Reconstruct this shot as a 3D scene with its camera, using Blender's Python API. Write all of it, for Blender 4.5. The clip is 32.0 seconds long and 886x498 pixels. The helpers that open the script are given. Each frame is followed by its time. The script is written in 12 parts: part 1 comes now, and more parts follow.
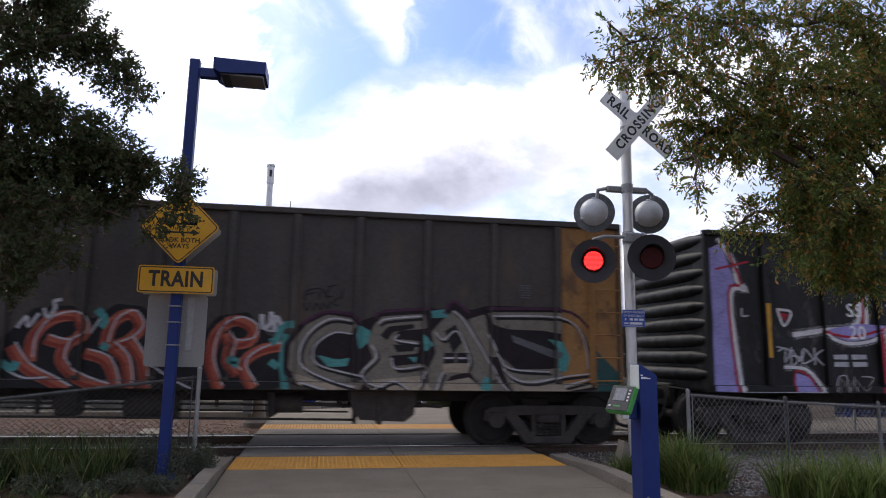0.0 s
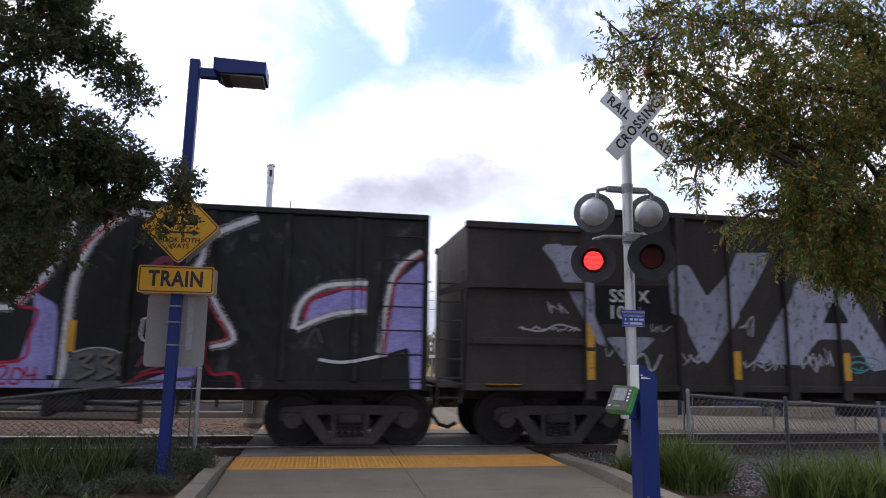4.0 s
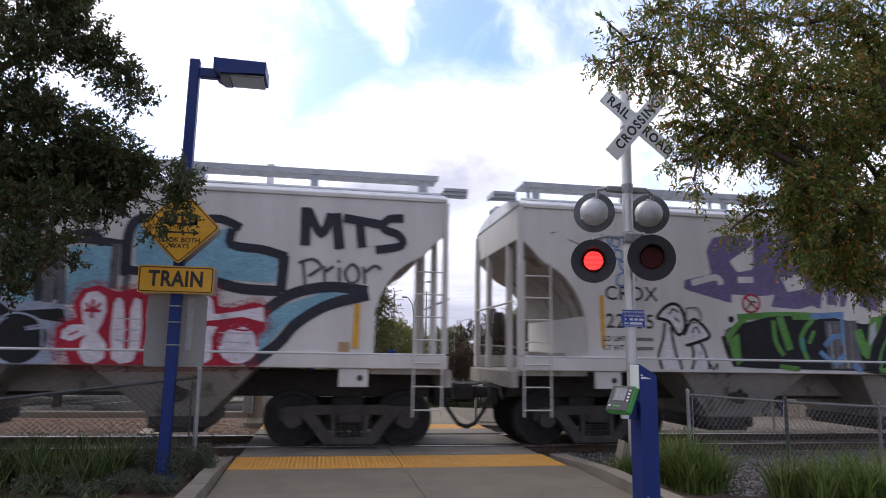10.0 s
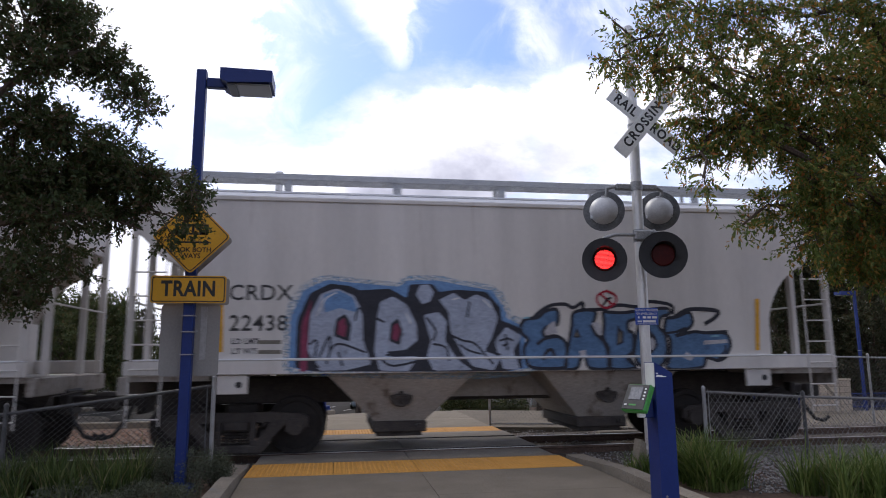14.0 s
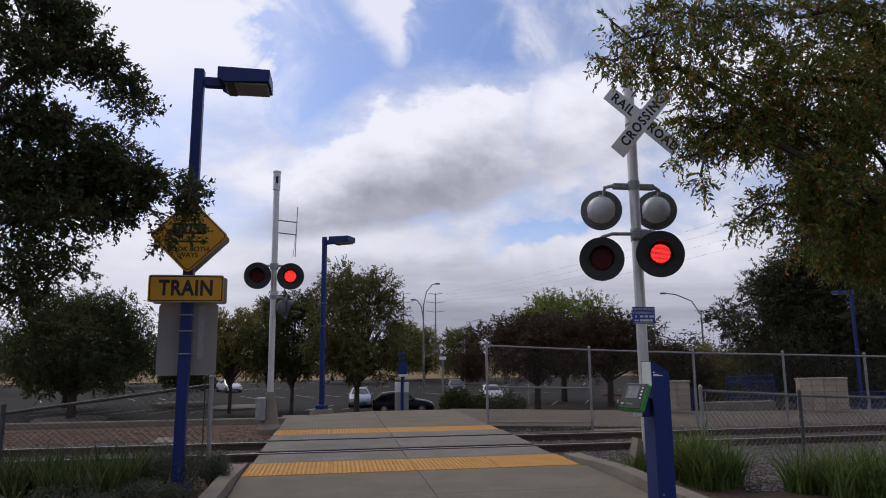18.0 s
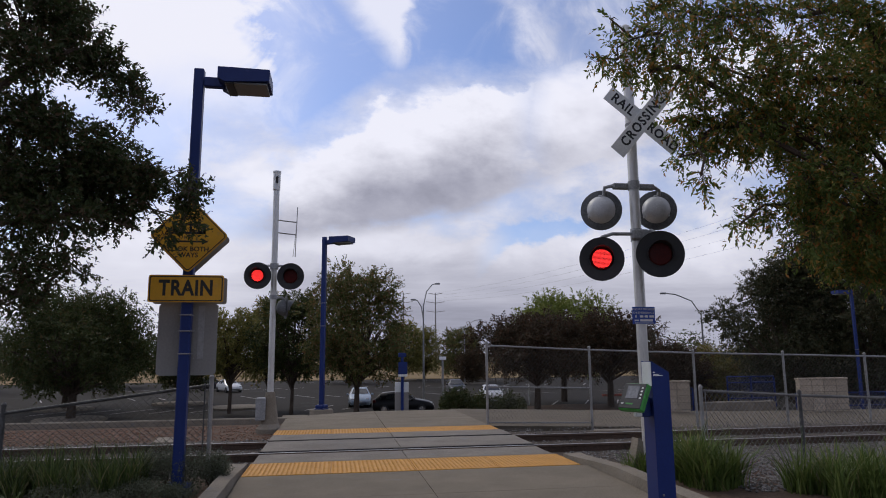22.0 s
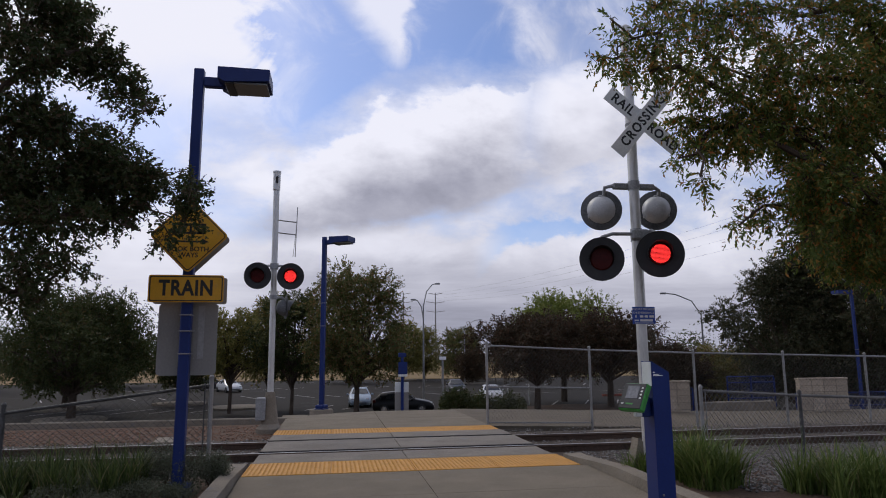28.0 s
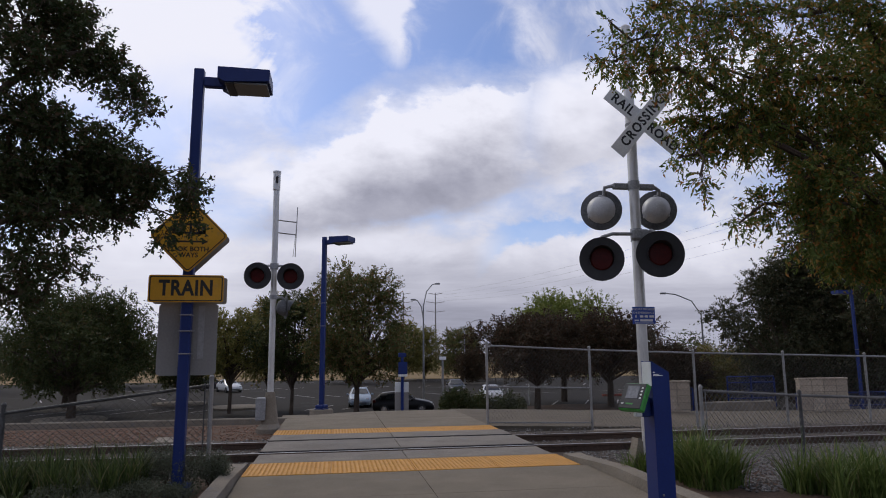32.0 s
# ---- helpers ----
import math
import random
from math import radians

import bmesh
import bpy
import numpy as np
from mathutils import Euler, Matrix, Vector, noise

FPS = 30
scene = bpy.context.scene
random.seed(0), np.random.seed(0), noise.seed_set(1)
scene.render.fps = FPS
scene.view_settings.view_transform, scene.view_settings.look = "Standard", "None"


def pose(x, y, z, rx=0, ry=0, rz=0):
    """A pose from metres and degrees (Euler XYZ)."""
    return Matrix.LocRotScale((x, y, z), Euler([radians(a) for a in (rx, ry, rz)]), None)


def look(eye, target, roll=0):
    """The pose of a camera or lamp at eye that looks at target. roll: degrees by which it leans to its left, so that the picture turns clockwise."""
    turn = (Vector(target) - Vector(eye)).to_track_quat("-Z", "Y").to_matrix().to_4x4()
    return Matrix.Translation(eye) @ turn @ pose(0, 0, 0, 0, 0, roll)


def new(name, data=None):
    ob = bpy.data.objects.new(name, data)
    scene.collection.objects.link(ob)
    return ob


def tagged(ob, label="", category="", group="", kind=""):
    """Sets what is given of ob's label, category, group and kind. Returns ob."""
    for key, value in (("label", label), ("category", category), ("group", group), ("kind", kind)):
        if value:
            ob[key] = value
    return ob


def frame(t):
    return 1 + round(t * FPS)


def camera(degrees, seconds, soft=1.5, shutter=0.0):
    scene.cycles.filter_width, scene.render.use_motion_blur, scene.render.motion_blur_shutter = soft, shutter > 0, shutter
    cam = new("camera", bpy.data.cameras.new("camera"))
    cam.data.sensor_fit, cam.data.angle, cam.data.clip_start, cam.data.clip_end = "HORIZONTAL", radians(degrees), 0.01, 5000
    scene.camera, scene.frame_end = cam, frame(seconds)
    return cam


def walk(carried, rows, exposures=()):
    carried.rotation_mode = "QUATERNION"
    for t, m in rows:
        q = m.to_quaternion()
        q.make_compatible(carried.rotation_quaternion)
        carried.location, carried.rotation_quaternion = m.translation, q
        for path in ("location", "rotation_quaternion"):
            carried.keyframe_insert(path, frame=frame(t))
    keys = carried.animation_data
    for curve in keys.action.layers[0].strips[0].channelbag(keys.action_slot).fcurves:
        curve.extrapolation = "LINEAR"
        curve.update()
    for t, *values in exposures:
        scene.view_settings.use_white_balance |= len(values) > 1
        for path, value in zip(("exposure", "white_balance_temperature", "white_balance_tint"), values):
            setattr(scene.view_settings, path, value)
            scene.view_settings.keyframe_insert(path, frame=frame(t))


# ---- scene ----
def view(t, dx=0.0, dy=0.0, dz=0.0, yaw=0.0, pitch=0.0, roll=0.0):
    """One row of the camera's path: the tripod's rest pose with a small nudge on it."""
    return t, pose(dx, dy, EYE + dz, 90 + PITCH + pitch, 0, -(YAW + yaw)) @ pose(0, 0, 0, 0, 0, -(ROLL + roll))


EYE, YAW, PITCH, ROLL = 1.534, 9.217, 9.029, 0.520
cam = camera(66.76, 32.0, soft=1.0, shutter=0.4)
walk(cam, [
    view(0.0, 0.005, 0.003, -0.005, 0.649, -0.137, -1.446),
    view(10.4, 0.005, 0.003, -0.005, 0.649, -0.137, -1.446),
    view(10.75, 0.005, 0.003, -0.005, 0.68, -0.137, -1.44),
    view(11.05, 0.0, 0.013, -0.019, 1.468, 0.045, -1.14),
    view(11.5, -0.005, 0.004, -0.001, 0.729, -0.029, 0.084),
    view(12.0, 0.001, 0.0, -0.003, 0.071, 0.108, -0.012),
    view(12.6, -0.006, 0.011, -0.003, -0.161, 0.098, -0.025),
    view(14.5, -0.006, 0.011, -0.003, -0.161, 0.098, -0.025),
    view(16.5, -0.002, 0.003, -0.001, -0.05, 0.03, -0.01),
    view(17.8), view(24.0), view(32.0)],
    [(0.0, 0.28), (1.5, 0.3), (3.0, 0.4), (5.5, 0.54), (7.1, 0.53), (8.0, 0.36), (8.9, 0.52), (9.5, 0.55), (10.4, 0.5), (11.0, 0.46), (12.0, 0.52), (12.8, 0.38), (13.4, 0.34), (14.0, 0.27), (14.6, 0.2), (15.6, -0.12), (16.6, -0.36), (17.6, -0.46), (32.0, -0.46)])

# ---- world and light ----
world = bpy.data.worlds.new("world")
scene.world = world
world.use_nodes = True


def build_sky():
    nt = world.node_tree
    nt.nodes.clear()
    N, L = nt.nodes.new, nt.links.new

    def math_node(op, a, b=None):
        n = N("ShaderNodeMath")
        n.operation = op
        for i, v in enumerate((a, b)):
            if v is None:
                continue
            if isinstance(v, (int, float)):
                n.inputs[i].default_value = v
            else:
                L(v, n.inputs[i])
        return n.outputs[0]

    sky = N("ShaderNodeTexSky")
    sky.sky_type, sky.sun_disc = "NISHITA", False
    sky.sun_elevation, sky.sun_rotation = radians(42), radians(SUN_TURN)
    sky.air_density, sky.dust_density, sky.ozone_density = 1.0, 0.8, 2.5
    tc, sep = N("ShaderNodeTexCoord"), N("ShaderNodeSeparateXYZ")
    L(tc.outputs["Generated"], sep.inputs[0])
    x, y, z = sep.outputs
    up = math_node("MAXIMUM", z, 0.0)
    away = math_node("MAXIMUM", math_node("ABSOLUTE", y), 0.15)
    a, e = math_node("DIVIDE", x, away), math_node("DIVIDE", up, away)
    plane = N("ShaderNodeCombineXYZ")
    L(a, plane.inputs[0]), L(math_node("MULTIPLY", e, 1.5), plane.inputs[1])
    L(math_node("MULTIPLY", math_node("LESS_THAN", y, 0.0), 5.0), plane.inputs[2])

    def smooth(v, lo, hi, out0=0.0, out1=1.0):
        n = N("ShaderNodeMapRange")
        n.interpolation_type = "SMOOTHSTEP"
        for key, q in (("From Min", lo), ("From Max", hi), ("To Min", out0), ("To Max", out1)):
            n.inputs[key].default_value = q
        L(v, n.inputs["Value"])
        return n.outputs[0]

    def fbm(scale, detail, rough, offset, warp=0.0, squeeze=(1, 1, 1)):
        mp = N("ShaderNodeMapping")
        mp.inputs["Location"].default_value, mp.inputs["Scale"].default_value = offset, squeeze
        L(plane.outputs[0], mp.inputs[0])
        n = N("ShaderNodeTexNoise")
        n.inputs["Scale"].default_value, n.inputs["Detail"].default_value = scale, detail
        n.inputs["Roughness"].default_value, n.inputs["Distortion"].default_value = rough, warp
        L(mp.outputs[0], n.inputs["Vector"])
        return n.outputs["Fac"]

    def add(*items):
        acc = items[0]
        for q in items[1:]:
            acc = math_node("ADD", acc, q)
        return acc

    def times(*items):
        acc = items[0]
        for q in items[1:]:
            acc = math_node("MULTIPLY", acc, q)
        return acc

    def line(at0, slope, v):
        return add(times(v, slope), at0)

    def minus(p, q):
        return math_node("SUBTRACT", p, q)

    def swing(fac, amount):
        """A noise about zero, of the given height."""
        return times(minus(fac, 0.5), amount)

    def blend(fac, p, q):
        """p where fac is 0, q where it is 1."""
        return add(times(p, minus(1.0, fac)), times(q, fac))

    def bell(v, mid, width):
        q = times(minus(v, mid), 1.0 / width)
        return math_node("POWER", 2.718, times(q, q, -1.0))

    front = smooth(y, 0.0, 0.2)
    billow, puff, broad = fbm(8.0, 9, 0.58, (2.1, 3.3, 0)), fbm(17.0, 6, 0.6, (7.1, 1.3, 0)), fbm(3.4, 7, 0.55, (1.2, 5.1, 1), 0.3)
    drift = fbm(6.0, 9, 0.58, (4.4, 0.7, 0), 0.2, (0.85, 1.0, 1))
    wisp = fbm(6.5, 8, 0.62, (0.4, 9.7, 0), 0.9, (1.2, 0.7, 1))
    aw = add(a, swing(billow, 0.16), swing(puff, 0.05))
    ew = add(e, swing(fbm(7.0, 9, 0.58, (8.1, 6.3, 0)), 0.15), swing(puff, 0.045))
    # the big cloud bank: a wedge with a bright billowing upper edge that climbs to one side, and a grey underside
    top = math_node("MINIMUM", line(0.345, 0.7, a), line(0.377, 0.23, a))
    foot = math_node("MAXIMUM", line(0.188, 0.15, a), line(0.142, 0.40, a))
    depth = minus(top, ew)
    crisp = math_node("MAXIMUM", times(smooth(depth, -0.006, 0.022), smooth(a, 0.42, 0.26)), times(smooth(depth, -0.06, 0.06), smooth(a, 0.16, 0.36)))
    over = minus(add(e, swing(drift, 0.07), swing(puff, 0.02)), foot)
    inside = math_node("DIVIDE", over, math_node("MAXIMUM", minus(top, foot), 0.03))
    bank = times(crisp, smooth(over, -0.022, 0.012), smooth(aw, -0.17, -0.06))
    shade = times(smooth(add(inside, swing(drift, 0.55), swing(billow, 0.3)), 0.8, 0.08), smooth(a, 0.46, 0.2, 0.45, 1.0))
    bank_tone = add(0.98, times(shade, -0.5), swing(billow, 0.42), swing(puff, 0.2), times(smooth(depth, 0.06, 0.0), 0.1))
    # pale layers beneath it, greyer bars towards the horizon, a rift of blue on one side
    bars = fbm(4.0, 8, 0.6, (3.4, 2.7, 0), 0.3, (0.35, 2.6, 1))
    low = smooth(add(minus(add(top, 0.02), ew), smooth(aw, -0.05, -0.16, 0.0, 0.12)), -0.05, 0.06)
    low_cover = times(low, add(smooth(drift, 0.36, 0.62, 0.48, 1.0), smooth(e, 0.22, 0.13, 0.0, 0.5)))
    low_tone = add(0.80, swing(drift, 0.65), swing(billow, 0.35), smooth(a, 0.05, -0.18, 0.0, 0.1))
    grey_bars = add(0.50, swing(bars, 0.95), smooth(a, 0.0, -0.25, 0.0, 0.34))
    low_tone = blend(smooth(add(e, swing(drift, 0.08)), 0.165, 0.095), low_tone, grey_bars)
    rift = times(smooth(bell(minus(line(0.186, 0.33, minus(aw, 0.31)), ew), 0.0, 0.018), 0.1, 0.9), smooth(a, 0.2, 0.29), smooth(a, 0.46, 0.39), 0.75)
    # above it: a bright heap on one side, a tapering streak, thin veils and open blue
    heap = times(smooth(add(minus(-0.098, aw), swing(puff, 0.14), swing(wisp, 0.24), swing(drift, 0.12)), -0.025, 0.045), smooth(add(e, swing(wisp, 0.1)), 0.34, 0.46, 0.4, 1.0))
    rise = times(minus(e, 0.43), 1 / 0.13)
    ragged = add(a, swing(wisp, 0.06), swing(puff, 0.025))
    streak = times(smooth(minus(line(0.108, 0.02, rise), ragged), -0.004, 0.022), smooth(minus(ragged, line(0.094, -0.11, rise)), -0.02, 0.06), smooth(rise, -0.03, 0.2))
    band = times(bell(minus(aw, line(0.40, -0.55, minus(e, 0.38))), 0.0, 0.035), smooth(e, 0.44, 0.5))
    veil = add(smooth(wisp, 0.42, 0.78, 0.03, 0.5), smooth(aw, 0.28, 0.42, 0.0, 0.26), times(band, 0.3), smooth(a, 0.0, -0.1, 0.0, 0.14))
    veil = times(veil, smooth(times(bell(a, 0.2, 0.07), bell(e, 0.47, 0.06)), 0.0, 0.8, 1.0, 0.4))
    upper = math_node("MAXIMUM", math_node("MAXIMUM", heap, times(streak, 0.86)), math_node("MINIMUM", veil, 0.72))
    upper_tone = add(0.95, swing(wisp, 0.5), swing(billow, 0.45), times(heap, 0.14), times(streak, 0.08), smooth(a, 0.2, 0.4, 0.0, -0.16))
    behind = math_node("MAXIMUM", math_node("MINIMUM", low_cover, 1.0), upper)
    cover_ahead = math_node("MAXIMUM", bank, times(behind, minus(1.0, rift)))
    tone_ahead = blend(bank, blend(low, upper_tone, low_tone), bank_tone)
    # the rest of the sky: broken cloud of the same kind, closed overhead
    cover_round = math_node("MINIMUM", add(smooth(fbm(3.2, 9, 0.6, (0.4, 0.7, 0), 0.5), 0.36, 0.6), smooth(e, 0.05, 0.3, 0.8, 0.0), smooth(z, 0.6, 0.8, 0.0, 0.8)), 1.0)
    tone_round = add(0.58, swing(broad, 0.9))
    mask = blend(front, cover_round, cover_ahead)
    tone = blend(front, tone_round, tone_ahead)
    ramp = N("ShaderNodeValToRGB")
    el = ramp.color_ramp.elements
    el.new(0.5)
    for k, (p, col) in enumerate([(0.1, (0.10, 0.109, 0.155)), (0.45, (0.432, 0.437, 0.54)), (1.0, (0.995, 0.998, 1.12))]):
        el[k].position, el[k].color = p, (*col, 1)
    L(tone, ramp.inputs[0])
    gain = smooth(y, -0.35, 0.35, BACK_SKY, 1.0)
    b1, b2 = N("ShaderNodeBackground"), N("ShaderNodeBackground")
    L(math_node("MULTIPLY", gain, CLEAR_POWER), b1.inputs["Strength"])
    L(math_node("MULTIPLY", gain, CLOUD_POWER), b2.inputs["Strength"])
    tint = N("ShaderNodeMix")
    tint.data_type, tint.blend_type = "RGBA", "MULTIPLY"
    tint.inputs["Factor"].default_value, tint.inputs["B"].default_value = 1.0, (0.82, 0.90, 1.15, 1)
    L(sky.outputs[0], tint.inputs["A"])
    L(tint.outputs["Result"], b1.inputs["Color"]), L(ramp.outputs[0], b2.inputs["Color"])
    mix, out = N("ShaderNodeMixShader"), N("ShaderNodeOutputWorld")
    L(mask, mix.inputs[0]), L(b1.outputs[0], mix.inputs[1]), L(b2.outputs[0], mix.inputs[2])
    L(mix.outputs[0], out.inputs[0])


SUN_TURN, CLOUD_POWER, CLEAR_POWER, BACK_SKY = -25.0, 1.19, 0.135, 1.12
build_sky()
sun = new("sun", bpy.data.lights.new("sun", "SUN"))
sun.data.energy, sun.data.angle, sun.data.color = 0.95, radians(14), (1.0, 0.92, 0.81)
sun.matrix_world = look((0, 0, 0), (-math.sin(radians(SUN_TURN)) * 0.74, -math.cos(radians(SUN_TURN)) * 0.74, -0.67))

# ---- materials ----
def surface(name, c1, c2, scale=3.0, rough=0.8, metal=0.0, bump=0.15, fine=40.0, stretch=(1, 1, 1), spots=None, spot_cut=0.62,
            random_tone=0.0, island=0.0, spec=0.4, gloss_var=0.1, grainy=1.0, dent=0.0):
    """A worn surface: two colours on a broad noise, a fine grain, optional stains of a third colour and a fine relief."""
    m = bpy.data.materials.new(name)
    m.use_nodes = True
    nt = m.node_tree
    N, L = nt.nodes.new, nt.links.new
    b = nt.nodes["Principled BSDF"]
    b.inputs["Roughness"].default_value, b.inputs["Metallic"].default_value = rough, metal
    b.inputs["Specular IOR Level"].default_value = spec
    tc, mp = N("ShaderNodeTexCoord"), N("ShaderNodeMapping")
    mp.inputs["Scale"].default_value = stretch
    L(tc.outputs["Object"], mp.inputs[0])

    def noise_tex(sc, det, rough_=0.6, w=0.0):
        n = N("ShaderNodeTexNoise")
        n.inputs["Scale"].default_value, n.inputs["Detail"].default_value, n.inputs["Roughness"].default_value = sc, det, rough_
        n.inputs["Distortion"].default_value = w
        L(mp.outputs[0], n.inputs["Vector"])
        return n.outputs["Fac"]

    def mixed(fac, a, c, how="MIX", amount=None):
        x = N("ShaderNodeMix")
        x.data_type, x.blend_type = "RGBA", how
        if amount is not None:
            x.inputs["Factor"].default_value = amount
        else:
            L(fac, x.inputs["Factor"])
        for sock, v in (("A", a), ("B", c)):
            if isinstance(v, tuple):
                x.inputs[sock].default_value = (*v, 1)
            else:
                L(v, x.inputs[sock])
        return x.outputs["Result"]

    def spread(fac, lo, hi):
        r = N("ShaderNodeMapRange")
        r.inputs["From Min"].default_value, r.inputs["From Max"].default_value = lo, hi
        L(fac, r.inputs["Value"])
        return r.outputs[0]

    broad = noise_tex(scale, 5)
    col = mixed(spread(broad, 0.35, 0.65), c1, c2)
    grain = noise_tex(fine, 3, 0.7)
    gr = N("ShaderNodeValToRGB")
    gr.color_ramp.elements[0].color, gr.color_ramp.elements[1].color = (0.72, 0.72, 0.72, 1), (1.25, 1.25, 1.25, 1)
    gr.color_ramp.elements[0].position, gr.color_ramp.elements[1].position = 0.3, 0.7
    L(grain, gr.inputs[0])
    col = mixed(None, col, gr.outputs[0], "MULTIPLY", grainy)
    if spots:
        s = noise_tex(scale * 2.3, 7, 0.65, 0.4)
        col = mixed(spread(s, spot_cut - 0.04, spot_cut + 0.06), col, spots)
    if random_tone or island:
        src = N("ShaderNodeObjectInfo").outputs["Random"] if random_tone else N("ShaderNodeNewGeometry").outputs["Random Per Island"]
        k = random_tone or island
        r = N("ShaderNodeMapRange")
        r.inputs["To Min"].default_value, r.inputs["To Max"].default_value = 1 - k, 1 + k
        L(src, r.inputs["Value"])
        col = mixed(None, col, r.outputs[0], "MULTIPLY", 1.0)
    L(col, b.inputs["Base Color"])
    if gloss_var:
        r = N("ShaderNodeMapRange")
        r.inputs["To Min"].default_value, r.inputs["To Max"].default_value = max(rough - gloss_var, 0.05), min(rough + gloss_var, 1)
        L(broad, r.inputs["Value"])
        L(r.outputs[0], b.inputs["Roughness"])
    if bump:
        bp = N("ShaderNodeBump")
        bp.inputs["Strength"].default_value, bp.inputs["Distance"].default_value = bump, 0.01
        L(grain, bp.inputs["Height"])
        if dent:
            wide = N("ShaderNodeBump")
            wide.inputs["Strength"].default_value, wide.inputs["Distance"].default_value = 1.0, dent
            L(noise_tex(2.4, 2, 0.5, 0.3), wide.inputs["Height"])
            L(wide.outputs[0], bp.inputs["Normal"])
        L(bp.outputs[0], b.inputs["Normal"])
    return m


def leaf_material(name, stops, rough=0.5):
    """Leaves: each one takes its own tint, and light passes through a little."""
    m = bpy.data.materials.new(name)
    m.use_nodes = True
    nt = m.node_tree
    N, L = nt.nodes.new, nt.links.new
    b = nt.nodes["Principled BSDF"]
    g, r = N("ShaderNodeNewGeometry"), N("ShaderNodeValToRGB")
    e = r.color_ramp.elements
    while len(e) < len(stops):
        e.new(0.5)
    for el, (p, c) in zip(e, stops):
        el.position, el.color = p, (*c, 1)
    L(g.outputs["Random Per Island"], r.inputs[0])
    L(r.outputs[0], b.inputs["Base Color"])
    b.inputs["Roughness"].default_value = rough
    b.inputs["Specular IOR Level"].default_value = 0.2
    t, mx = N("ShaderNodeBsdfTranslucent"), N("ShaderNodeMixShader")
    L(r.outputs[0], t.inputs["Color"])
    mx.inputs[0].default_value = 0.36
    out = nt.nodes["Material Output"]
    L(b.outputs[0], mx.inputs[1]), L(t.outputs[0], mx.inputs[2]), L(mx.outputs[0], out.inputs[0])
    return m


def glowing(name, color, power):
    m = bpy.data.materials.new(name)
    m.use_nodes = True
    b = m.node_tree.nodes["Principled BSDF"]
    b.inputs["Base Color"].default_value = (*color, 1)
    b.inputs["Emission Color"].default_value, b.inputs["Emission Strength"].default_value = (*color, 1), power
    return m


def glass(name, tint=(0.05, 0.06, 0.07), rough=0.08):
    m = bpy.data.materials.new(name)
    m.use_nodes = True
    b = m.node_tree.nodes["Principled BSDF"]
    b.inputs["Base Color"].default_value, b.inputs["Roughness"].default_value = (*tint, 1), rough
    b.inputs["Specular IOR Level"].default_value = 0.8
    return m


CONCRETE = surface("concrete", (0.172, 0.146, 0.110), (0.220, 0.187, 0.142), 1.3, 0.9, bump=0.25, fine=55, spots=(0.2, 0.19, 0.18), spot_cut=0.66, random_tone=0.05, spec=0.1)
PLATFORM = surface("platform_concrete", (0.122, 0.102, 0.077), (0.160, 0.135, 0.102), 1.1, 0.9, bump=0.25, fine=45, spots=(0.12, 0.11, 0.1), spot_cut=0.62, spec=0.1)
KERB = surface("kerb_concrete", (0.19, 0.163, 0.128), (0.25, 0.216, 0.171), 2.0, 0.9, bump=0.3, fine=50, spots=(0.19, 0.18, 0.17), spec=0.1)
PANEL = surface("crossing_panel", (0.185, 0.164, 0.138), (0.245, 0.219, 0.186), 1.6, 0.85, bump=0.25, fine=60, spots=(0.2, 0.2, 0.2), spec=0.1)
TACTILE = surface("yellow_tactile", (0.55, 0.27, 0.055), (0.48, 0.235, 0.045), 2.5, 0.75, bump=0.15, spots=(0.32, 0.19, 0.06), spot_cut=0.68, random_tone=0.06)
SOIL = surface("soil", (0.085, 0.06, 0.045), (0.14, 0.095, 0.07), 2.5, 0.95, bump=0.8, fine=25, spots=(0.06, 0.045, 0.035), spec=0.1)
GROUND = surface("ground_earth", (0.09, 0.058, 0.04), (0.13, 0.087, 0.063), 0.8, 0.95, bump=0.8, fine=18, spots=(0.13, 0.09, 0.07), spec=0.1)
BALLAST = surface("ballast", (0.075, 0.062, 0.049), (0.125, 0.103, 0.083), 1.5, 0.95, bump=1.0, fine=22, spots=(0.09, 0.08, 0.07), spec=0.1)
STONE = surface("ballast_stone", (0.15, 0.14, 0.131), (0.27, 0.254, 0.238), 6, 0.9, bump=0.3, island=0.45, spec=0.1)
BARK_CHIP = surface("bark_chip", (0.13, 0.072, 0.048), (0.2, 0.12, 0.085), 6, 0.95, bump=0.3, island=0.5, spec=0.1)
ASPHALT = surface("asphalt", (0.023, 0.0195, 0.0158), (0.032, 0.0275, 0.0225), 0.15, 0.9, bump=0.2, fine=20, spots=(0.05, 0.05, 0.05), spec=0.1)
DRYGRASS = surface("dry_grass", (0.27, 0.19, 0.09), (0.2, 0.145, 0.075), 0.08, 0.95, bump=0.3, fine=4, spec=0.1)
LINE = surface("white_line", (0.42, 0.41, 0.39), (0.34, 0.33, 0.31), 2.0, 0.8, bump=0.0, spec=0.1)
REDKERB = surface("red_kerb", (0.32, 0.07, 0.05), (0.25, 0.08, 0.06), 1.0, 0.8)
RAILTOP = surface("rail_steel", (0.30, 0.27, 0.25), (0.42, 0.40, 0.38), 4.0, 0.35, 0.9, bump=0.05, stretch=(0.2, 3, 1))
RAILRUST = surface("rail_rust", (0.07, 0.045, 0.032), (0.11, 0.07, 0.05), 5.0, 0.9, 0.0, bump=0.3)
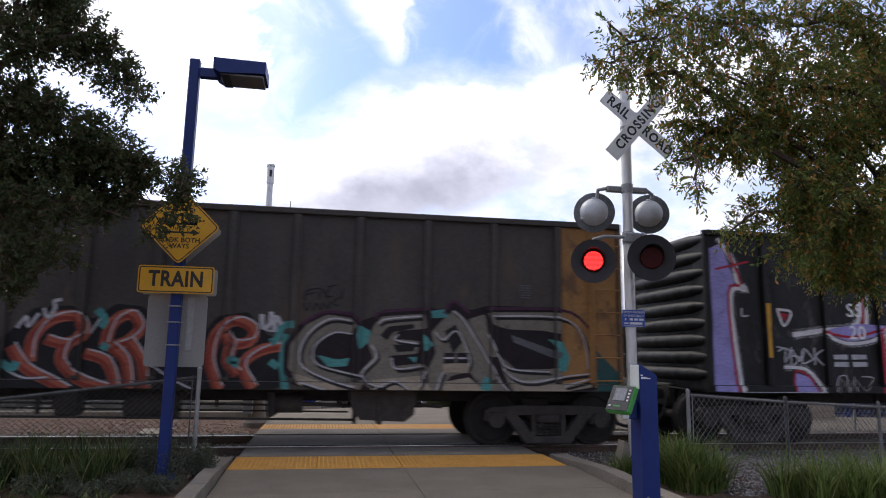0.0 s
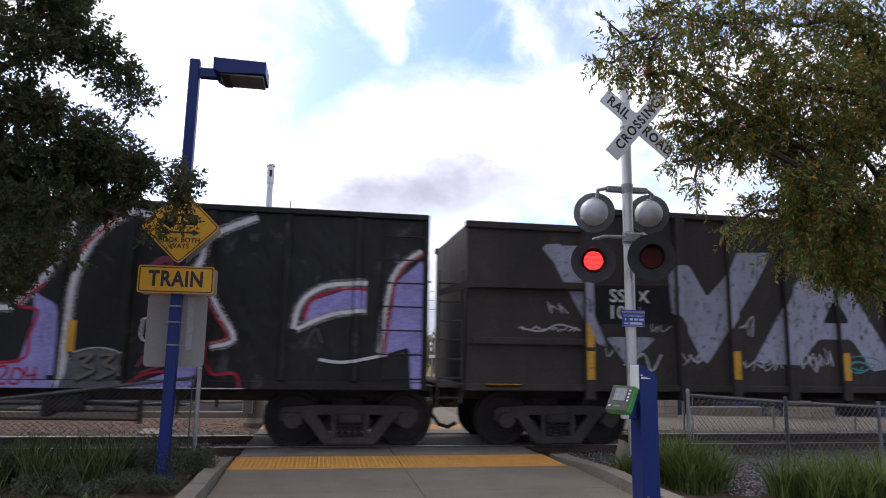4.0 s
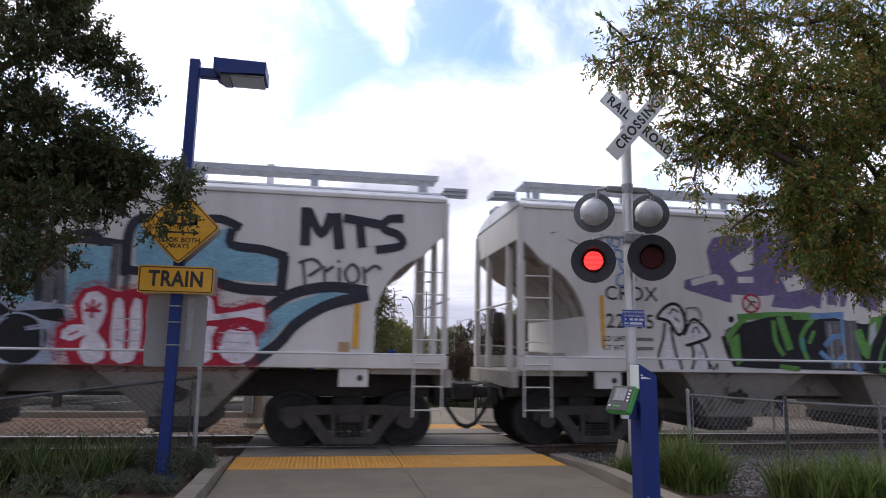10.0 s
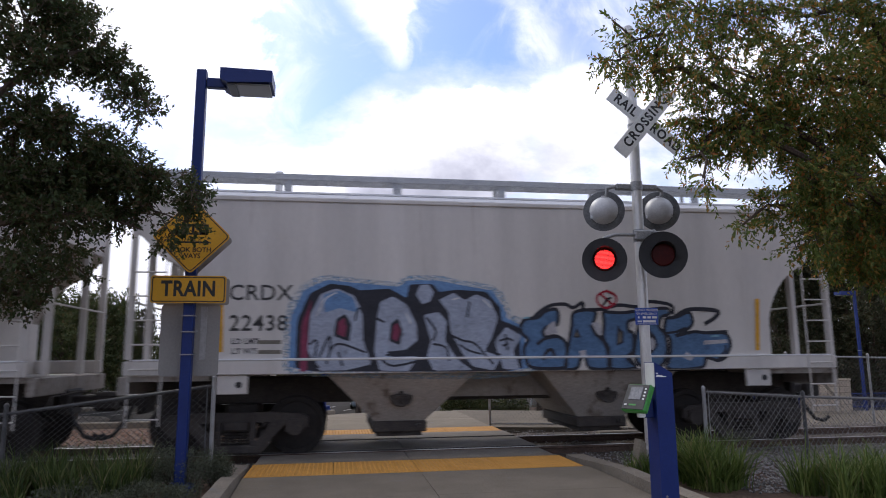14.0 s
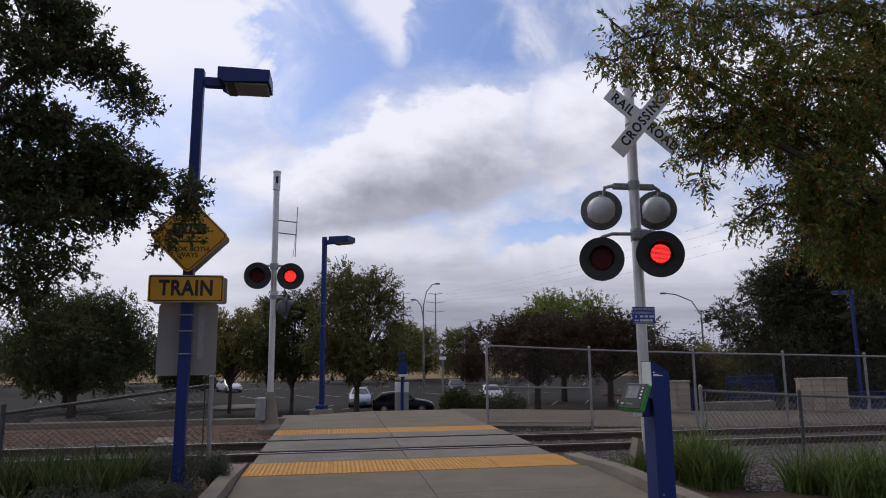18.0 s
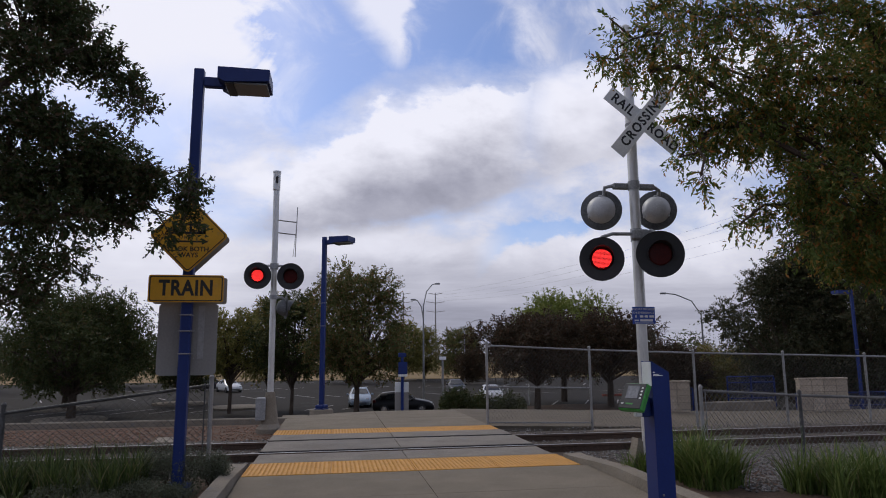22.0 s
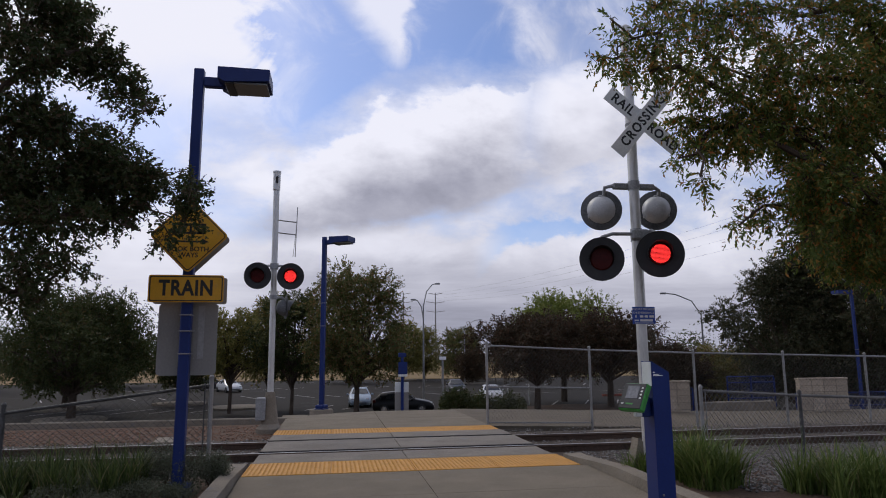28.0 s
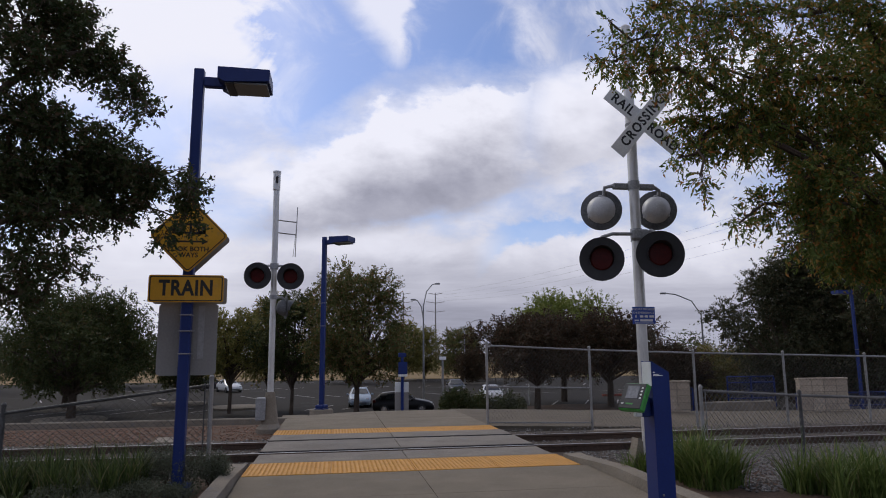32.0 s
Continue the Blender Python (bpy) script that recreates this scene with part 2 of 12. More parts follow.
TIE = surface("old_tie_wood", (0.075, 0.06, 0.05), (0.12, 0.1, 0.085), 4.0, 0.95, bump=0.6, stretch=(1, 6, 1), random_tone=0.2, spec=0.1)
BLUE = surface("blue_paint", (0.0036, 0.0165, 0.108), (0.0052, 0.022, 0.13), 1.5, 0.45, spec=0.3, bump=0.05, spots=(0.03, 0.04, 0.16), spot_cut=0.7, grainy=0.3)
ALUM = surface("aluminium_mast", (0.50, 0.49, 0.47), (0.60, 0.59, 0.57), 3.0, 0.45, 0.55, bump=0.1, stretch=(1, 1, 0.3), spots=(0.36, 0.35, 0.33), grainy=0.3)
CASTING = surface("grey_casting", (0.24, 0.245, 0.25), (0.32, 0.325, 0.33), 6.0, 0.55, 0.35, bump=0.15)
HOUSING = surface("lamp_housing", (0.42, 0.43, 0.44), (0.5, 0.51, 0.52), 5.0, 0.5, 0.3, bump=0.08, spots=(0.3, 0.3, 0.3), spot_cut=0.68, grainy=0.3)
BLACKDISC = surface("black_disc", (0.016, 0.016, 0.017), (0.028, 0.028, 0.03), 4.0, 0.6, bump=0.05, grainy=0.3)
GREYDISC = surface("weathered_disc_back", (0.075, 0.08, 0.085), (0.12, 0.125, 0.13), 5.0, 0.6, bump=0.1)
DARKLENS = surface("unlit_red_lens", (0.045, 0.004, 0.004), (0.07, 0.006, 0.005), 20, 0.4, bump=0.1, fine=90, spec=0.12)
LED = glowing("lit_red_led", (1.0, 0.034, 0.03), 2.7)
LEDLINE = surface("led_gap", (0.30, 0.01, 0.01), (0.22, 0.008, 0.008), 20, 0.4, bump=0)
SIGNWHITE = surface("sign_white", (0.62, 0.62, 0.6), (0.7, 0.7, 0.68), 2.5, 0.5, bump=0.02, spots=(0.5, 0.5, 0.47), spot_cut=0.7, grainy=0.3)
SIGNBLACK = surface("sign_black", (0.015, 0.015, 0.015), (0.025, 0.025, 0.025), 8, 0.5, bump=0)
SIGNYELLOW = surface("sign_yellow", (0.62, 0.325, 0.018), (0.55, 0.285, 0.018), 2.0, 0.45, bump=0.02, spots=(0.5, 0.28, 0.05), spot_cut=0.7, grainy=0.3)
SIGNBACK = surface("sign_back_aluminium", (0.22, 0.21, 0.2), (0.25, 0.24, 0.225), 1.2, 0.6, 0.25, bump=0.02, grainy=0.3)
SIGNBLUE = surface("sign_blue", (0.03, 0.07, 0.30), (0.035, 0.08, 0.34), 4, 0.5, bump=0.02, grainy=0.3)
GALV = surface("galvanised", (0.23, 0.225, 0.22), (0.31, 0.305, 0.30), 5, 0.5, 0.5, bump=0.1, grainy=0.3)
GALVOLD = surface("weathered_galvanised", (0.14, 0.135, 0.128), (0.2, 0.194, 0.185), 5, 0.6, 0.35, bump=0.12, grainy=0.3)
WIRE = surface("fence_wire", (0.2, 0.195, 0.185), (0.28, 0.275, 0.265), 6, 0.6, 0.3, bump=0)
FARWIRE = surface("weathered_fence_wire", (0.07, 0.067, 0.062), (0.11, 0.105, 0.098), 6, 0.65, 0.2, bump=0)
DARKWIRE = surface("dark_fence_wire", (0.055, 0.052, 0.049), (0.09, 0.086, 0.08), 6, 0.6, 0.2, bump=0)
DARKRAIL = surface("dark_fence_rail", (0.06, 0.06, 0.06), (0.1, 0.1, 0.1), 6, 0.6, 0.3, bump=0.05)
PLATE = surface("grey_plate", (0.55, 0.57, 0.56), (0.62, 0.64, 0.63), 3, 0.5, bump=0.05, grainy=0.3)
GREEN = surface("green_plastic", (0.03, 0.20, 0.03), (0.04, 0.25, 0.04), 6, 0.4, bump=0.05)
PANELBLACK = surface("black_plastic", (0.02, 0.021, 0.022), (0.03, 0.03, 0.031), 8, 0.35, bump=0.03)
SCREEN = surface("grey_screen", (0.10, 0.105, 0.12), (0.12, 0.125, 0.14), 2, 0.12, bump=0, spec=0.9, gloss_var=0)
BARK = surface("bark", (0.06, 0.045, 0.035), (0.11, 0.085, 0.065), 8, 0.95, bump=0.8, stretch=(1, 1, 0.25), spec=0.1)
WALLSTONE = surface("split_face_block", (0.33, 0.275, 0.21), (0.42, 0.35, 0.27), 4, 0.95, bump=0.8, fine=20, random_tone=0.12, spec=0.1)
LAMPGLASS = glass("lamp_glass", (0.16, 0.16, 0.15), 0.3)
CARGLASS = glass("car_glass", (0.015, 0.018, 0.02), 0.06)
TYRE = surface("tyre", (0.016, 0.016, 0.016), (0.026, 0.026, 0.026), 9, 0.85, bump=0.2)
CHROME = surface("chrome", (0.55, 0.55, 0.56), (0.65, 0.65, 0.66), 9, 0.2, 0.9, bump=0)
LEFTLEAF = leaf_material("dark_green_leaf", [(0.0, (0.034, 0.05, 0.02)), (0.6, (0.058, 0.078, 0.028)), (0.85, (0.08, 0.07, 0.034)), (1.0, (0.11, 0.075, 0.045))])
RIGHTLEAF = leaf_material("green_gold_leaf", [(0.0, (0.074, 0.114, 0.028)), (0.5, (0.128, 0.176, 0.04)), (0.76, (0.215, 0.208, 0.053)), (0.9, (0.39, 0.235, 0.056)), (1.0, (0.36, 0.13, 0.04))])
TREELEAF = leaf_material("tree_leaf", [(0.0, (0.036, 0.052, 0.017)), (0.6, (0.064, 0.08, 0.025)), (0.9, (0.085, 0.082, 0.03)), (1.0, (0.11, 0.08, 0.034))])
RUSTLEAF = leaf_material("red_brown_leaf", [(0.0, (0.042, 0.034, 0.02)), (0.6, (0.066, 0.046, 0.027)), (1.0, (0.11, 0.058, 0.036))])
MIXLEAF = leaf_material("olive_rust_leaf", [(0.0, (0.1, 0.115, 0.036)), (0.5, (0.185, 0.18, 0.055)), (0.8, (0.27, 0.215, 0.07)), (1.0, (0.28, 0.15, 0.06))])
OAKLEAF = leaf_material("rusty_leaf", [(0.0, (0.07, 0.095, 0.03)), (0.5, (0.125, 0.135, 0.042)), (0.8, (0.185, 0.14, 0.055)), (1.0, (0.24, 0.13, 0.06))])
LIMELEAF = leaf_material("lime_leaf", [(0.0, (0.14, 0.185, 0.04)), (1.0, (0.22, 0.24, 0.055))])
OLIVELEAF = leaf_material("olive_leaf", [(0.0, (0.13, 0.14, 0.04)), (0.7, (0.22, 0.2, 0.055)), (1.0, (0.30, 0.23, 0.07))])
PINELEAF = leaf_material("dark_evergreen", [(0.0, (0.032, 0.04, 0.02)), (0.7, (0.058, 0.062, 0.03)), (1.0, (0.11, 0.085, 0.048))])
GRASS = leaf_material("strap_leaf", [(0.0, (0.06, 0.094, 0.022)), (0.6, (0.118, 0.17, 0.04)), (0.9, (0.2, 0.235, 0.07)), (1.0, (0.29, 0.24, 0.12))])
# A darker, slightly greyer copy of GRASS, for the left-hand bed.
BEDGRASS = leaf_material("dark_grey_green_strap_leaf", [(0.0, (0.03, 0.048, 0.014)), (0.5, (0.06, 0.088, 0.025)), (0.85, (0.115, 0.145, 0.045)), (1.0, (0.2, 0.165, 0.085))])
SHRUB = leaf_material("grey_green_leaf", [(0.0, (0.062, 0.072, 0.046)), (1.0, (0.12, 0.132, 0.088))])
# rolling stock
GONDOLA_BROWN = surface("weathered_brown_steel", (0.038, 0.034, 0.031), (0.064, 0.056, 0.049), 1.2, 0.8, 0.1, bump=0.35, stretch=(1, 1, 0.45), spots=(0.07, 0.052, 0.04))
GONDOLA_BLACK = surface("worn_black_steel", (0.005, 0.0048, 0.005), (0.013, 0.012, 0.0115), 1.6, 0.56, 0.0, spec=0.28, bump=0.3, dent=0.07, fine=14, stretch=(1, 1, 0.6), spots=(0.05, 0.046, 0.044), spot_cut=0.62)
GONDOLA_GREY = surface("sooty_brown_steel", (0.022, 0.019, 0.017), (0.044, 0.037, 0.031), 1.0, 0.8, 0.1, bump=0.3, dent=0.05, stretch=(1, 1, 0.5), spots=(0.06, 0.045, 0.035), spot_cut=0.64)
ORANGE = surface("faded_orange_steel", (0.31, 0.16, 0.05), (0.24, 0.12, 0.042), 1.2, 0.75, 0.0, bump=0.2, stretch=(1, 1, 0.6), spots=(0.13, 0.07, 0.035), spot_cut=0.6)
YELLOWSTEEL = surface("rusty_yellow_steel", (0.33, 0.18, 0.046), (0.225, 0.104, 0.037), 2.8, 0.75, 0.0, bump=0.2, stretch=(1, 1, 0.5), spots=(0.085, 0.038, 0.02), spot_cut=0.545)
HOPPERGREY = surface("hopper_grey_paint", (0.46, 0.435, 0.405), (0.555, 0.525, 0.49), 0.7, 0.6, 0.0, bump=0.08, stretch=(2.5, 1, 0.25), spots=(0.36, 0.32, 0.285), spot_cut=0.66, grainy=0.3)
HOPPERROOF = surface("hopper_roof_paint", (0.60, 0.60, 0.61), (0.68, 0.68, 0.69), 1.2, 0.55, 0.0, bump=0.05, spots=(0.46, 0.45, 0.43), grainy=0.3)
# Darker, browner grey than the sides, with brown stains: bays, decks, end sheets.
HOPPERUNDER = surface("hopper_under_grey", (0.27, 0.245, 0.22), (0.35, 0.32, 0.285), 1.2, 0.85, 0.0, bump=0.2, stretch=(1, 1, 0.4), spots=(0.14, 0.11, 0.09), spot_cut=0.58)
TRUCK = surface("truck_casting", (0.034, 0.029, 0.026), (0.058, 0.05, 0.044), 5, 0.85, 0.0, bump=0.4, spots=(0.085, 0.066, 0.05), spot_cut=0.63)
WHEEL = surface("wheel_steel", (0.018, 0.0155, 0.014), (0.032, 0.027, 0.024), 6, 0.8, 0.2, bump=0.2)
GRATING = surface("galvanised_grating", (0.32, 0.33, 0.34), (0.42, 0.43, 0.44), 4, 0.55, 0.4, bump=0.1)


def paint_coat(name, c, dirt=0.3, rough=0.65):
    return surface(name, c, tuple(v * 0.8 for v in c), 2.5, rough, 0.0, bump=0.08, fine=30, spots=tuple(v * (1 - dirt) * 0.6 + 0.012 for v in c), spot_cut=0.64, spec=0.2)


P_BLACK = paint_coat("spray_black", (0.014, 0.0135, 0.015))
P_GREY = paint_coat("spray_grey", (0.165, 0.148, 0.122))
P_PALE = paint_coat("spray_pale_grey", (0.42, 0.41, 0.43))
P_WHITE = paint_coat("spray_white", (0.62, 0.6, 0.6))
P_SALMON = paint_coat("spray_salmon", (0.34, 0.095, 0.06))
P_TEAL = paint_coat("spray_teal", (0.07, 0.25, 0.24))
P_LILAC = paint_coat("spray_lilac", (0.30, 0.27, 0.55))
P_RED = paint_coat("spray_red", (0.36, 0.02, 0.04))
P_CYAN = paint_coat("spray_cyan", (0.19, 0.36, 0.44))
P_SKY = paint_coat("spray_sky_blue", (0.13, 0.235, 0.41))
P_STEEL = paint_coat("spray_steel_blue", (0.085, 0.155, 0.27))
P_PINK = paint_coat("spray_pale_pink", (0.66, 0.61, 0.645), 0.15)
P_PURPLE = paint_coat("spray_purple", (0.15, 0.115, 0.22))
P_GREEN = paint_coat("spray_green", (0.10, 0.25, 0.055))
P_MAROON = paint_coat("spray_maroon", (0.2, 0.04, 0.08))
P_ORANGE = paint_coat("reflector_yellow", (0.62, 0.33, 0.04), 0.2)

# ---- building blocks ----
class Geo:
    """Vertices and faces that grow by simple shapes."""

    def __init__(self):
        self.v, self.f = [], []

    def add(self, verts, faces):
        n = len(self.v)
        self.v += [tuple(p) for p in verts]
        self.f += [tuple(i + n for i in q) for q in faces]
        return self

    def box(self, x0, x1, y0, y1, z0, z1, b=0.0):
        if b <= 0:
            p = [(x, y, z) for z in (z0, z1) for y in (y0, y1) for x in (x0, x1)]
            return self.add(p, [(0, 2, 3, 1), (4, 5, 7, 6), (0, 1, 5, 4), (2, 6, 7, 3), (0, 4, 6, 2), (1, 3, 7, 5)])
        b = min(b, (x1 - x0) / 2.2, (y1 - y0) / 2.2, (z1 - z0) / 2.2)
        v, ids = [], {}
        lo, hi = (x0, y0, z0), (x1, y1, z1)
        for c in [(i, j, k) for i in (0, 1) for j in (0, 1) for k in (0, 1)]:
            for ax in range(3):
                p = [(lo, hi)[c[a]][a] + (0 if a == ax else (b if c[a] == 0 else -b)) for a in range(3)]
                ids[c, ax] = len(v)
                v.append(p)
        f = []
        for ax in range(3):
            a, d = [q for q in range(3) if q != ax]
            for s in (0, 1):
                cs = []
                for i, j in ((0, 0), (1, 0), (1, 1), (0, 1)):
                    c = [0, 0, 0]
                    c[ax], c[a], c[d] = s, i, j
                    cs.append(ids[tuple(c), ax])
                flip = (s == 0) != (ax == 1)
                f.append(tuple(cs[::-1] if flip else cs))
        for ax in range(3):
            a, d = [q for q in range(3) if q != ax]
            for i in (0, 1):
                for j in (0, 1):
                    c0, c1 = [0, 0, 0], [0, 0, 0]
                    c0[a] = c1[a] = i
                    c0[d] = c1[d] = j
                    c0[ax], c1[ax] = 0, 1
                    f.append((ids[tuple(c0), a], ids[tuple(c1), a], ids[tuple(c1), d], ids[tuple(c0), d]))
        for c in [(i, j, k) for i in (0, 1) for j in (0, 1) for k in (0, 1)]:
            f.append(tuple(ids[c, a] for a in range(3)))
        return self.add(v, f)

    def prism(self, prof, a0, a1, axis="y"):
        """A closed outline pushed along an axis. Outline: (x, z) for y, (y, z) for x, (x, y) for z."""
        n = len(prof)
        put = {"y": lambda p, a: (p[0], a, p[1]), "x": lambda p, a: (a, p[0], p[1]), "z": lambda p, a: (p[0], p[1], a)}[axis]
        return self.add([put(p, a) for a in (a0, a1) for p in prof],
                        [tuple(range(n)), tuple(range(2 * n - 1, n - 1, -1))] + [(i, i + n, (i + 1) % n + n, (i + 1) % n) for i in range(n)])

    def tube(self, pts, r, n=8, caps=True):
        pts = [Vector(p) for p in pts]
        rs = r if isinstance(r, (list, tuple)) else [r] * len(pts)
        rings, up = [], None
        for i, p in enumerate(pts):
            d = (pts[min(i + 1, len(pts) - 1)] - pts[max(i - 1, 0)]).normalized()
            if up is None:
                up = d.orthogonal().normalized()
            up = (up - d * up.dot(d)).normalized()
            side = d.cross(up)
            rings.append([p + (up * math.cos(2 * math.pi * k / n) + side * math.sin(2 * math.pi * k / n)) * rs[i] for k in range(n)])
        f = [(i * n + k, i * n + (k + 1) % n, (i + 1) * n + (k + 1) % n, (i + 1) * n + k) for i in range(len(pts) - 1) for k in range(n)]
        if caps:
            f += [tuple(range(n - 1, -1, -1)), tuple((len(pts) - 1) * n + k for k in range(n))]
        return self.add([v for ring in rings for v in ring], f)

    def lathe(self, prof, m=None, n=24):
        """(radius, height) outline turned about z, then set by m."""
        m = m or Matrix()
        v = [m @ Vector((r * math.cos(2 * math.pi * k / n), r * math.sin(2 * math.pi * k / n), h)) for r, h in prof for k in range(n)]
        f = [(i * n + k, i * n + (k + 1) % n, (i + 1) * n + (k + 1) % n, (i + 1) * n + k) for i in range(len(prof) - 1) for k in range(n)]
        f += [tuple(range(n - 1, -1, -1)), tuple((len(prof) - 1) * n + k for k in range(n))]
        return self.add(v, f)

    def set(self, m):
        self.v = [tuple(m @ Vector(p)) for p in self.v]
        return self


def mesh_of(name, geo, material, smooth=35):
    me = bpy.data.meshes.new(name)
    me.from_pydata(geo.v, [], geo.f)
    me.materials.append(material)
    if smooth:
        me.polygons.foreach_set("use_smooth", [True] * len(me.polygons))
        me.set_sharp_from_angle(angle=radians(smooth))
    me.update()
    return me


def part(name, geo, material, parent=None, label="", at=None, smooth=35):
    """One mesh object; under a thing or under a part where parent is given."""
    ob = new(name, geo if isinstance(geo, bpy.types.Mesh) else mesh_of(name, geo, material, smooth))
    if parent:
        ob.parent = parent
    if at is not None:
        ob.matrix_basis = at
    return tagged(ob, label)


def thing(name, label, category, at=None, group="", kind=""):
    ob = new(name)
    ob.empty_display_size = 0.2
    if at is not None:
        ob.matrix_basis = at
    return tagged(ob, label, category, group, kind)


def whole(name, geo, material, label, category="", group="", kind="", at=None, smooth=35):
    ob = part(name, geo, material, None, label, at, smooth)
    return tagged(ob, "", category, group, kind)


def lettering(name, body, size, material, parent, at, bold=0.0, depth=0.0015, shear=0.0, spacing=1.0, narrow=1.0, label=""):
    """Raised letters in the built-in font, facing -y, centred at the pose."""
    cu = bpy.data.curves.new(name, "FONT")
    cu.body, cu.size, cu.align_x, cu.align_y = body, size, "CENTER", "CENTER"
    cu.offset, cu.extrude, cu.shear, cu.space_character, cu.resolution_u = bold, depth, shear, spacing, 3
    tmp = bpy.data.objects.new(name, cu)
    scene.collection.objects.link(tmp)
    bpy.context.view_layer.update()
    me = bpy.data.meshes.new_from_object(tmp.evaluated_get(bpy.context.evaluated_depsgraph_get()))
    bpy.data.objects.remove(tmp)
    bpy.data.curves.remove(cu)
    me.transform(Matrix.Rotation(radians(90), 4, "X") @ Matrix.Diagonal((narrow, 1, 1, 1)))
    me.materials.clear()
    me.materials.append(material)
    return part(name, me, material, parent, label, at)


def leaves(name, blobs, count, size, material, parent=None, seed=1, shell=0.35, label="", ratio=0.42, gaps=0.0, gap_size=1.0):
    """Many single folded leaves in uneven clumps. blobs: (x, y, z, radius, height)."""
    rng = np.random.default_rng(seed)
    w = np.array([b[3] * b[3] * b[4] + 1e-4 for b in blobs]) ** 0.75
    pick = rng.choice(len(blobs), count, p=w / w.sum())
    B = np.array([(b[0], b[1], b[2], b[3], b[4]) for b in blobs])[pick]
    d = rng.normal(size=(count, 3))
    d /= np.linalg.norm(d, axis=1)[:, None]
    r = rng.uniform(0, 1, count) ** shell * (1 + 0.22 * rng.normal(size=count) * (rng.uniform(size=count) < 0.35))
    P = B[:, :3] + d * r[:, None] * np.stack([B[:, 3], B[:, 3], B[:, 4]], 1)
    if gaps:
        keep = np.array([noise.noise(Vector(p) * gap_size) for p in P]) > -1 + gaps
        P = P[keep]
    n = len(P)
    a = rng.normal(size=(n, 3))
    a[:, 2] = a[:, 2] * 0.6 - 0.5
    a /= np.linalg.norm(a, axis=1)[:, None]
    s = np.cross(a, rng.normal(size=(n, 3)))
    s /= np.linalg.norm(s, axis=1)[:, None]
    up = np.cross(a, s)
    L = size * rng.uniform(0.65, 1.25, n)[:, None]
    base, tip = P, P + a * L + up * L * 0.12
    mid = P + a * L * 0.45 + up * L * 0.10
    l, rr = mid + s * L * ratio * 0.5 - up * L * 0.06, mid - s * L * ratio * 0.5 - up * L * 0.06
    V = np.stack([base, l, tip, rr], 1).reshape(-1, 3)
    me = bpy.data.meshes.new(name)
    me.vertices.add(n * 4)
    me.vertices.foreach_set("co", V.ravel())
    idx = np.arange(n * 4).reshape(n, 4)
    tri = np.stack([idx[:, 0], idx[:, 1], idx[:, 2], idx[:, 0], idx[:, 2], idx[:, 3]], 1).ravel()
    me.loops.add(n * 6)
    me.loops.foreach_set("vertex_index", tri)
    me.polygons.add(n * 2)
    me.polygons.foreach_set("loop_start", np.arange(0, n * 6, 3))
    me.polygons.foreach_set("loop_total", np.full(n * 2, 3))
    me.materials.append(material)
    me.update(calc_edges=True)
    me.validate()
    ob = new(name, me)
    if parent:
        ob.parent = parent
    return tagged(ob, label)


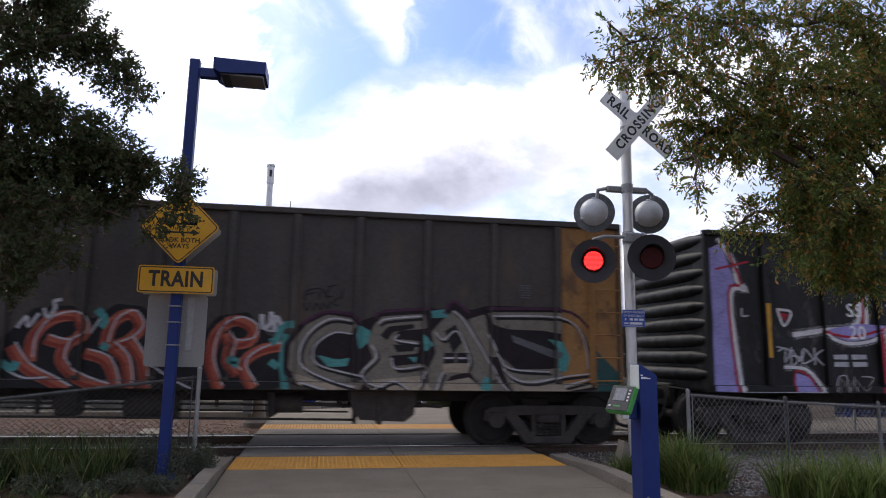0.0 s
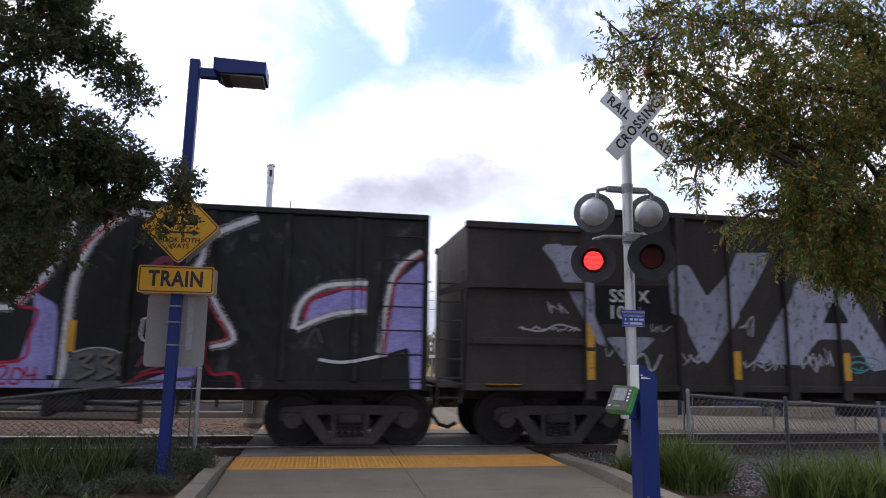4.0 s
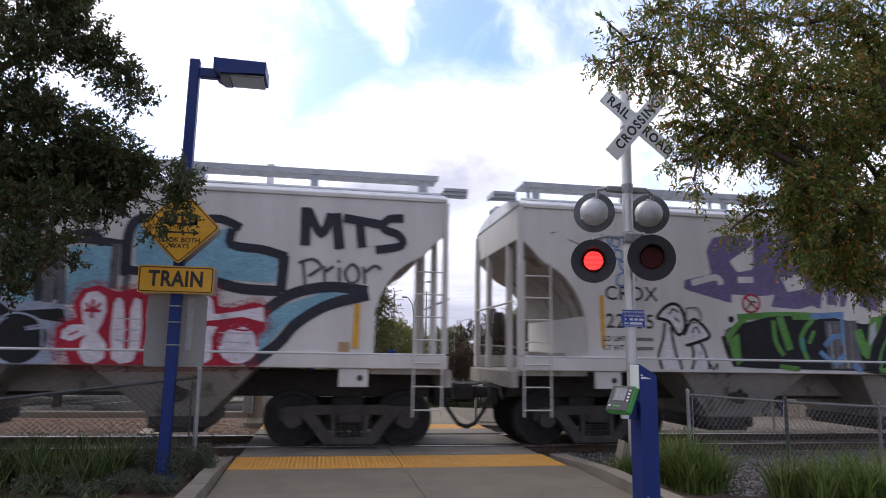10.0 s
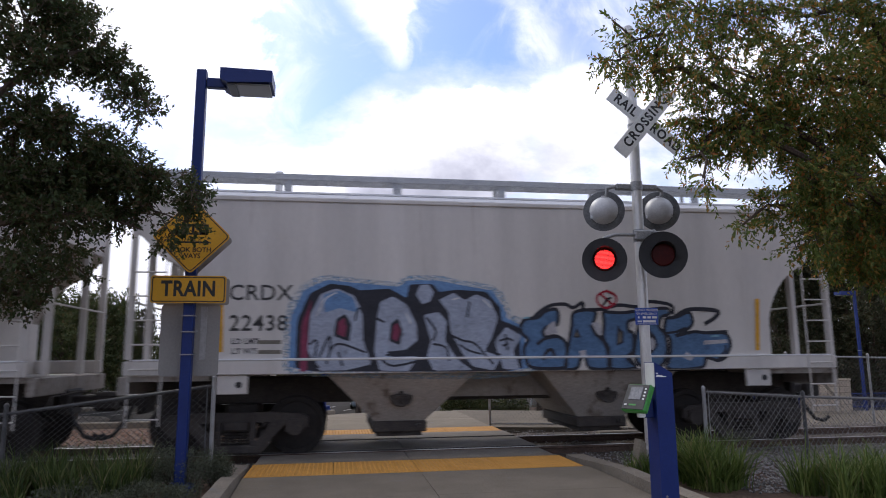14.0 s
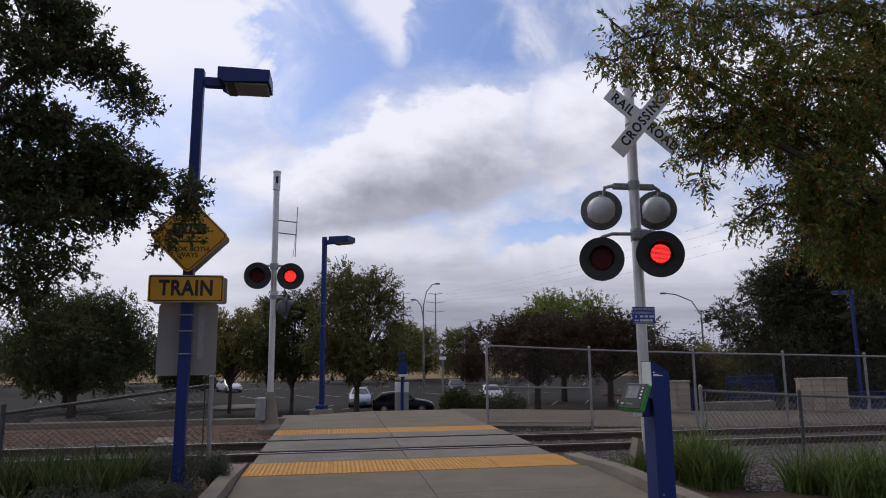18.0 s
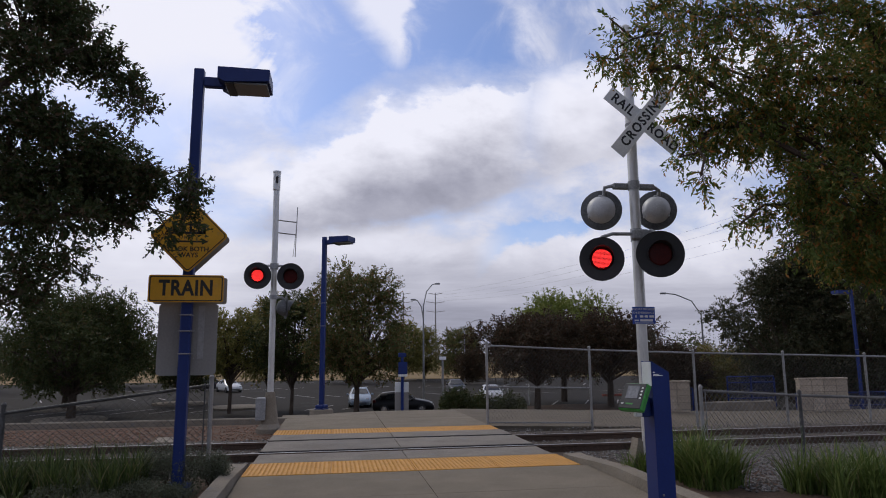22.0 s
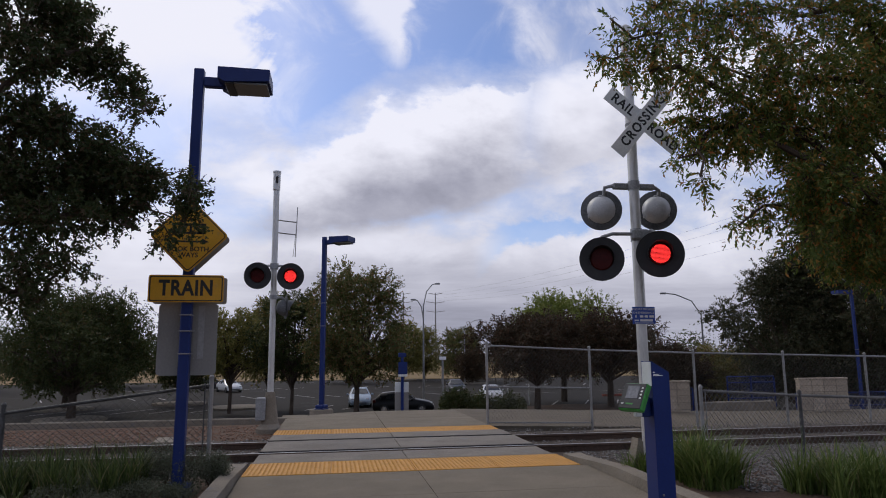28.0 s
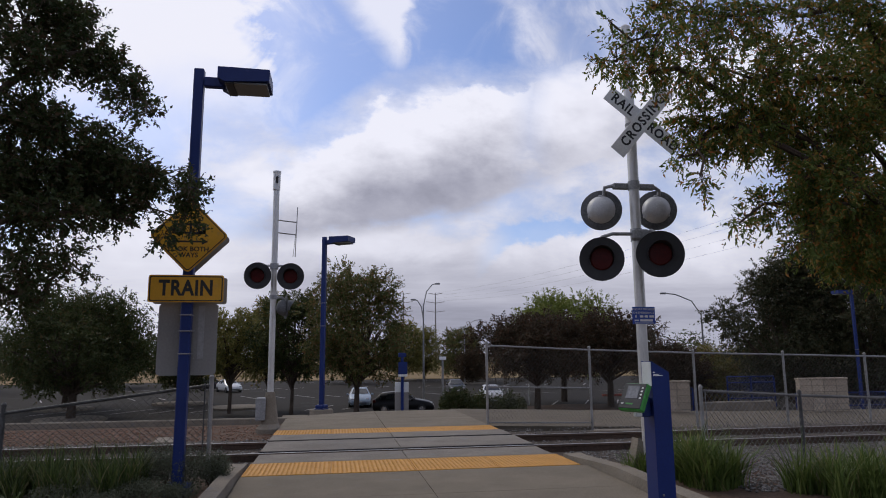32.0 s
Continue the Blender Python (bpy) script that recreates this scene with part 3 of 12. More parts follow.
def twigs(name, blobs, count, size, material, parent=None, seed=1, reach=0.28, per=11, ratio=0.42, gaps=0.0, gap_size=1.0, droop=0.35, shell=0.5, label="", stems=True):
    """Leaves set along many short twigs that spring from uneven clumps. blobs: (x, y, z, radius, height)."""
    rng = np.random.default_rng(seed)
    n = max(count // per, 1)
    w = np.array([b[3] * b[3] * b[4] + 1e-4 for b in blobs]) ** 0.75
    B = np.array([b[:5] for b in blobs])[rng.choice(len(blobs), n, p=w / w.sum())]

    def unit(v):
        return v / (np.linalg.norm(v, axis=1)[:, None] + 1e-9)

    d = unit(rng.normal(size=(n, 3)))
    root = B[:, :3] + d * (rng.uniform(0, 1, n) ** shell * 0.92)[:, None] * B[:, [3, 3, 4]]
    if gaps:
        keep = np.array([noise.noise(Vector(p) * gap_size) for p in root]) > -1 + gaps
        root, d = root[keep], d[keep]
        n = len(root)
    along = unit(d * 0.8 + rng.normal(size=(n, 3)) * 0.55 - np.array([0, 0, droop]))
    side = unit(np.cross(along, rng.normal(size=(n, 3))))
    long_ = reach * rng.uniform(0.5, 1.2, n)[:, None]
    quads = []
    for k in range(per):
        q = (k + 0.6 * rng.uniform(size=(n, 1)) + 0.3) / per
        p = root + along * long_ * q - np.array([0, 0, 1]) * droop * long_ * q * q * 0.5
        ax = unit(along * 0.6 + side * (0.75 if k % 2 else -0.75) + rng.normal(size=(n, 3)) * 0.35 - np.array([0, 0, droop * 0.8]))
        sd = unit(np.cross(ax, rng.normal(size=(n, 3)) * 0.8 + np.array([0, 0, 1.0])))
        up = np.cross(sd, ax)
        ln = size * rng.uniform(0.6, 1.25, (n, 1)) * (1.0 if k < per - 2 else 0.8)
        mid = p + ax * ln * 0.45 + up * ln * 0.05
        quads.append(np.stack([p, mid + sd * ln * ratio * 0.5 + up * ln * 0.06, p + ax * ln - up * ln * 0.10, mid - sd * ln * ratio * 0.5 + up * ln * 0.06], 1))
    V = np.concatenate(quads).reshape(-1, 3)
    idx = np.arange(len(V)).reshape(-1, 4)
    F = np.stack([idx[:, 0], idx[:, 1], idx[:, 2], idx[:, 0], idx[:, 2], idx[:, 3]], 1).reshape(-1, 3)
    me = bpy.data.meshes.new(name)
    me.vertices.add(len(V))
    me.vertices.foreach_set("co", V.ravel())
    me.loops.add(F.size)
    me.loops.foreach_set("vertex_index", F.ravel())
    me.polygons.add(len(F))
    me.polygons.foreach_set("loop_start", np.arange(0, F.size, 3))
    me.polygons.foreach_set("loop_total", np.full(len(F), 3))
    me.materials.append(material)
    me.update(calc_edges=True)
    ob = new(name, me)
    if parent:
        ob.parent = parent
    tagged(ob, label)
    if stems and parent:
        g = Geo()
        for p, a_, l_ in zip(root[::3], along[::3], long_[::3, 0]):
            p, a_ = Vector(p), Vector(a_)
            g.tube([p - a_ * l_ * 0.5, p + a_ * l_ * 0.5 - Vector((0, 0, droop * l_ * 0.12)), p + a_ * l_ * 1.02 - Vector((0, 0, droop * l_ * 0.5))], [0.0035, 0.0025, 0.001], 3, False)
        tagged(part("twig", g, BARK, parent, "", None, 0), "", "", "", "stuff")
    return ob


def blades(name, tufts, per, length, material, label, seed=1, width=0.012, lean=(0.15, 0.75), bend=0.32):
    """Arching strap leaves in tufts: one object of stuff. tufts: (x, y, z, size)."""
    rng = np.random.default_rng(seed)
    g = Geo()
    for x, y, z, k in tufts:
        for _ in range(per):
            a, tilt = rng.uniform(0, 2 * math.pi), rng.uniform(*lean)
            L, w = length * k * rng.uniform(0.55, 1.15), width * rng.uniform(0.7, 1.3)
            ox, oy = x + rng.normal() * 0.05 * k, y + rng.normal() * 0.05 * k
            dx, dy = math.cos(a), math.sin(a)
            pts, px, pz = [], 0.0, 0.0
            for i in range(5):
                pts.append((px, pz))
                th = tilt + bend * i * rng.uniform(0.6, 1.4)
                px, pz = px + L / 4 * math.sin(th), pz + L / 4 * math.cos(th)
            n0 = len(g.v)
            for i, (q, h) in enumerate(pts):
                ww = w * (1 - (i / 4) ** 2 * 0.9)
                g.v.append((ox + dx * q - dy * ww, oy + dy * q + dx * ww, z + h))
                g.v.append((ox + dx * q + dy * ww, oy + dy * q - dx * ww, z + h))
            g.f += [(n0 + 2 * i, n0 + 2 * i + 1, n0 + 2 * i + 3, n0 + 2 * i + 2) for i in range(4)]
    return whole(name, g, material, label, "grass", kind="stuff", smooth=0)


def pebbles(name, count, area, height, size, material, label, seed, squash=0.7):
    """Loose stones or chips strewn over a patch: one object of stuff."""
    rng = np.random.default_rng(seed)
    x0, x1, y0, y1 = area
    P = np.stack([rng.uniform(x0, x1, count), rng.uniform(y0, y1, count), np.full(count, height)], 1)
    base = np.array([(1, 0, 0), (-1, 0, 0), (0, 1, 0), (0, -1, 0), (0, 0, 1), (0, 0, -1)], float)
    V = base[None] * (size * rng.uniform(0.5, 1.2, (count, 6)))[:, :, None]
    V[:, :, 2] *= squash
    a = rng.uniform(0, 6.28, count)
    c, s = np.cos(a)[:, None], np.sin(a)[:, None]
    V = np.stack([V[:, :, 0] * c - V[:, :, 1] * s, V[:, :, 0] * s + V[:, :, 1] * c, V[:, :, 2]], 2) + P[:, None]
    faces = np.array([(0, 2, 4), (2, 1, 4), (1, 3, 4), (3, 0, 4), (2, 0, 5), (1, 2, 5), (3, 1, 5), (0, 3, 5)])
    F = (faces[None] + (np.arange(count) * 6)[:, None, None]).reshape(-1, 3)
    me = bpy.data.meshes.new(name)
    me.from_pydata(V.reshape(-1, 3).tolist(), [], F.tolist())
    me.materials.append(material)
    ob = new(name, me)
    return tagged(ob, label, "stones", "", "stuff")


def woven(g, p0, p1, z0a, z1a, z0b, z1b, pitch=0.072, r=0.0029, lean=1.0):
    """Chain-link wires between two posts; lower and upper heights at each end."""
    p0, p1 = Vector(p0), Vector(p1)
    W = (p1 - p0).length
    H = max(z1a - z0a, z1b - z0b)

    def at(u, v):
        p = p0.lerp(p1, u / W)
        lo, hi = z0a + (z0b - z0a) * u / W, z1a + (z1b - z1a) * u / W
        return Vector((p.x, p.y, lo + (hi - lo) * v / H))

    for sgn, dy in ((1, 0.0), (-1, 0.003)):
        k = -H
        while k < W + H:
            a, b = (k, 0.0), (k + sgn * H * lean, H)
            ends = []
            t0, t1 = 0.0, 1.0
            du = b[0] - a[0]
            lo_t, hi_t = sorted(((0 - a[0]) / du, (W - a[0]) / du))
            t0, t1 = max(t0, lo_t), min(t1, hi_t)
            if t1 - t0 > 0.01:
                ends = [at(a[0] + du * t, H * t) + Vector((0, dy, 0)) for t in (t0, t1)]
                g.tube(ends, r, 3, False)
            k += pitch
    return g

# ---- ground, track and crossing ----
def ground_sheet():
    xs = [-2500, -600, -150, -60, -20, -8, -1.3, 3.7, 12, 30, 80, 200, 700, 2500]
    rows = [(-2500, -0.4), (-200, -0.3), (-20, -0.12), (6, -0.07), (9.8, -0.09), (10.9, -0.2), (14.0, -0.2), (15.2, -0.14), (18.0, -0.14), (19.0, -0.3),
            (24, -1.3), (30, -2.42), (60, -2.42), (200, -2.42), (900, -2.42), (2800, -2.42)]
    g = Geo()
    g.v = [(x, y, z - (0.55 if x > 3.5 and 15.1 < y < 20 else 0.0)) for y, z in rows for x in xs]
    n = len(xs)
    g.f = [(j * n + i, j * n + i + 1, (j + 1) * n + i + 1, (j + 1) * n + i) for j in range(len(rows) - 1) for i in range(n - 1)]
    whole("ground", g, GROUND, "reddish brown bare earth beside the railway", kind="structure", smooth=60)


ground_sheet()
RAIL_Y = (11.60, 13.105)
TRACK_Y = 12.352

g = Geo().prism([(9.9, -0.19), (10.5, -0.13), (14.2, -0.13), (15.0, -0.16), (15.0, -0.4), (9.9, -0.4)], -90, 90, "x")
bed = whole("track_bed", g, BALLAST, "grey brown crushed stone ballast under the track", kind="structure")
lot = whole("parking_lot", Geo().box(-160, 170, 31, 118, -2.6, -2.40), ASPHALT, "worn dark grey asphalt parking lot", kind="structure")
whole("dry_field", Geo().box(-700, 800, 118, 620, -2.6, -2.36), DRYGRASS, "straw coloured dry grass field beyond the lot", kind="structure")

track = thing("track", "railway track with rusty rails on wooden ties", "track", kind="structure")
tie_mesh = mesh_of("tie", Geo().box(-0.11, 0.11, -1.3, 1.3, -0.18, 0.0, 0.015), TIE)
for i in range(110):
    x = -30 + i * 0.52
    if -1.3 < x < 3.6:
        continue
    part("tie", tie_mesh, TIE, track, at=pose(x, TRACK_Y, -0.125, 0, 0, random.uniform(-1, 1)))


def rails():
    for y in RAIL_Y:
        prof = [(-0.035, 0.0), (-0.037, -0.03), (-0.009, -0.045), (-0.009, -0.135), (-0.07, -0.15), (-0.07, -0.168),
                (0.07, -0.168), (0.07, -0.15), (0.009, -0.135), (0.009, -0.045), (0.037, -0.03), (0.035, 0.0)]
        g = Geo().prism([(y + a, b - 0.004) for a, b in prof], -90, 90, "x")
        r = part("rail", g, RAILRUST, track)
        part("running_surface", Geo().box(-90, 90, y - 0.03, y + 0.03, -0.003, 0.001), RAILTOP, r, "shiny worn steel rail head")


rails()

# crossing panels between and beside the rails
crossing = thing("crossing_deck", "grey concrete crossing panels flush with the rails", "crossing", kind="structure")
X0, X1 = -1.17, 3.47
for y0, y1, nx in ((10.62, 11.535, 2), (11.715, 13.03, 2), (13.175, 14.02, 2)):
    w = (X1 - X0) / nx
    for i in range(nx):
        part("panel", Geo().box(X0 + i * w + 0.004, X0 + (i + 1) * w - 0.004, y0, y1, -0.25, -0.012 if y0 < 11 else 0.016 if y0 < 13 else 0.02, 0.012), PANEL, crossing)
# Black strips on the panel edges put their front-face shade into the colour.
part("flangeway_rubber_and_shade", Geo().box(X0, X1, 11.66, 11.699, -0.25, -0.05).box(X0, X1, 13.03, 13.07, -0.25, -0.03)
     .box(X0, X1, 11.535, 11.555, -0.25, -0.02).box(X0, X1, 11.700, 11.714, -0.2, 0.010).box(X0, X1, 13.16, 13.174, -0.2, 0.014), BLACKDISC, crossing, "black rubber flangeway filler and strips for the panel edges' shade")


def tactile(y0, y1):
    """A yellow warning strip of truncated domes, tile by tile."""
    strip = thing("tactile_strip", "yellow plastic tactile paving strip with small domes, scuffed", "tactile paving", group="tactile strips")
    n, w = 4, (X1 - X0) / 4
    tile = Geo().box(0.003, w - 0.003, 0, y1 - y0, -0.02, 0.006, 0.003)
    nx, ny = int(w / 0.06), int((y1 - y0) / 0.06)
    for i in range(nx):
        for j in range(ny):
            cx, cy = (i + 0.5) * w / nx, (j + 0.5) * (y1 - y0) / ny
            a = [(cx + 0.018 * math.cos(k * math.pi / 3), cy + 0.018 * math.sin(k * math.pi / 3), 0.006) for k in range(6)]
            b = [(cx + 0.009 * math.cos(k * math.pi / 3), cy + 0.009 * math.sin(k * math.pi / 3), 0.012) for k in range(6)]
            tile.add(a + b, [(k, (k + 1) % 6, (k + 1) % 6 + 6, k + 6) for k in range(6)] + [tuple(range(6, 12))])
    me = mesh_of("tile", tile, TACTILE)
    for i in range(n):
        part("tile", me, TACTILE, strip, at=pose(X0 + i * w, y0, 0.0))


tactile(9.42, 10.46)
tactile(14.04, 15.0)

# the footpath in slabs, near side to the camera and far side to the crest
path_near = thing("footpath", "grey broom-finished concrete footpath with sawn joints", "footpath", kind="structure")
part("slab", Geo().box(X0, X1, 10.46, 10.615, -0.3, 0.0, 0.006), CONCRETE, path_near)
LEFT_EDGE = [(10.6, -1.19), (9.42, -1.175), (8.1, -1.14), (5.8, -1.14), (4.0, -1.14), (-4.8, -1.14)]
RIGHT_EDGE = [(10.6, 3.54), (9.4, 3.55), (8.2, 3.53), (7.4, 3.49), (5.8, 3.48), (-4.8, 3.48)]


def edge_at(edge, y):
    for (ya, xa), (yb, xb) in zip(edge, edge[1:]):
        if y >= yb:
            return xa + (xb - xa) * (ya - y) / (ya - yb)
    return edge[-1][1]


for y0, y1 in ((7.86, 9.42), (6.2, 7.86), (4.0, 6.2), (1.8, 4.0), (-0.4, 1.8), (-2.6, -0.4), (-4.8, -2.6)):
    ys = [y0 + 0.004 + (y1 - y0 - 0.008) * k / 3 for k in range(4)]
    part("slab", Geo().prism([(1.156, ys[0]), (1.156, ys[-1])] + [(edge_at(LEFT_EDGE, y), y) for y in ys[::-1]], -0.3, -0.002, "z"), CONCRETE, path_near)
    part("slab", Geo().prism([(edge_at(RIGHT_EDGE, y), y) for y in ys] + [(1.164, ys[-1]), (1.164, ys[0])], -0.3, -0.002, "z"), CONCRETE, path_near)
path_far = thing("far_footpath", "grey concrete footpath rising to a crest beyond the track", "footpath", kind="structure")
for y0, y1 in ((15.0, 17.4), (17.4, 19.7)):
    for x0, x1 in ((X0, 1.15), (1.15, X1)):
        if y0 > 17 and x0 < 0:
            part("slab", Geo().prism([(X0, 17.405), (1.145, 17.405), (1.145, 19.695), (0.18, 19.27), (-0.55, 18.82), (-1.08, 18.02), (X0, 17.9)], -0.5, -0.002, "z"), CONCRETE, path_far)
            continue
        part("slab", Geo().box(x0 + 0.005, x1 - 0.005, y0 + 0.005, y1 - 0.005, -0.5, -0.002, 0.008), CONCRETE, path_far)
part("ramp", Geo().prism([(19.705, -0.004), (32, -2.385), (32, -2.6), (19.705, -0.6)], 1.0, X1, "x"), CONCRETE, path_far)


def kerbs():
    """Kerb stones that follow both edges of the flaring path."""
    for edge, out in ((LEFT_EDGE, -0.21), (RIGHT_EDGE, 0.23)):
        k = thing("kerb", "low concrete kerb edging the footpath", "kerb", kind="structure")
        for y1, y0 in ((10.45, 9.0), (9.0, 7.86), (7.86, 5.2), (5.2, 2.6), (2.6, 0.0), (0.0, -4.8)):
            ys = [y0 + 0.003 + (y1 - y0 - 0.006) * i / 5 for i in range(6)]
            ins = [(edge_at(edge, y) + out * 0.03, y) for y in ys]
            outs = [(edge_at(edge, y) + out * (1.0 + 0.3 * max(0.0, min(1.0, (y - 8.9) / 1.3))), y) for y in ys]
            tops = [0.115 - 0.1 * max(0.0, min(1.0, (y - 8.5) / 1.7)) for y in ys]
            n = len(ys)
            v = [(x, y, -0.3) for x, y in ins] + [(x + out * 0.1, y, tp) for (x, y), tp in zip(ins, tops)] + [(x, y, tp + 0.004) for (x, y), tp in zip(outs, tops)] + [(x, y, -0.3) for x, y in outs]
            f = [(r * n + i, r * n + i + 1, (r + 1) * n + i + 1, (r + 1) * n + i) for r in range(3) for i in range(n - 1)] + [(0, n, 2 * n, 3 * n), (n - 1, 2 * n - 1, 3 * n - 1, 4 * n - 1)]
            part("kerb_stone", Geo().add(v, f), KERB, k)


kerbs()
whole("edge_kerb", Geo().box(-40, -1.2, 18.2, 18.38, -0.4, 0.0, 0.02), KERB, "long concrete kerb at the edge of the bare earth strip", kind="structure")
whole("concrete_slab", Geo().box(-1.34, -0.66, 18.42, 19.3, -0.5, -0.03, 0.01), CONCRETE, "small pale concrete pad beside the far path", "slab")
whole("manhole_lid", Geo().prism([(-3.5, 14.35), (-3.05, 14.3), (-2.98, 15.25), (-3.58, 15.25)], -0.16, -0.095, "z"), KERB, "flat pale concrete vault lid on bare earth", "lid")
plat = Geo().prism([(3.50, -0.05), (13.0, -0.33), (40, -0.5), (40, -2.6), (3.50, -0.9)], 15.38, 20.6, "y")
whole("platform", plat, PLATFORM, "grey concrete station platform beyond the track", kind="structure")
whole("concrete_block", Geo().box(5.5, 6.55, 13.85, 14.1, -0.14, -0.045, 0.02), KERB, "low concrete block beside the rail", "block")
for area, n, s, sd in (((3.85, 13.0, 8.4, 11.5), 5200, 0.024, 1), ((-9.0, -1.25, 9.9, 11.5), 1800, 0.024, 2), ((3.6, 16.0, 11.7, 15.3), 2600, 0.024, 3), ((-12.0, -1.25, 11.7, 14.6), 2200, 0.026, 4)):
    pebbles("ballast_stones", n, area, -0.118, s, STONE, "loose grey crushed ballast stones", sd)
pebbles("ballast_stones", 5200, (4.75, 10.5, 7.35, 9.9), -0.03, 0.026, STONE, "loose grey crushed ballast stones", 6)
pebbles("bark_chips", 4200, (-14.0, -1.2, 14.6, 17.7), -0.135, 0.03, BARK_CHIP, "reddish brown wood chips and pebbles on earth", 5, 0.4)
whole("planting_bed", Geo().prism([(-9, 3.0), (-1.37, 3.0), (-1.37, 8.9), (-1.45, 10.0), (-9, 10.0)], -0.4, -0.085, "z"), SOIL, "dark soil planting bed beside the path", kind="structure")
whole("planting_bed", Geo().prism([(3.73, 3.0), (12, 3.0), (12, 8.3), (3.78, 8.3)], -0.3, -0.04, "z"), SOIL, "dark soil planting bed beside the path", kind="structure")

# ---- crossing signals ----
FLASH = []


def lamp_head(sig, x, y, z, turn, side, lit=True, disc_r=0.305, shell=None):
    """One flashing lamp: dished disc, housing, visor, dark lens and the led array that slides before it when lit."""
    m = pose(x, y, z, 0, 0, turn)
    back = Matrix.Rotation(radians(90), 4, "X")
    d = Geo().lathe([(0.0, 0.004), (disc_r - 0.02, 0.012), (disc_r, 0.02), (disc_r, 0.026), (disc_r - 0.02, 0.02), (0.0, 0.012)], back, 40)
    disc = part("background_disc", d, BLACKDISC if lit else GREYDISC, sig, "round black target disc", m)
    h = Geo().lathe([(0.205, -0.012), (0.205, -0.03), (0.19, -0.05), (0.175, -0.10), (0.14, -0.15), (0.08, -0.178), (0.0, -0.185)], back, 32)
    for k in range(3):
        a = math.radians(90 + 120 * k)
        h.box(0.19 * math.cos(a) - 0.02, 0.19 * math.cos(a) + 0.03, 0.014, 0.06, 0.19 * math.sin(a) - 0.02, 0.19 * math.sin(a) + 0.025, 0.006)
    h.box(-0.008, 0.008, 0.178, 0.196, -0.008, 0.008, 0.003)
    part("housing", h, shell or HOUSING, sig, "domed grey lamp housing", m)
    n, r0, L = 22, 0.172, 0.20
    v = Geo()
    for k in range(n + 1):
        a = math.radians(-25 + 230 * k / n)
        lng = L * (0.35 + 0.65 * max(math.sin(a), 0.0))
        for r in (r0, r0 - 0.006):
            v.v += [(r * math.cos(a), -0.02, r * math.sin(a)), (r * math.cos(a), -0.02 - lng, r * math.sin(a))]
    for k in range(n):
        b = 4 * k
        v.f += [(b, b + 1, b + 5, b + 4), (b + 2, b + 6, b + 7, b + 3), (b + 1, b + 3, b + 7, b + 5)]
    part("visor", v, BLACKDISC if lit else GREYDISC, disc, "black sheet metal visor")
    ln = Geo().lathe([(0.158, 0.022), (0.158, 0.034), (0.145, 0.046), (0.0, 0.052)], back, 32)
    part("lens", ln, DARKLENS, sig, "dark red lens", m)
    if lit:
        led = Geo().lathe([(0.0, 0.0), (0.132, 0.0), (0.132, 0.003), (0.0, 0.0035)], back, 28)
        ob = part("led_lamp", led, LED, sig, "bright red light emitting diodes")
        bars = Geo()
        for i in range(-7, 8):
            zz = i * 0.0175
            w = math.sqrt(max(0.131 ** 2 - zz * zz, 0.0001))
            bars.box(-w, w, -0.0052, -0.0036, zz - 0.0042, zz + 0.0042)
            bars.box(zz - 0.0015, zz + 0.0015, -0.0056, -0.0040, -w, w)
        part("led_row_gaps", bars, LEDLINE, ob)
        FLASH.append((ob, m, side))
    return disc


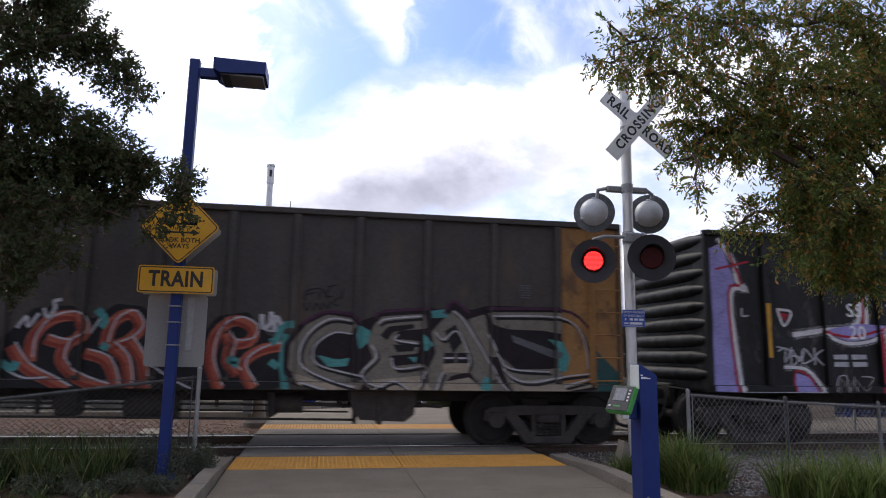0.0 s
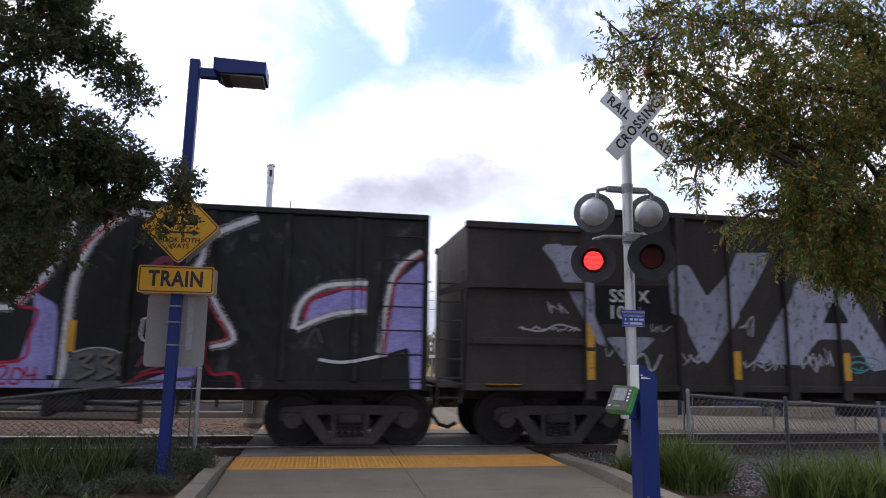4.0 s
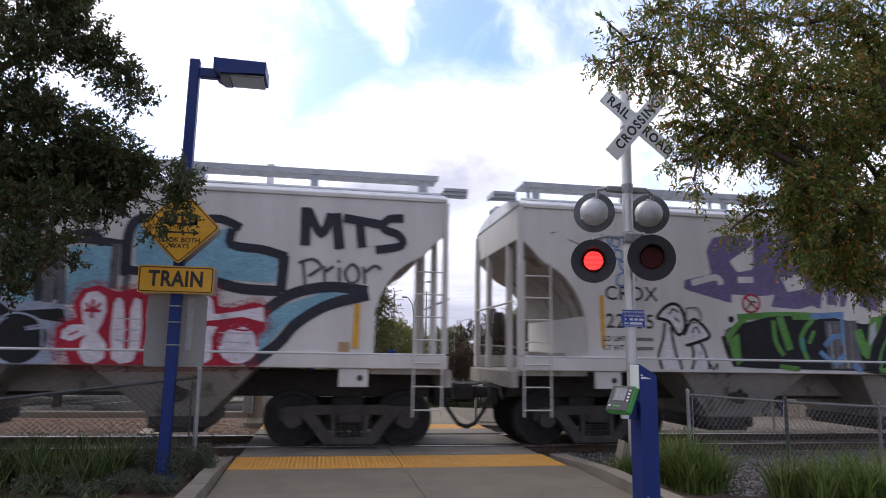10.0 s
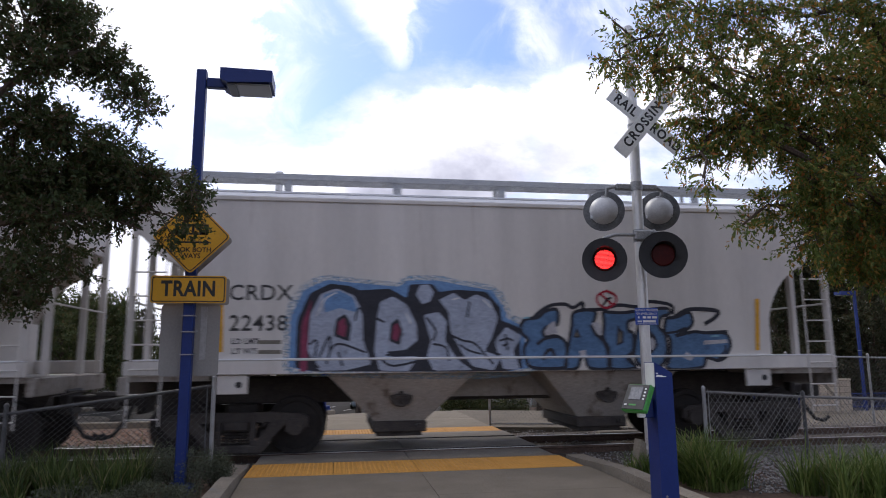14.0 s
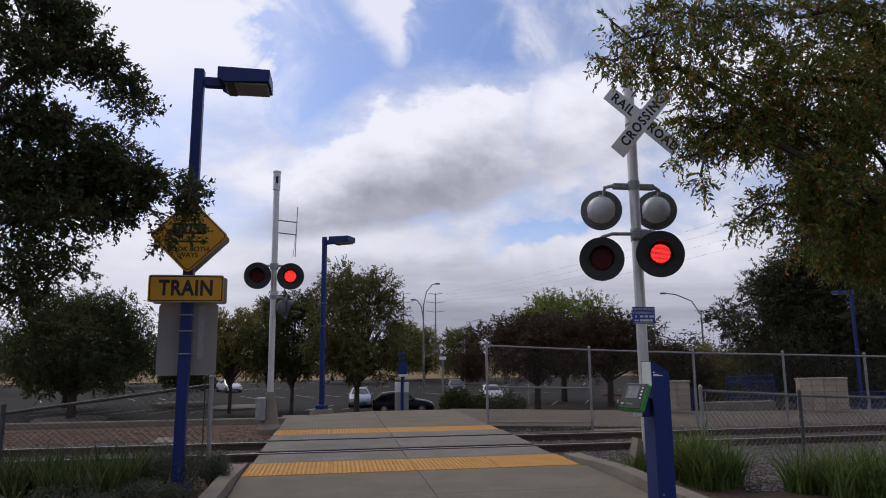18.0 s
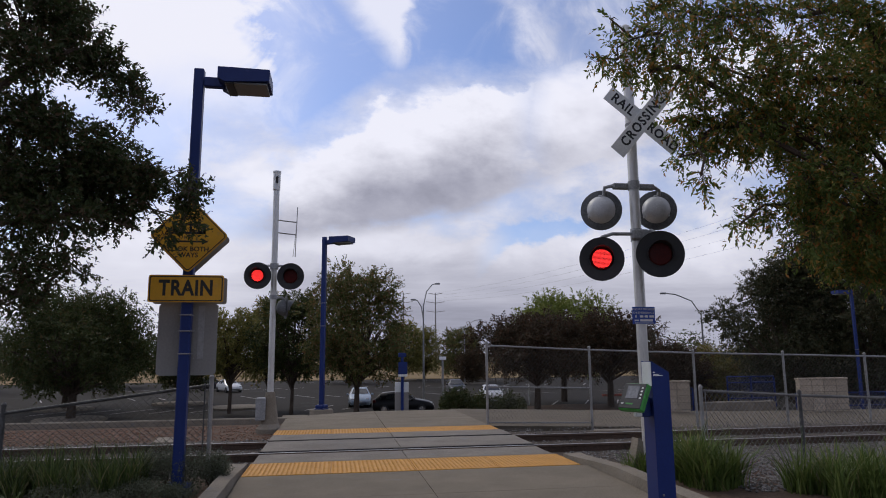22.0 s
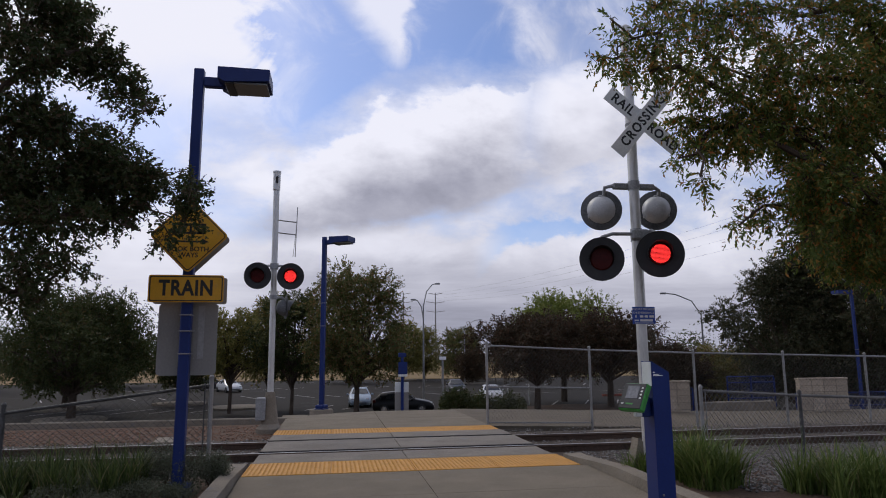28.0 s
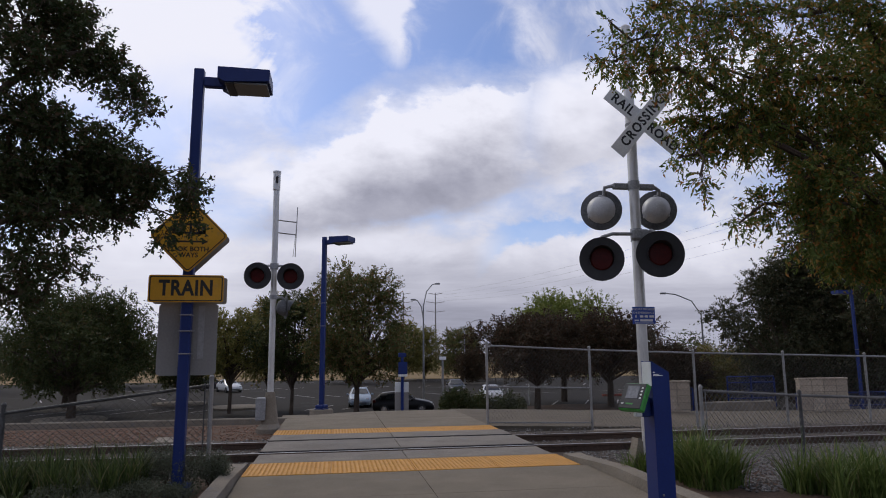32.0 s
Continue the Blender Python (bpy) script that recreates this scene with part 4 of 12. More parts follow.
def signal_near():
    s = thing("crossing_signal", "aluminium railroad crossing signal mast with crossbuck and red flashers", "crossing signal", pose(4.295, 9.0, -0.1))
    part("mast", Geo().tube([(0, 0, 0), (0, 0, 6.5)], 0.074, 20), ALUM, s, "dull aluminium mast")
    part("mast_cap", Geo().lathe([(0.0, 6.49), (0.075, 6.5), (0.075, 6.54), (0.04, 6.57), (0, 6.58)], None, 20), ALUM, s)
    part("base", Geo().lathe([(0.2, 0.0), (0.2, 0.06), (0.12, 0.14), (0.1, 0.36), (0.085, 0.4), (0, 0.4)], None, 20), ALUM, s)
    # crossbuck
    cx, cz, cy = 0.135, 5.02, -0.12
    for name, body, ang, yy in (("crossbuck_blade", "RAIL  ROAD", -38.6, 0.0), ("crossbuck_blade", "CROSSING", 49.5, -0.02)):
        m = pose(cx, cy + yy, cz, 0, -ang, 0)
        b = part(name, Geo().box(-0.66, 0.66, -0.006, 0.006, -0.122, 0.122, 0.004), SIGNWHITE, s, "white crossbuck blade with black capitals", m)
        for half in ([(-0.375, body[:4]), (0.385, body[6:])] if yy == 0 else [(0.0, body)]):
            lettering("letters", half[1], 0.20, SIGNBLACK, b, pose(half[0], -0.0075, 0), 0.006, 0.001, 0, 1.12 if yy == 0 else 1.22, 0.9)
        for dx in (-0.08, 0.08):
            part("bolt", Geo().lathe([(0.012, 0), (0.012, 0.012), (0, 0.014)], pose(dx, -0.006, 0.0, 90), 8), CASTING, b)
    for z in (4.97, 5.17):
        part("crossbuck_clamp", Geo().tube([(0, 0, z), (0, 0, z + 0.04)], 0.08, 16).box(0.05, 0.3, -0.11, -0.06, z, z + 0.04), CASTING, s)
    # upper arm: lamps turned away from the path
    part("arm", Geo().box(-0.30, 0.34, 0.02, 0.10, 4.02, 4.11, 0.015).tube([(-0.3, 0.06, 4.07), (-0.41, 0.1, 4.05), (-0.42, 0.12, 3.93)], 0.028, 10)
         .tube([(0.34, 0.06, 4.07), (0.44, 0.1, 4.03), (0.44, 0.12, 3.95)], 0.028, 10).tube([(0, 0, 4.0), (0, 0, 4.13)], 0.085, 16), CASTING, s, "grey cast crossarm")
    lamp_head(s, -0.435, 0.20, 3.735, 155, 0, False, 0.30)
    lamp_head(s, 0.44, 0.22, 3.76, 155, 1, False, 0.30)
    part("arm", Geo().box(-0.12, 0.14, -0.13, -0.05, 3.25, 3.40, 0.02).tube([(-0.1, -0.09, 3.33), (-0.42, -0.12, 3.32), (-0.58, -0.12, 3.27), (-0.61, -0.13, 3.2)], 0.026, 10)
         .tube([(0.1, -0.09, 3.35), (0.16, -0.14, 3.38), (0.2, -0.2, 3.33), (0.18, -0.25, 3.25)], 0.026, 10).tube([(0, 0, 3.24), (0, 0, 3.42)], 0.085, 16), CASTING, s, "grey cast crossarm")
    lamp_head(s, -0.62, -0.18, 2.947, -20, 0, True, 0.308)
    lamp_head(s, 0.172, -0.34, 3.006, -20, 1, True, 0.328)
    # notice plate: words kept, number as bars
    p = part("notice_plate", Geo().box(-0.17, 0.17, -0.095, -0.085, 2.05, 2.29, 0.012), SIGNBLUE, s, "small blue enamel emergency notice")
    lettering("letters", "REPORT PROBLEM", 0.042, SIGNWHITE, p, pose(0, -0.097, 2.255), 0, 0.0008)
    lettering("letters", "OR EMERGENCY", 0.042, SIGNWHITE, p, pose(0, -0.097, 2.205), 0, 0.0008)
    bars = Geo()
    for i, w in enumerate((0.02, 0.05, 0.05, 0.07)):
        bars.box(-0.13 + i * 0.07, -0.13 + i * 0.07 + w, -0.098, -0.096, 2.14, 2.17)
    bars.box(-0.06, 0.13, -0.098, -0.096, 2.085, 2.115).box(-0.14, -0.08, -0.098, -0.096, 2.09, 2.11).box(-0.14, 0.14, -0.098, -0.096, 2.06, 2.068)
    part("text_bars", bars, SIGNWHITE, p)
    return s


signal_near()
whole("concrete_marker", Geo().prism([(-0.09, 0), (0.09, 0), (0.05, 0.48), (-0.02, 0.52)], -0.1, 0.1, "y").set(pose(4.02, 8.85, -0.1, 0, 5, 0)), KERB, "short leaning concrete marker post at the mast foot", "post")


def signal_far():
    s = thing("crossing_signal", "tall aluminium signal mast with red flashers and whip antenna", "crossing signal", pose(-1.40, 16.0, -0.14))
    part("mast", Geo().tube([(0, 0, 0.6), (0, 0, 6.0)], 0.07, 16), ALUM, s)
    part("vent_cap", Geo().tube([(0, 0, 5.6), (0, 0, 6.02)], 0.085, 16).tube([(0, 0, 6.02), (0, 0, 6.06)], 0.095, 16), ALUM, s)
    part("vent_hole", Geo().box(-0.02, 0.04, -0.092, -0.075, 5.75, 5.92, 0.01), BLACKDISC, s, "dark opening")
    part("base", Geo().lathe([(0.3, 0.0), (0.3, 0.1), (0.2, 0.2), (0.14, 0.62), (0.1, 0.9), (0, 0.9)], None, 16), KERB, s, "concrete and casting mast base")
    part("junction_box", Geo().box(-0.30, -0.08, -0.2, 0.05, 0.28, 0.78, 0.02), CASTING, s, "grey junction box")
    part("arm", Geo().tube([(-0.45, -0.1, 3.75), (-0.2, -0.03, 3.78), (0.2, -0.03, 3.78), (0.45, -0.1, 3.75)], 0.03, 10).tube([(0, 0, 3.7), (0, 0, 3.84)], 0.1, 14), CASTING, s)
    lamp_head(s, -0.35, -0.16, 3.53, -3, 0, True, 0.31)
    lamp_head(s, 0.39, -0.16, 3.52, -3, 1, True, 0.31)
    lamp_head(s, 0.26, 0.1, 2.82, 105, 0, False, 0.27, GREYDISC)
    part("arm", Geo().tube([(0.0, 0.0, 3.05), (0.2, 0.05, 3.05), (0.25, 0.1, 2.98)], 0.03, 10).tube([(0, 0, 3.0), (0, 0, 3.1)], 0.09, 14), CASTING, s)
    a = Geo().tube([(0, 0, 4.88), (0.48, 0, 4.83)], 0.014, 6).tube([(0, 0, 4.58), (0.48, 0, 4.53)], 0.014, 6)
    a.tube([(0.5, 0, 5.2), (0.47, 0, 4.0)], 0.010, 6).tube([(0.42, 0, 4.0), (0.5, 0, 4.9)], 0.006, 6)
    part("antenna", a, GALV, s, "thin whip antenna on two brackets")
    return s


signal_far()


# ---- blue lamp post with signs ----
def rounded(w, h, r, n=4):
    pts = []
    for cx, cz, a0 in ((w / 2 - r, h / 2 - r, 0), (-w / 2 + r, h / 2 - r, 90), (-w / 2 + r, -h / 2 + r, 180), (w / 2 - r, -h / 2 + r, 270)):
        pts += [(cx + r * math.cos(radians(a0 + 90 * k / n)), cz + r * math.sin(radians(a0 + 90 * k / n))) for k in range(n + 1)]
    return pts


def lamp_post(label, at, base_h=0.0, seams=()):
    s = thing("lamp_post", label, "lamp post", at, group="blue lamp posts")
    part("pole", Geo().box(-0.064, 0.064, -0.064, 0.064, base_h, 5.37, 0.012), BLUE, s, "square blue steel pole")
    part("base_plate", Geo().box(-0.16, 0.16, -0.16, 0.16, base_h, base_h + 0.03, 0.006).box(-0.145, 0.145, -0.145, 0.145, base_h + 0.03, base_h + 0.135, 0.02), BLUE, s)
    for a in (-0.125, 0.125):
        for b in (-0.125, 0.125):
            part("bolt", Geo().lathe([(0.014, 0), (0.014, 0.03), (0, 0.03)], Matrix.Translation((a, b, base_h + 0.035)), 6), GALV, s)
    part("arm", Geo().box(0.07, 0.32, -0.05, 0.05, 5.13, 5.26, 0.008), BLUE, s)
    head = part("lamp_head", Geo().prism([(0.27, 5.33), (0.93, 5.32), (0.93, 5.16), (0.36, 5.13), (0.27, 5.18)], -0.25, 0.25, "y"), BLUE, s, "blue shoebox lamp head")
    part("lamp_lens", Geo().box(0.47, 0.90, -0.21, 0.21, 5.115, 5.145, 0.008), LAMPGLASS, head, "dusty flat glass lens")
    part("lens_frame", Geo().box(0.36, 0.47, -0.225, 0.225, 5.11, 5.143, 0.005), PANELBLACK, head)
    for z in seams:
        part("band", Geo().box(-0.078, 0.078, -0.078, 0.078, z, z + 0.016, 0.004), GALV, s, "steel banding clamp")
    return s


lamp_post("blue square steel lamp post with shoebox head", pose(-1.838, 8.88, -0.04, 0, 0.2, 0), -0.05, (1.62, 1.9, 2.1, 2.4))
lamp_post("blue square steel lamp post on a concrete pedestal", pose(-0.33, 21.0, -0.14, 0, 0, -28), 0.125, (2.6, 3.3))
whole("lamp_pedestal", Geo().lathe([(0.35, -0.4), (0.35, 0.755), (0.33, 0.785), (0, 0.785)], pose(-0.33, 21.0, -0.8), 28), KERB, "round concrete pedestal under a lamp post", "pedestal")


def warning_signs():
    d = thing("diamond_sign", "yellow diamond warning sign reading look both ways, behind leaves", "road sign", pose(-1.822, 8.755, 3.063))
    rim = rounded(0.68, 0.68, 0.05)
    turn = Matrix.Rotation(radians(45), 4, "Y")
    part("sign_panel", Geo().prism(rim, -0.003, 0.003, "y").set(turn), SIGNYELLOW, d)
    outer, inner = rounded(0.65, 0.65, 0.045), rounded(0.625, 0.625, 0.035)
    n = len(outer)
    g = Geo().add([(a, -0.0045, b) for a, b in outer + inner], [(i, (i + 1) % n, (i + 1) % n + n, i + n) for i in range(n)]).set(turn)
    part("border", g, SIGNBLACK, d)
    lettering("letters", "LOOK BOTH", 0.085, SIGNBLACK, d, pose(0, -0.0045, -0.175), 0.002, 0.0005)
    lettering("letters", "WAYS", 0.085, SIGNBLACK, d, pose(0, -0.0045, -0.252), 0.002, 0.0005)
    f0, f1 = -0.005, -0.0035
    ar = Geo().box(-0.16, 0.17, f0, f1, -0.088, -0.066).prism([(0.155, -0.118), (0.235, -0.077), (0.155, -0.036)], f0, f1).prism([(-0.145, -0.118), (-0.225, -0.077), (-0.145, -0.036)], f0, f1)
    ar.box(-0.2, 0.2, f0, f1, 0.02, 0.045).box(-0.2, 0.2, f0, f1, 0.128, 0.155)
    for x0, x1 in ((-0.2, -0.165), (-0.08, -0.055), (0.0, 0.03), (0.1, 0.125), (0.165, 0.2)):
        ar.box(x0, x1, f0, f1, 0.04, 0.13)
    ar.box(-0.2, -0.055, f0, f1, 0.02, 0.07).box(0.12, 0.2, f0, f1, 0.02, 0.065)
    part("tram_symbol", ar, SIGNBLACK, d, "black tram outline over a double arrow")
    b = thing("diamond_sign", "back of a grey aluminium diamond sign on the pole", "road sign", pose(-1.835, 9.0, 3.05))
    part("sign_panel", Geo().prism(rounded(0.69, 0.69, 0.05), -0.003, 0.003, "y").set(turn), SIGNBACK, b)
    t = thing("train_sign", "yellow rectangular plate reading train in black capitals", "road sign", pose(-1.825, 8.75, 2.39))
    part("sign_panel", Geo().prism(rounded(0.90, 0.34, 0.03), -0.003, 0.003, "y"), SIGNYELLOW, t)
    outer, inner = rounded(0.872, 0.312, 0.025), rounded(0.845, 0.285, 0.02)
    n = len(outer)
    part("border", Geo().add([(a, -0.0045, c) for a, c in outer + inner], [(i, (i + 1) % n, (i + 1) % n + n, i + n) for i in range(n)]), SIGNBLACK, t)
    lettering("letters", "TRAIN", 0.265, SIGNBLACK, t, pose(0, -0.0045, 0), 0.009, 0.0005, 0, 1.08, 0.80)
    t2 = thing("train_sign", "back of a grey aluminium sign plate behind the yellow one", "road sign", pose(-1.822, 9.0, 2.385))
    part("sign_panel", Geo().prism(rounded(0.90, 0.34, 0.03), -0.003, 0.003, "y"), SIGNBACK, t2)
    p = thing("sign_back", "plain grey back of a rectangular aluminium sign", "road sign", pose(-1.83, 8.99, 1.77))
    part("sign_panel", Geo().prism(rounded(0.72, 0.90, 0.05), -0.003, 0.003, "y"), SIGNBACK, p)
    part("sign_strip", Geo().box(0.12, 0.2, -0.012, -0.004, -0.25, 0.42, 0.003), GALV, p)
    for z in (-0.25, 0.1):
        part("band", Geo().box(-0.09, 0.09, -0.012, -0.004, z, z + 0.02), GALV, p)


warning_signs()


# ---- fare reader pillar ----
def reader():
    s = thing("card_reader_pillar", "blue steel pillar with slanted top and pale plate", "card reader", pose(3.095, 6.28, -0.01, 0, 0, -4))
    g = Geo().prism([(-0.07, 0), (0.10, 0), (0.10, 1.37), (-0.07, 1.475)], -0.13, 0.13, "y")
    part("pillar", g, BLUE, s, "blue painted steel pillar")
    part("grey_plate", Geo().box(-0.079, -0.072, -0.125, 0.10, 1.24, 1.468, 0.002), PLATE, s, "pale grey cover plate")
    part("emblem", Geo().box(-0.06, -0.04, -0.133, -0.1305, 1.365, 1.375).box(-0.06, 0.035, -0.133, -0.1305, 1.335, 1.343).box(-0.055, 0.0, -0.133, -0.1305, 1.346, 1.354), SIGNWHITE, s, "small white emblem")
    part("screw", Geo().lathe([(0.012, 0), (0.008, 0.006), (0, 0.006)], pose(-0.02, -0.131, 0.24, 90), 8), GALV, s)
    part("bracket", Geo().box(-0.2, -0.071, -0.07, 0.05, 0.95, 1.13, 0.01), BLUE, s)
    part("bracket_foot", Geo().box(-0.235, -0.17, -0.1, -0.03, 0.955, 1.0, 0.008), PLATE, s)
    m = pose(-0.225, -0.06, 1.13, -30, 0, -58)
    r = part("reader", Geo().box(-0.135, 0.135, -0.035, 0.035, -0.14, 0.14, 0.012), GREEN, s, "bright green reader housing", m)
    part("face", Geo().box(-0.125, 0.125, -0.041, -0.034, -0.13, 0.13, 0.006), PANELBLACK, r, "black front")
    part("screen", Geo().box(-0.075, 0.065, -0.045, -0.040, -0.03, 0.105, 0.003), SCREEN, r, "grey screen")
    k = Geo()
    for i in range(4):
        k.box(0.085, 0.108, -0.046, -0.040, 0.075 - i * 0.035, 0.092 - i * 0.035, 0.003)
    k.box(-0.1, -0.075, -0.046, -0.040, -0.09, -0.078)
    part("key", k, SIGNWHITE, r, "white key")
    part("marking", Geo().box(-0.05, 0.03, -0.0425, -0.0405, -0.092, -0.076), GREEN, r)


reader()


# ---- fences ----
def chain_fence(label, posts, y, rail_mat, wire_mat, post_r, foot, rail_drop=0.06, dark_first=False, dark_posts=(), wire_r=0.0029, pitch=0.072, lean=1.0):
    """posts: (x, top height). The wires, rail and posts are parts."""
    f = thing("chain_link_fence", label, "fence")
    for i, (x, z) in enumerate(posts):
        part("post", Geo().tube([(x, y, foot), (x, y, z)], post_r, 10).lathe([(post_r * 1.15, z - 0.01), (post_r * 1.15, z + 0.015), (post_r * 0.5, z + 0.04), (0, z + 0.045)], Matrix.Translation((x, y, 0)), 10),
             GALV if (i == 0 and dark_first) else DARKRAIL if i in dark_posts else rail_mat, f)
    for (xa, za), (xb, zb) in zip(posts, posts[1:]):
        part("top_rail", Geo().tube([(xa, y, za - rail_drop), (xb, y, zb - rail_drop)], post_r * 0.72, 8), rail_mat, f)
        part("mesh", woven(Geo(), (xa, y - 0.02, 0), (xb, y - 0.02, 0), foot + 0.05, za - rail_drop + 0.035, foot + 0.05, zb - rail_drop + 0.035, pitch, wire_r, lean), wire_mat, f, "diamond wire mesh")
    return f


fr = chain_fence("galvanised waist-high chain link fence beside the track", [(5.47, 1.03), (7.11, 0.93), (8.75, 0.86), (10.4, 0.82), (12.1, 0.8)], 9.6, GALVOLD, WIRE, 0.028, -0.1, dark_first=True, rail_drop=0.05, dark_posts=(1,), wire_r=0.0034, pitch=0.085, lean=0.74)
part("tension_bar", Geo().tube([(5.53, 9.58, -0.05), (5.53, 9.58, 0.97)], 0.008, 6), GALV, fr)
fl = chain_fence("dark weathered chain link fence sloping down beside the track", [(-1.63, 1.27), (-4.2, 0.95), (-6.9, 0.72), (-9.6, 0.6)], 9.7, DARKRAIL, DARKWIRE, 0.03, -0.1, dark_first=True, rail_drop=0.1, wire_r=0.003, pitch=0.088)
part("tension_bar", Geo().tube([(-1.71, 9.68, 0.0), (-1.71, 9.68, 1.2)], 0.01, 6), DARKRAIL, fl)
ff = chain_fence("tall galvanised chain link fence along the platform", [(3.48, 1.82), (5.96, 1.70), (8.6, 1.61), (10.99, 1.55), (13.26, 1.49), (15.7, 1.44), (18.2, 1.4), (20.7, 1.36)], 15.32, GALV, FARWIRE, 0.03, -0.3, wire_r=0.0026, pitch=0.092, lean=0.85)
part("mid_rail", Geo().tube([(3.48, 15.32, 0.82), (5.96, 15.32, 0.76)], 0.02, 8), GALV, ff)
part("bottom_rail", Geo().tube([(3.48, 15.32, 0.03), (5.96, 15.32, -0.03)], 0.016, 8), GALV, ff)

# ---- near trees and planting ----
def limbs(g, root, tips, r0, seed):
    """Branches that bend from the trunk's head to the clumps, with twigs."""
    rng = random.Random(seed)
    grown = [(Vector(root), 1.0)]
    for t in sorted(tips, key=lambda q: (Vector(q[:3]) - Vector(root)).length):
        b = Vector(t[:3])
        a, thick = min(grown, key=lambda q: (q[0] - b).length)
        mid = a.lerp(b, 0.5) + Vector((rng.uniform(-0.1, 0.1), rng.uniform(-0.1, 0.1), 0.06 * (b - a).length))
        rr = r0 * thick
        grown.append((b, thick * 0.72))
        pts = [a, a.lerp(mid, 0.5), mid, mid.lerp(b, 0.5), b]
        g.tube(pts, [rr, rr * 0.95, rr * 0.88, rr * 0.8, rr * 0.7], 6)
        for _ in range(5):
            d = Vector((rng.gauss(0, 1), rng.gauss(0, 1), rng.gauss(0, 0.7))).normalized()
            c = mid.lerp(b, rng.uniform(0.2, 1.0))
            e = c + Vector((d.x * t[3], d.y * t[3], d.z * t[4])) * rng.uniform(0.7, 1.15)
            g.tube([c, c.lerp(e, 0.5) + Vector((0, 0, 0.03)), e], [0.008, 0.006, 0.002], 4)


SWAYING = []


def near_tree(label, foot, head, limb_sets, count, size, material, seed, spread=(), gaps=0.66, thin=(1,) * 9, reach=0.28, ratio=0.42, droop=0.35):
    tree = thing("street_tree", label, "tree", group="trees by the path")
    g = Geo()
    f, h = Vector(foot), Vector(head)
    g.tube([f, f.lerp(h, 0.35) + Vector((0.05, 0.03, 0)), f.lerp(h, 0.7) + Vector((-0.03, 0.04, 0)), h], [0.16, 0.13, 0.115, 0.1], 12)
    part("trunk", g, BARK, tree)
    total = sum(b[3] * b[3] * b[4] + 1e-3 for s in limb_sets for b in s)
    for i, s in enumerate(limb_sets):
        w = sum((b[3] * b[3] * b[4] + 1e-3) for b in s) / total
        lb = part("limb", limbs_geo(head, s, seed + i), BARK, tree)
        twigs("foliage", s, int(count * thin[i] * (0.7 * w + 0.3 * len(s) / sum(len(q) for q in limb_sets))), size, material, lb, seed + i, reach, 11, ratio, gaps, 2.6, droop)
        SWAYING.append((lb, Vector(head), seed + i))
    # crown clumps beyond the view, added for the shade they cast
    if spread:
        lb = part("limb", limbs_geo(head, spread, seed + 50), BARK, tree)
        leaves("foliage", spread, int(count * 0.24), size * 1.5, material, lb, seed + 50, shell=0.42)
    return tree


def limbs_geo(head, tips, seed):
    g = Geo()
    limbs(g, head, tips, 0.045, seed)
    return g


left_sets = [
    [(-3.08, 6.77, 4.82, 0.50, 0.37), (-2.80, 6.98, 4.95, 0.32, 0.32), (-2.52, 6.86, 4.60, 0.26, 0.29), (-2.32, 7.02, 4.44, 0.25, 0.25), (-2.11, 7.04, 4.20, 0.21, 0.22), (-1.85, 6.65, 3.91, 0.08, 0.07), (-2.87, 6.61, 4.34, 0.42, 0.18), (-2.79, 7.19, 5.22, 0.16, 0.18)],
    [(-3.00, 6.78, 3.81, 0.44, 0.25), (-2.63, 6.76, 3.68, 0.37, 0.23), (-2.44, 7.30, 3.69, 0.32, 0.21), (-1.99, 6.93, 3.41, 0.30, 0.23), (-1.72, 7.19, 3.35, 0.29, 0.22), (-1.45, 6.93, 3.18, 0.14, 0.19), (-1.52, 7.05, 2.91, 0.15, 0.17), (-1.58, 6.71, 2.71, 0.12, 0.13), (-1.84, 7.04, 3.02, 0.34, 0.20), (-2.28, 7.21, 3.29, 0.48, 0.30), (-2.73, 6.97, 3.33, 0.57, 0.31), (-3.16, 7.12, 3.42, 0.39, 0.39)],
    [(-3.10, 7.07, 2.89, 0.39, 0.26), (-2.53, 6.64, 2.87, 0.42, 0.16), (-2.31, 7.13, 2.95, 0.23, 0.13), (-2.94, 7.01, 3.14, 0.51, 0.26), (-1.89, 6.81, 2.78, 0.14, 0.08)],
    [(-2.82, 6.62, 2.44, 0.28, 0.23), (-2.72, 7.21, 2.59, 0.21, 0.17), (-2.70, 6.93, 2.28, 0.21, 0.15), (-3.06, 7.10, 2.17, 0.21, 0.20), (-2.50, 7.22, 2.39, 0.13, 0.06), (-2.85, 7.10, 2.09, 0.12, 0.06)]]
# the unseen upper and outer clumps are placed to darken the left bed
near_tree("dense tree with small dark green leaves overhanging the path", (-4.9, 6.5, -0.08), (-4.4, 6.6, 2.4), left_sets, 62000, 0.055, LEFTLEAF, 11,
          [(-3.6, 6.8, 6.1, 1.1, 0.55), (-4.9, 8.7, 5.3, 1.3, 0.9), (-5.3, 8.4, 3.7, 1.0, 0.8), (-4.2, 7.6, 6.4, 1.3, 0.7), (-3.2, 5.0, 5.6, 1.2, 0.7), (-4.6, 6.4, 4.6, 1.2, 0.8), (-5.6, 6.2, 3.8, 1.1, 0.8), (-4.2, 5.6, 5.6, 1.0, 0.7), (-5.0, 7.4, 5.2, 1.1, 0.8), (-4.4, 6.5, 3.0, 0.7, 0.5)], 0.8, (0.85, 1.0, 0.75, 0.6), 0.2, 0.55, 0.05)
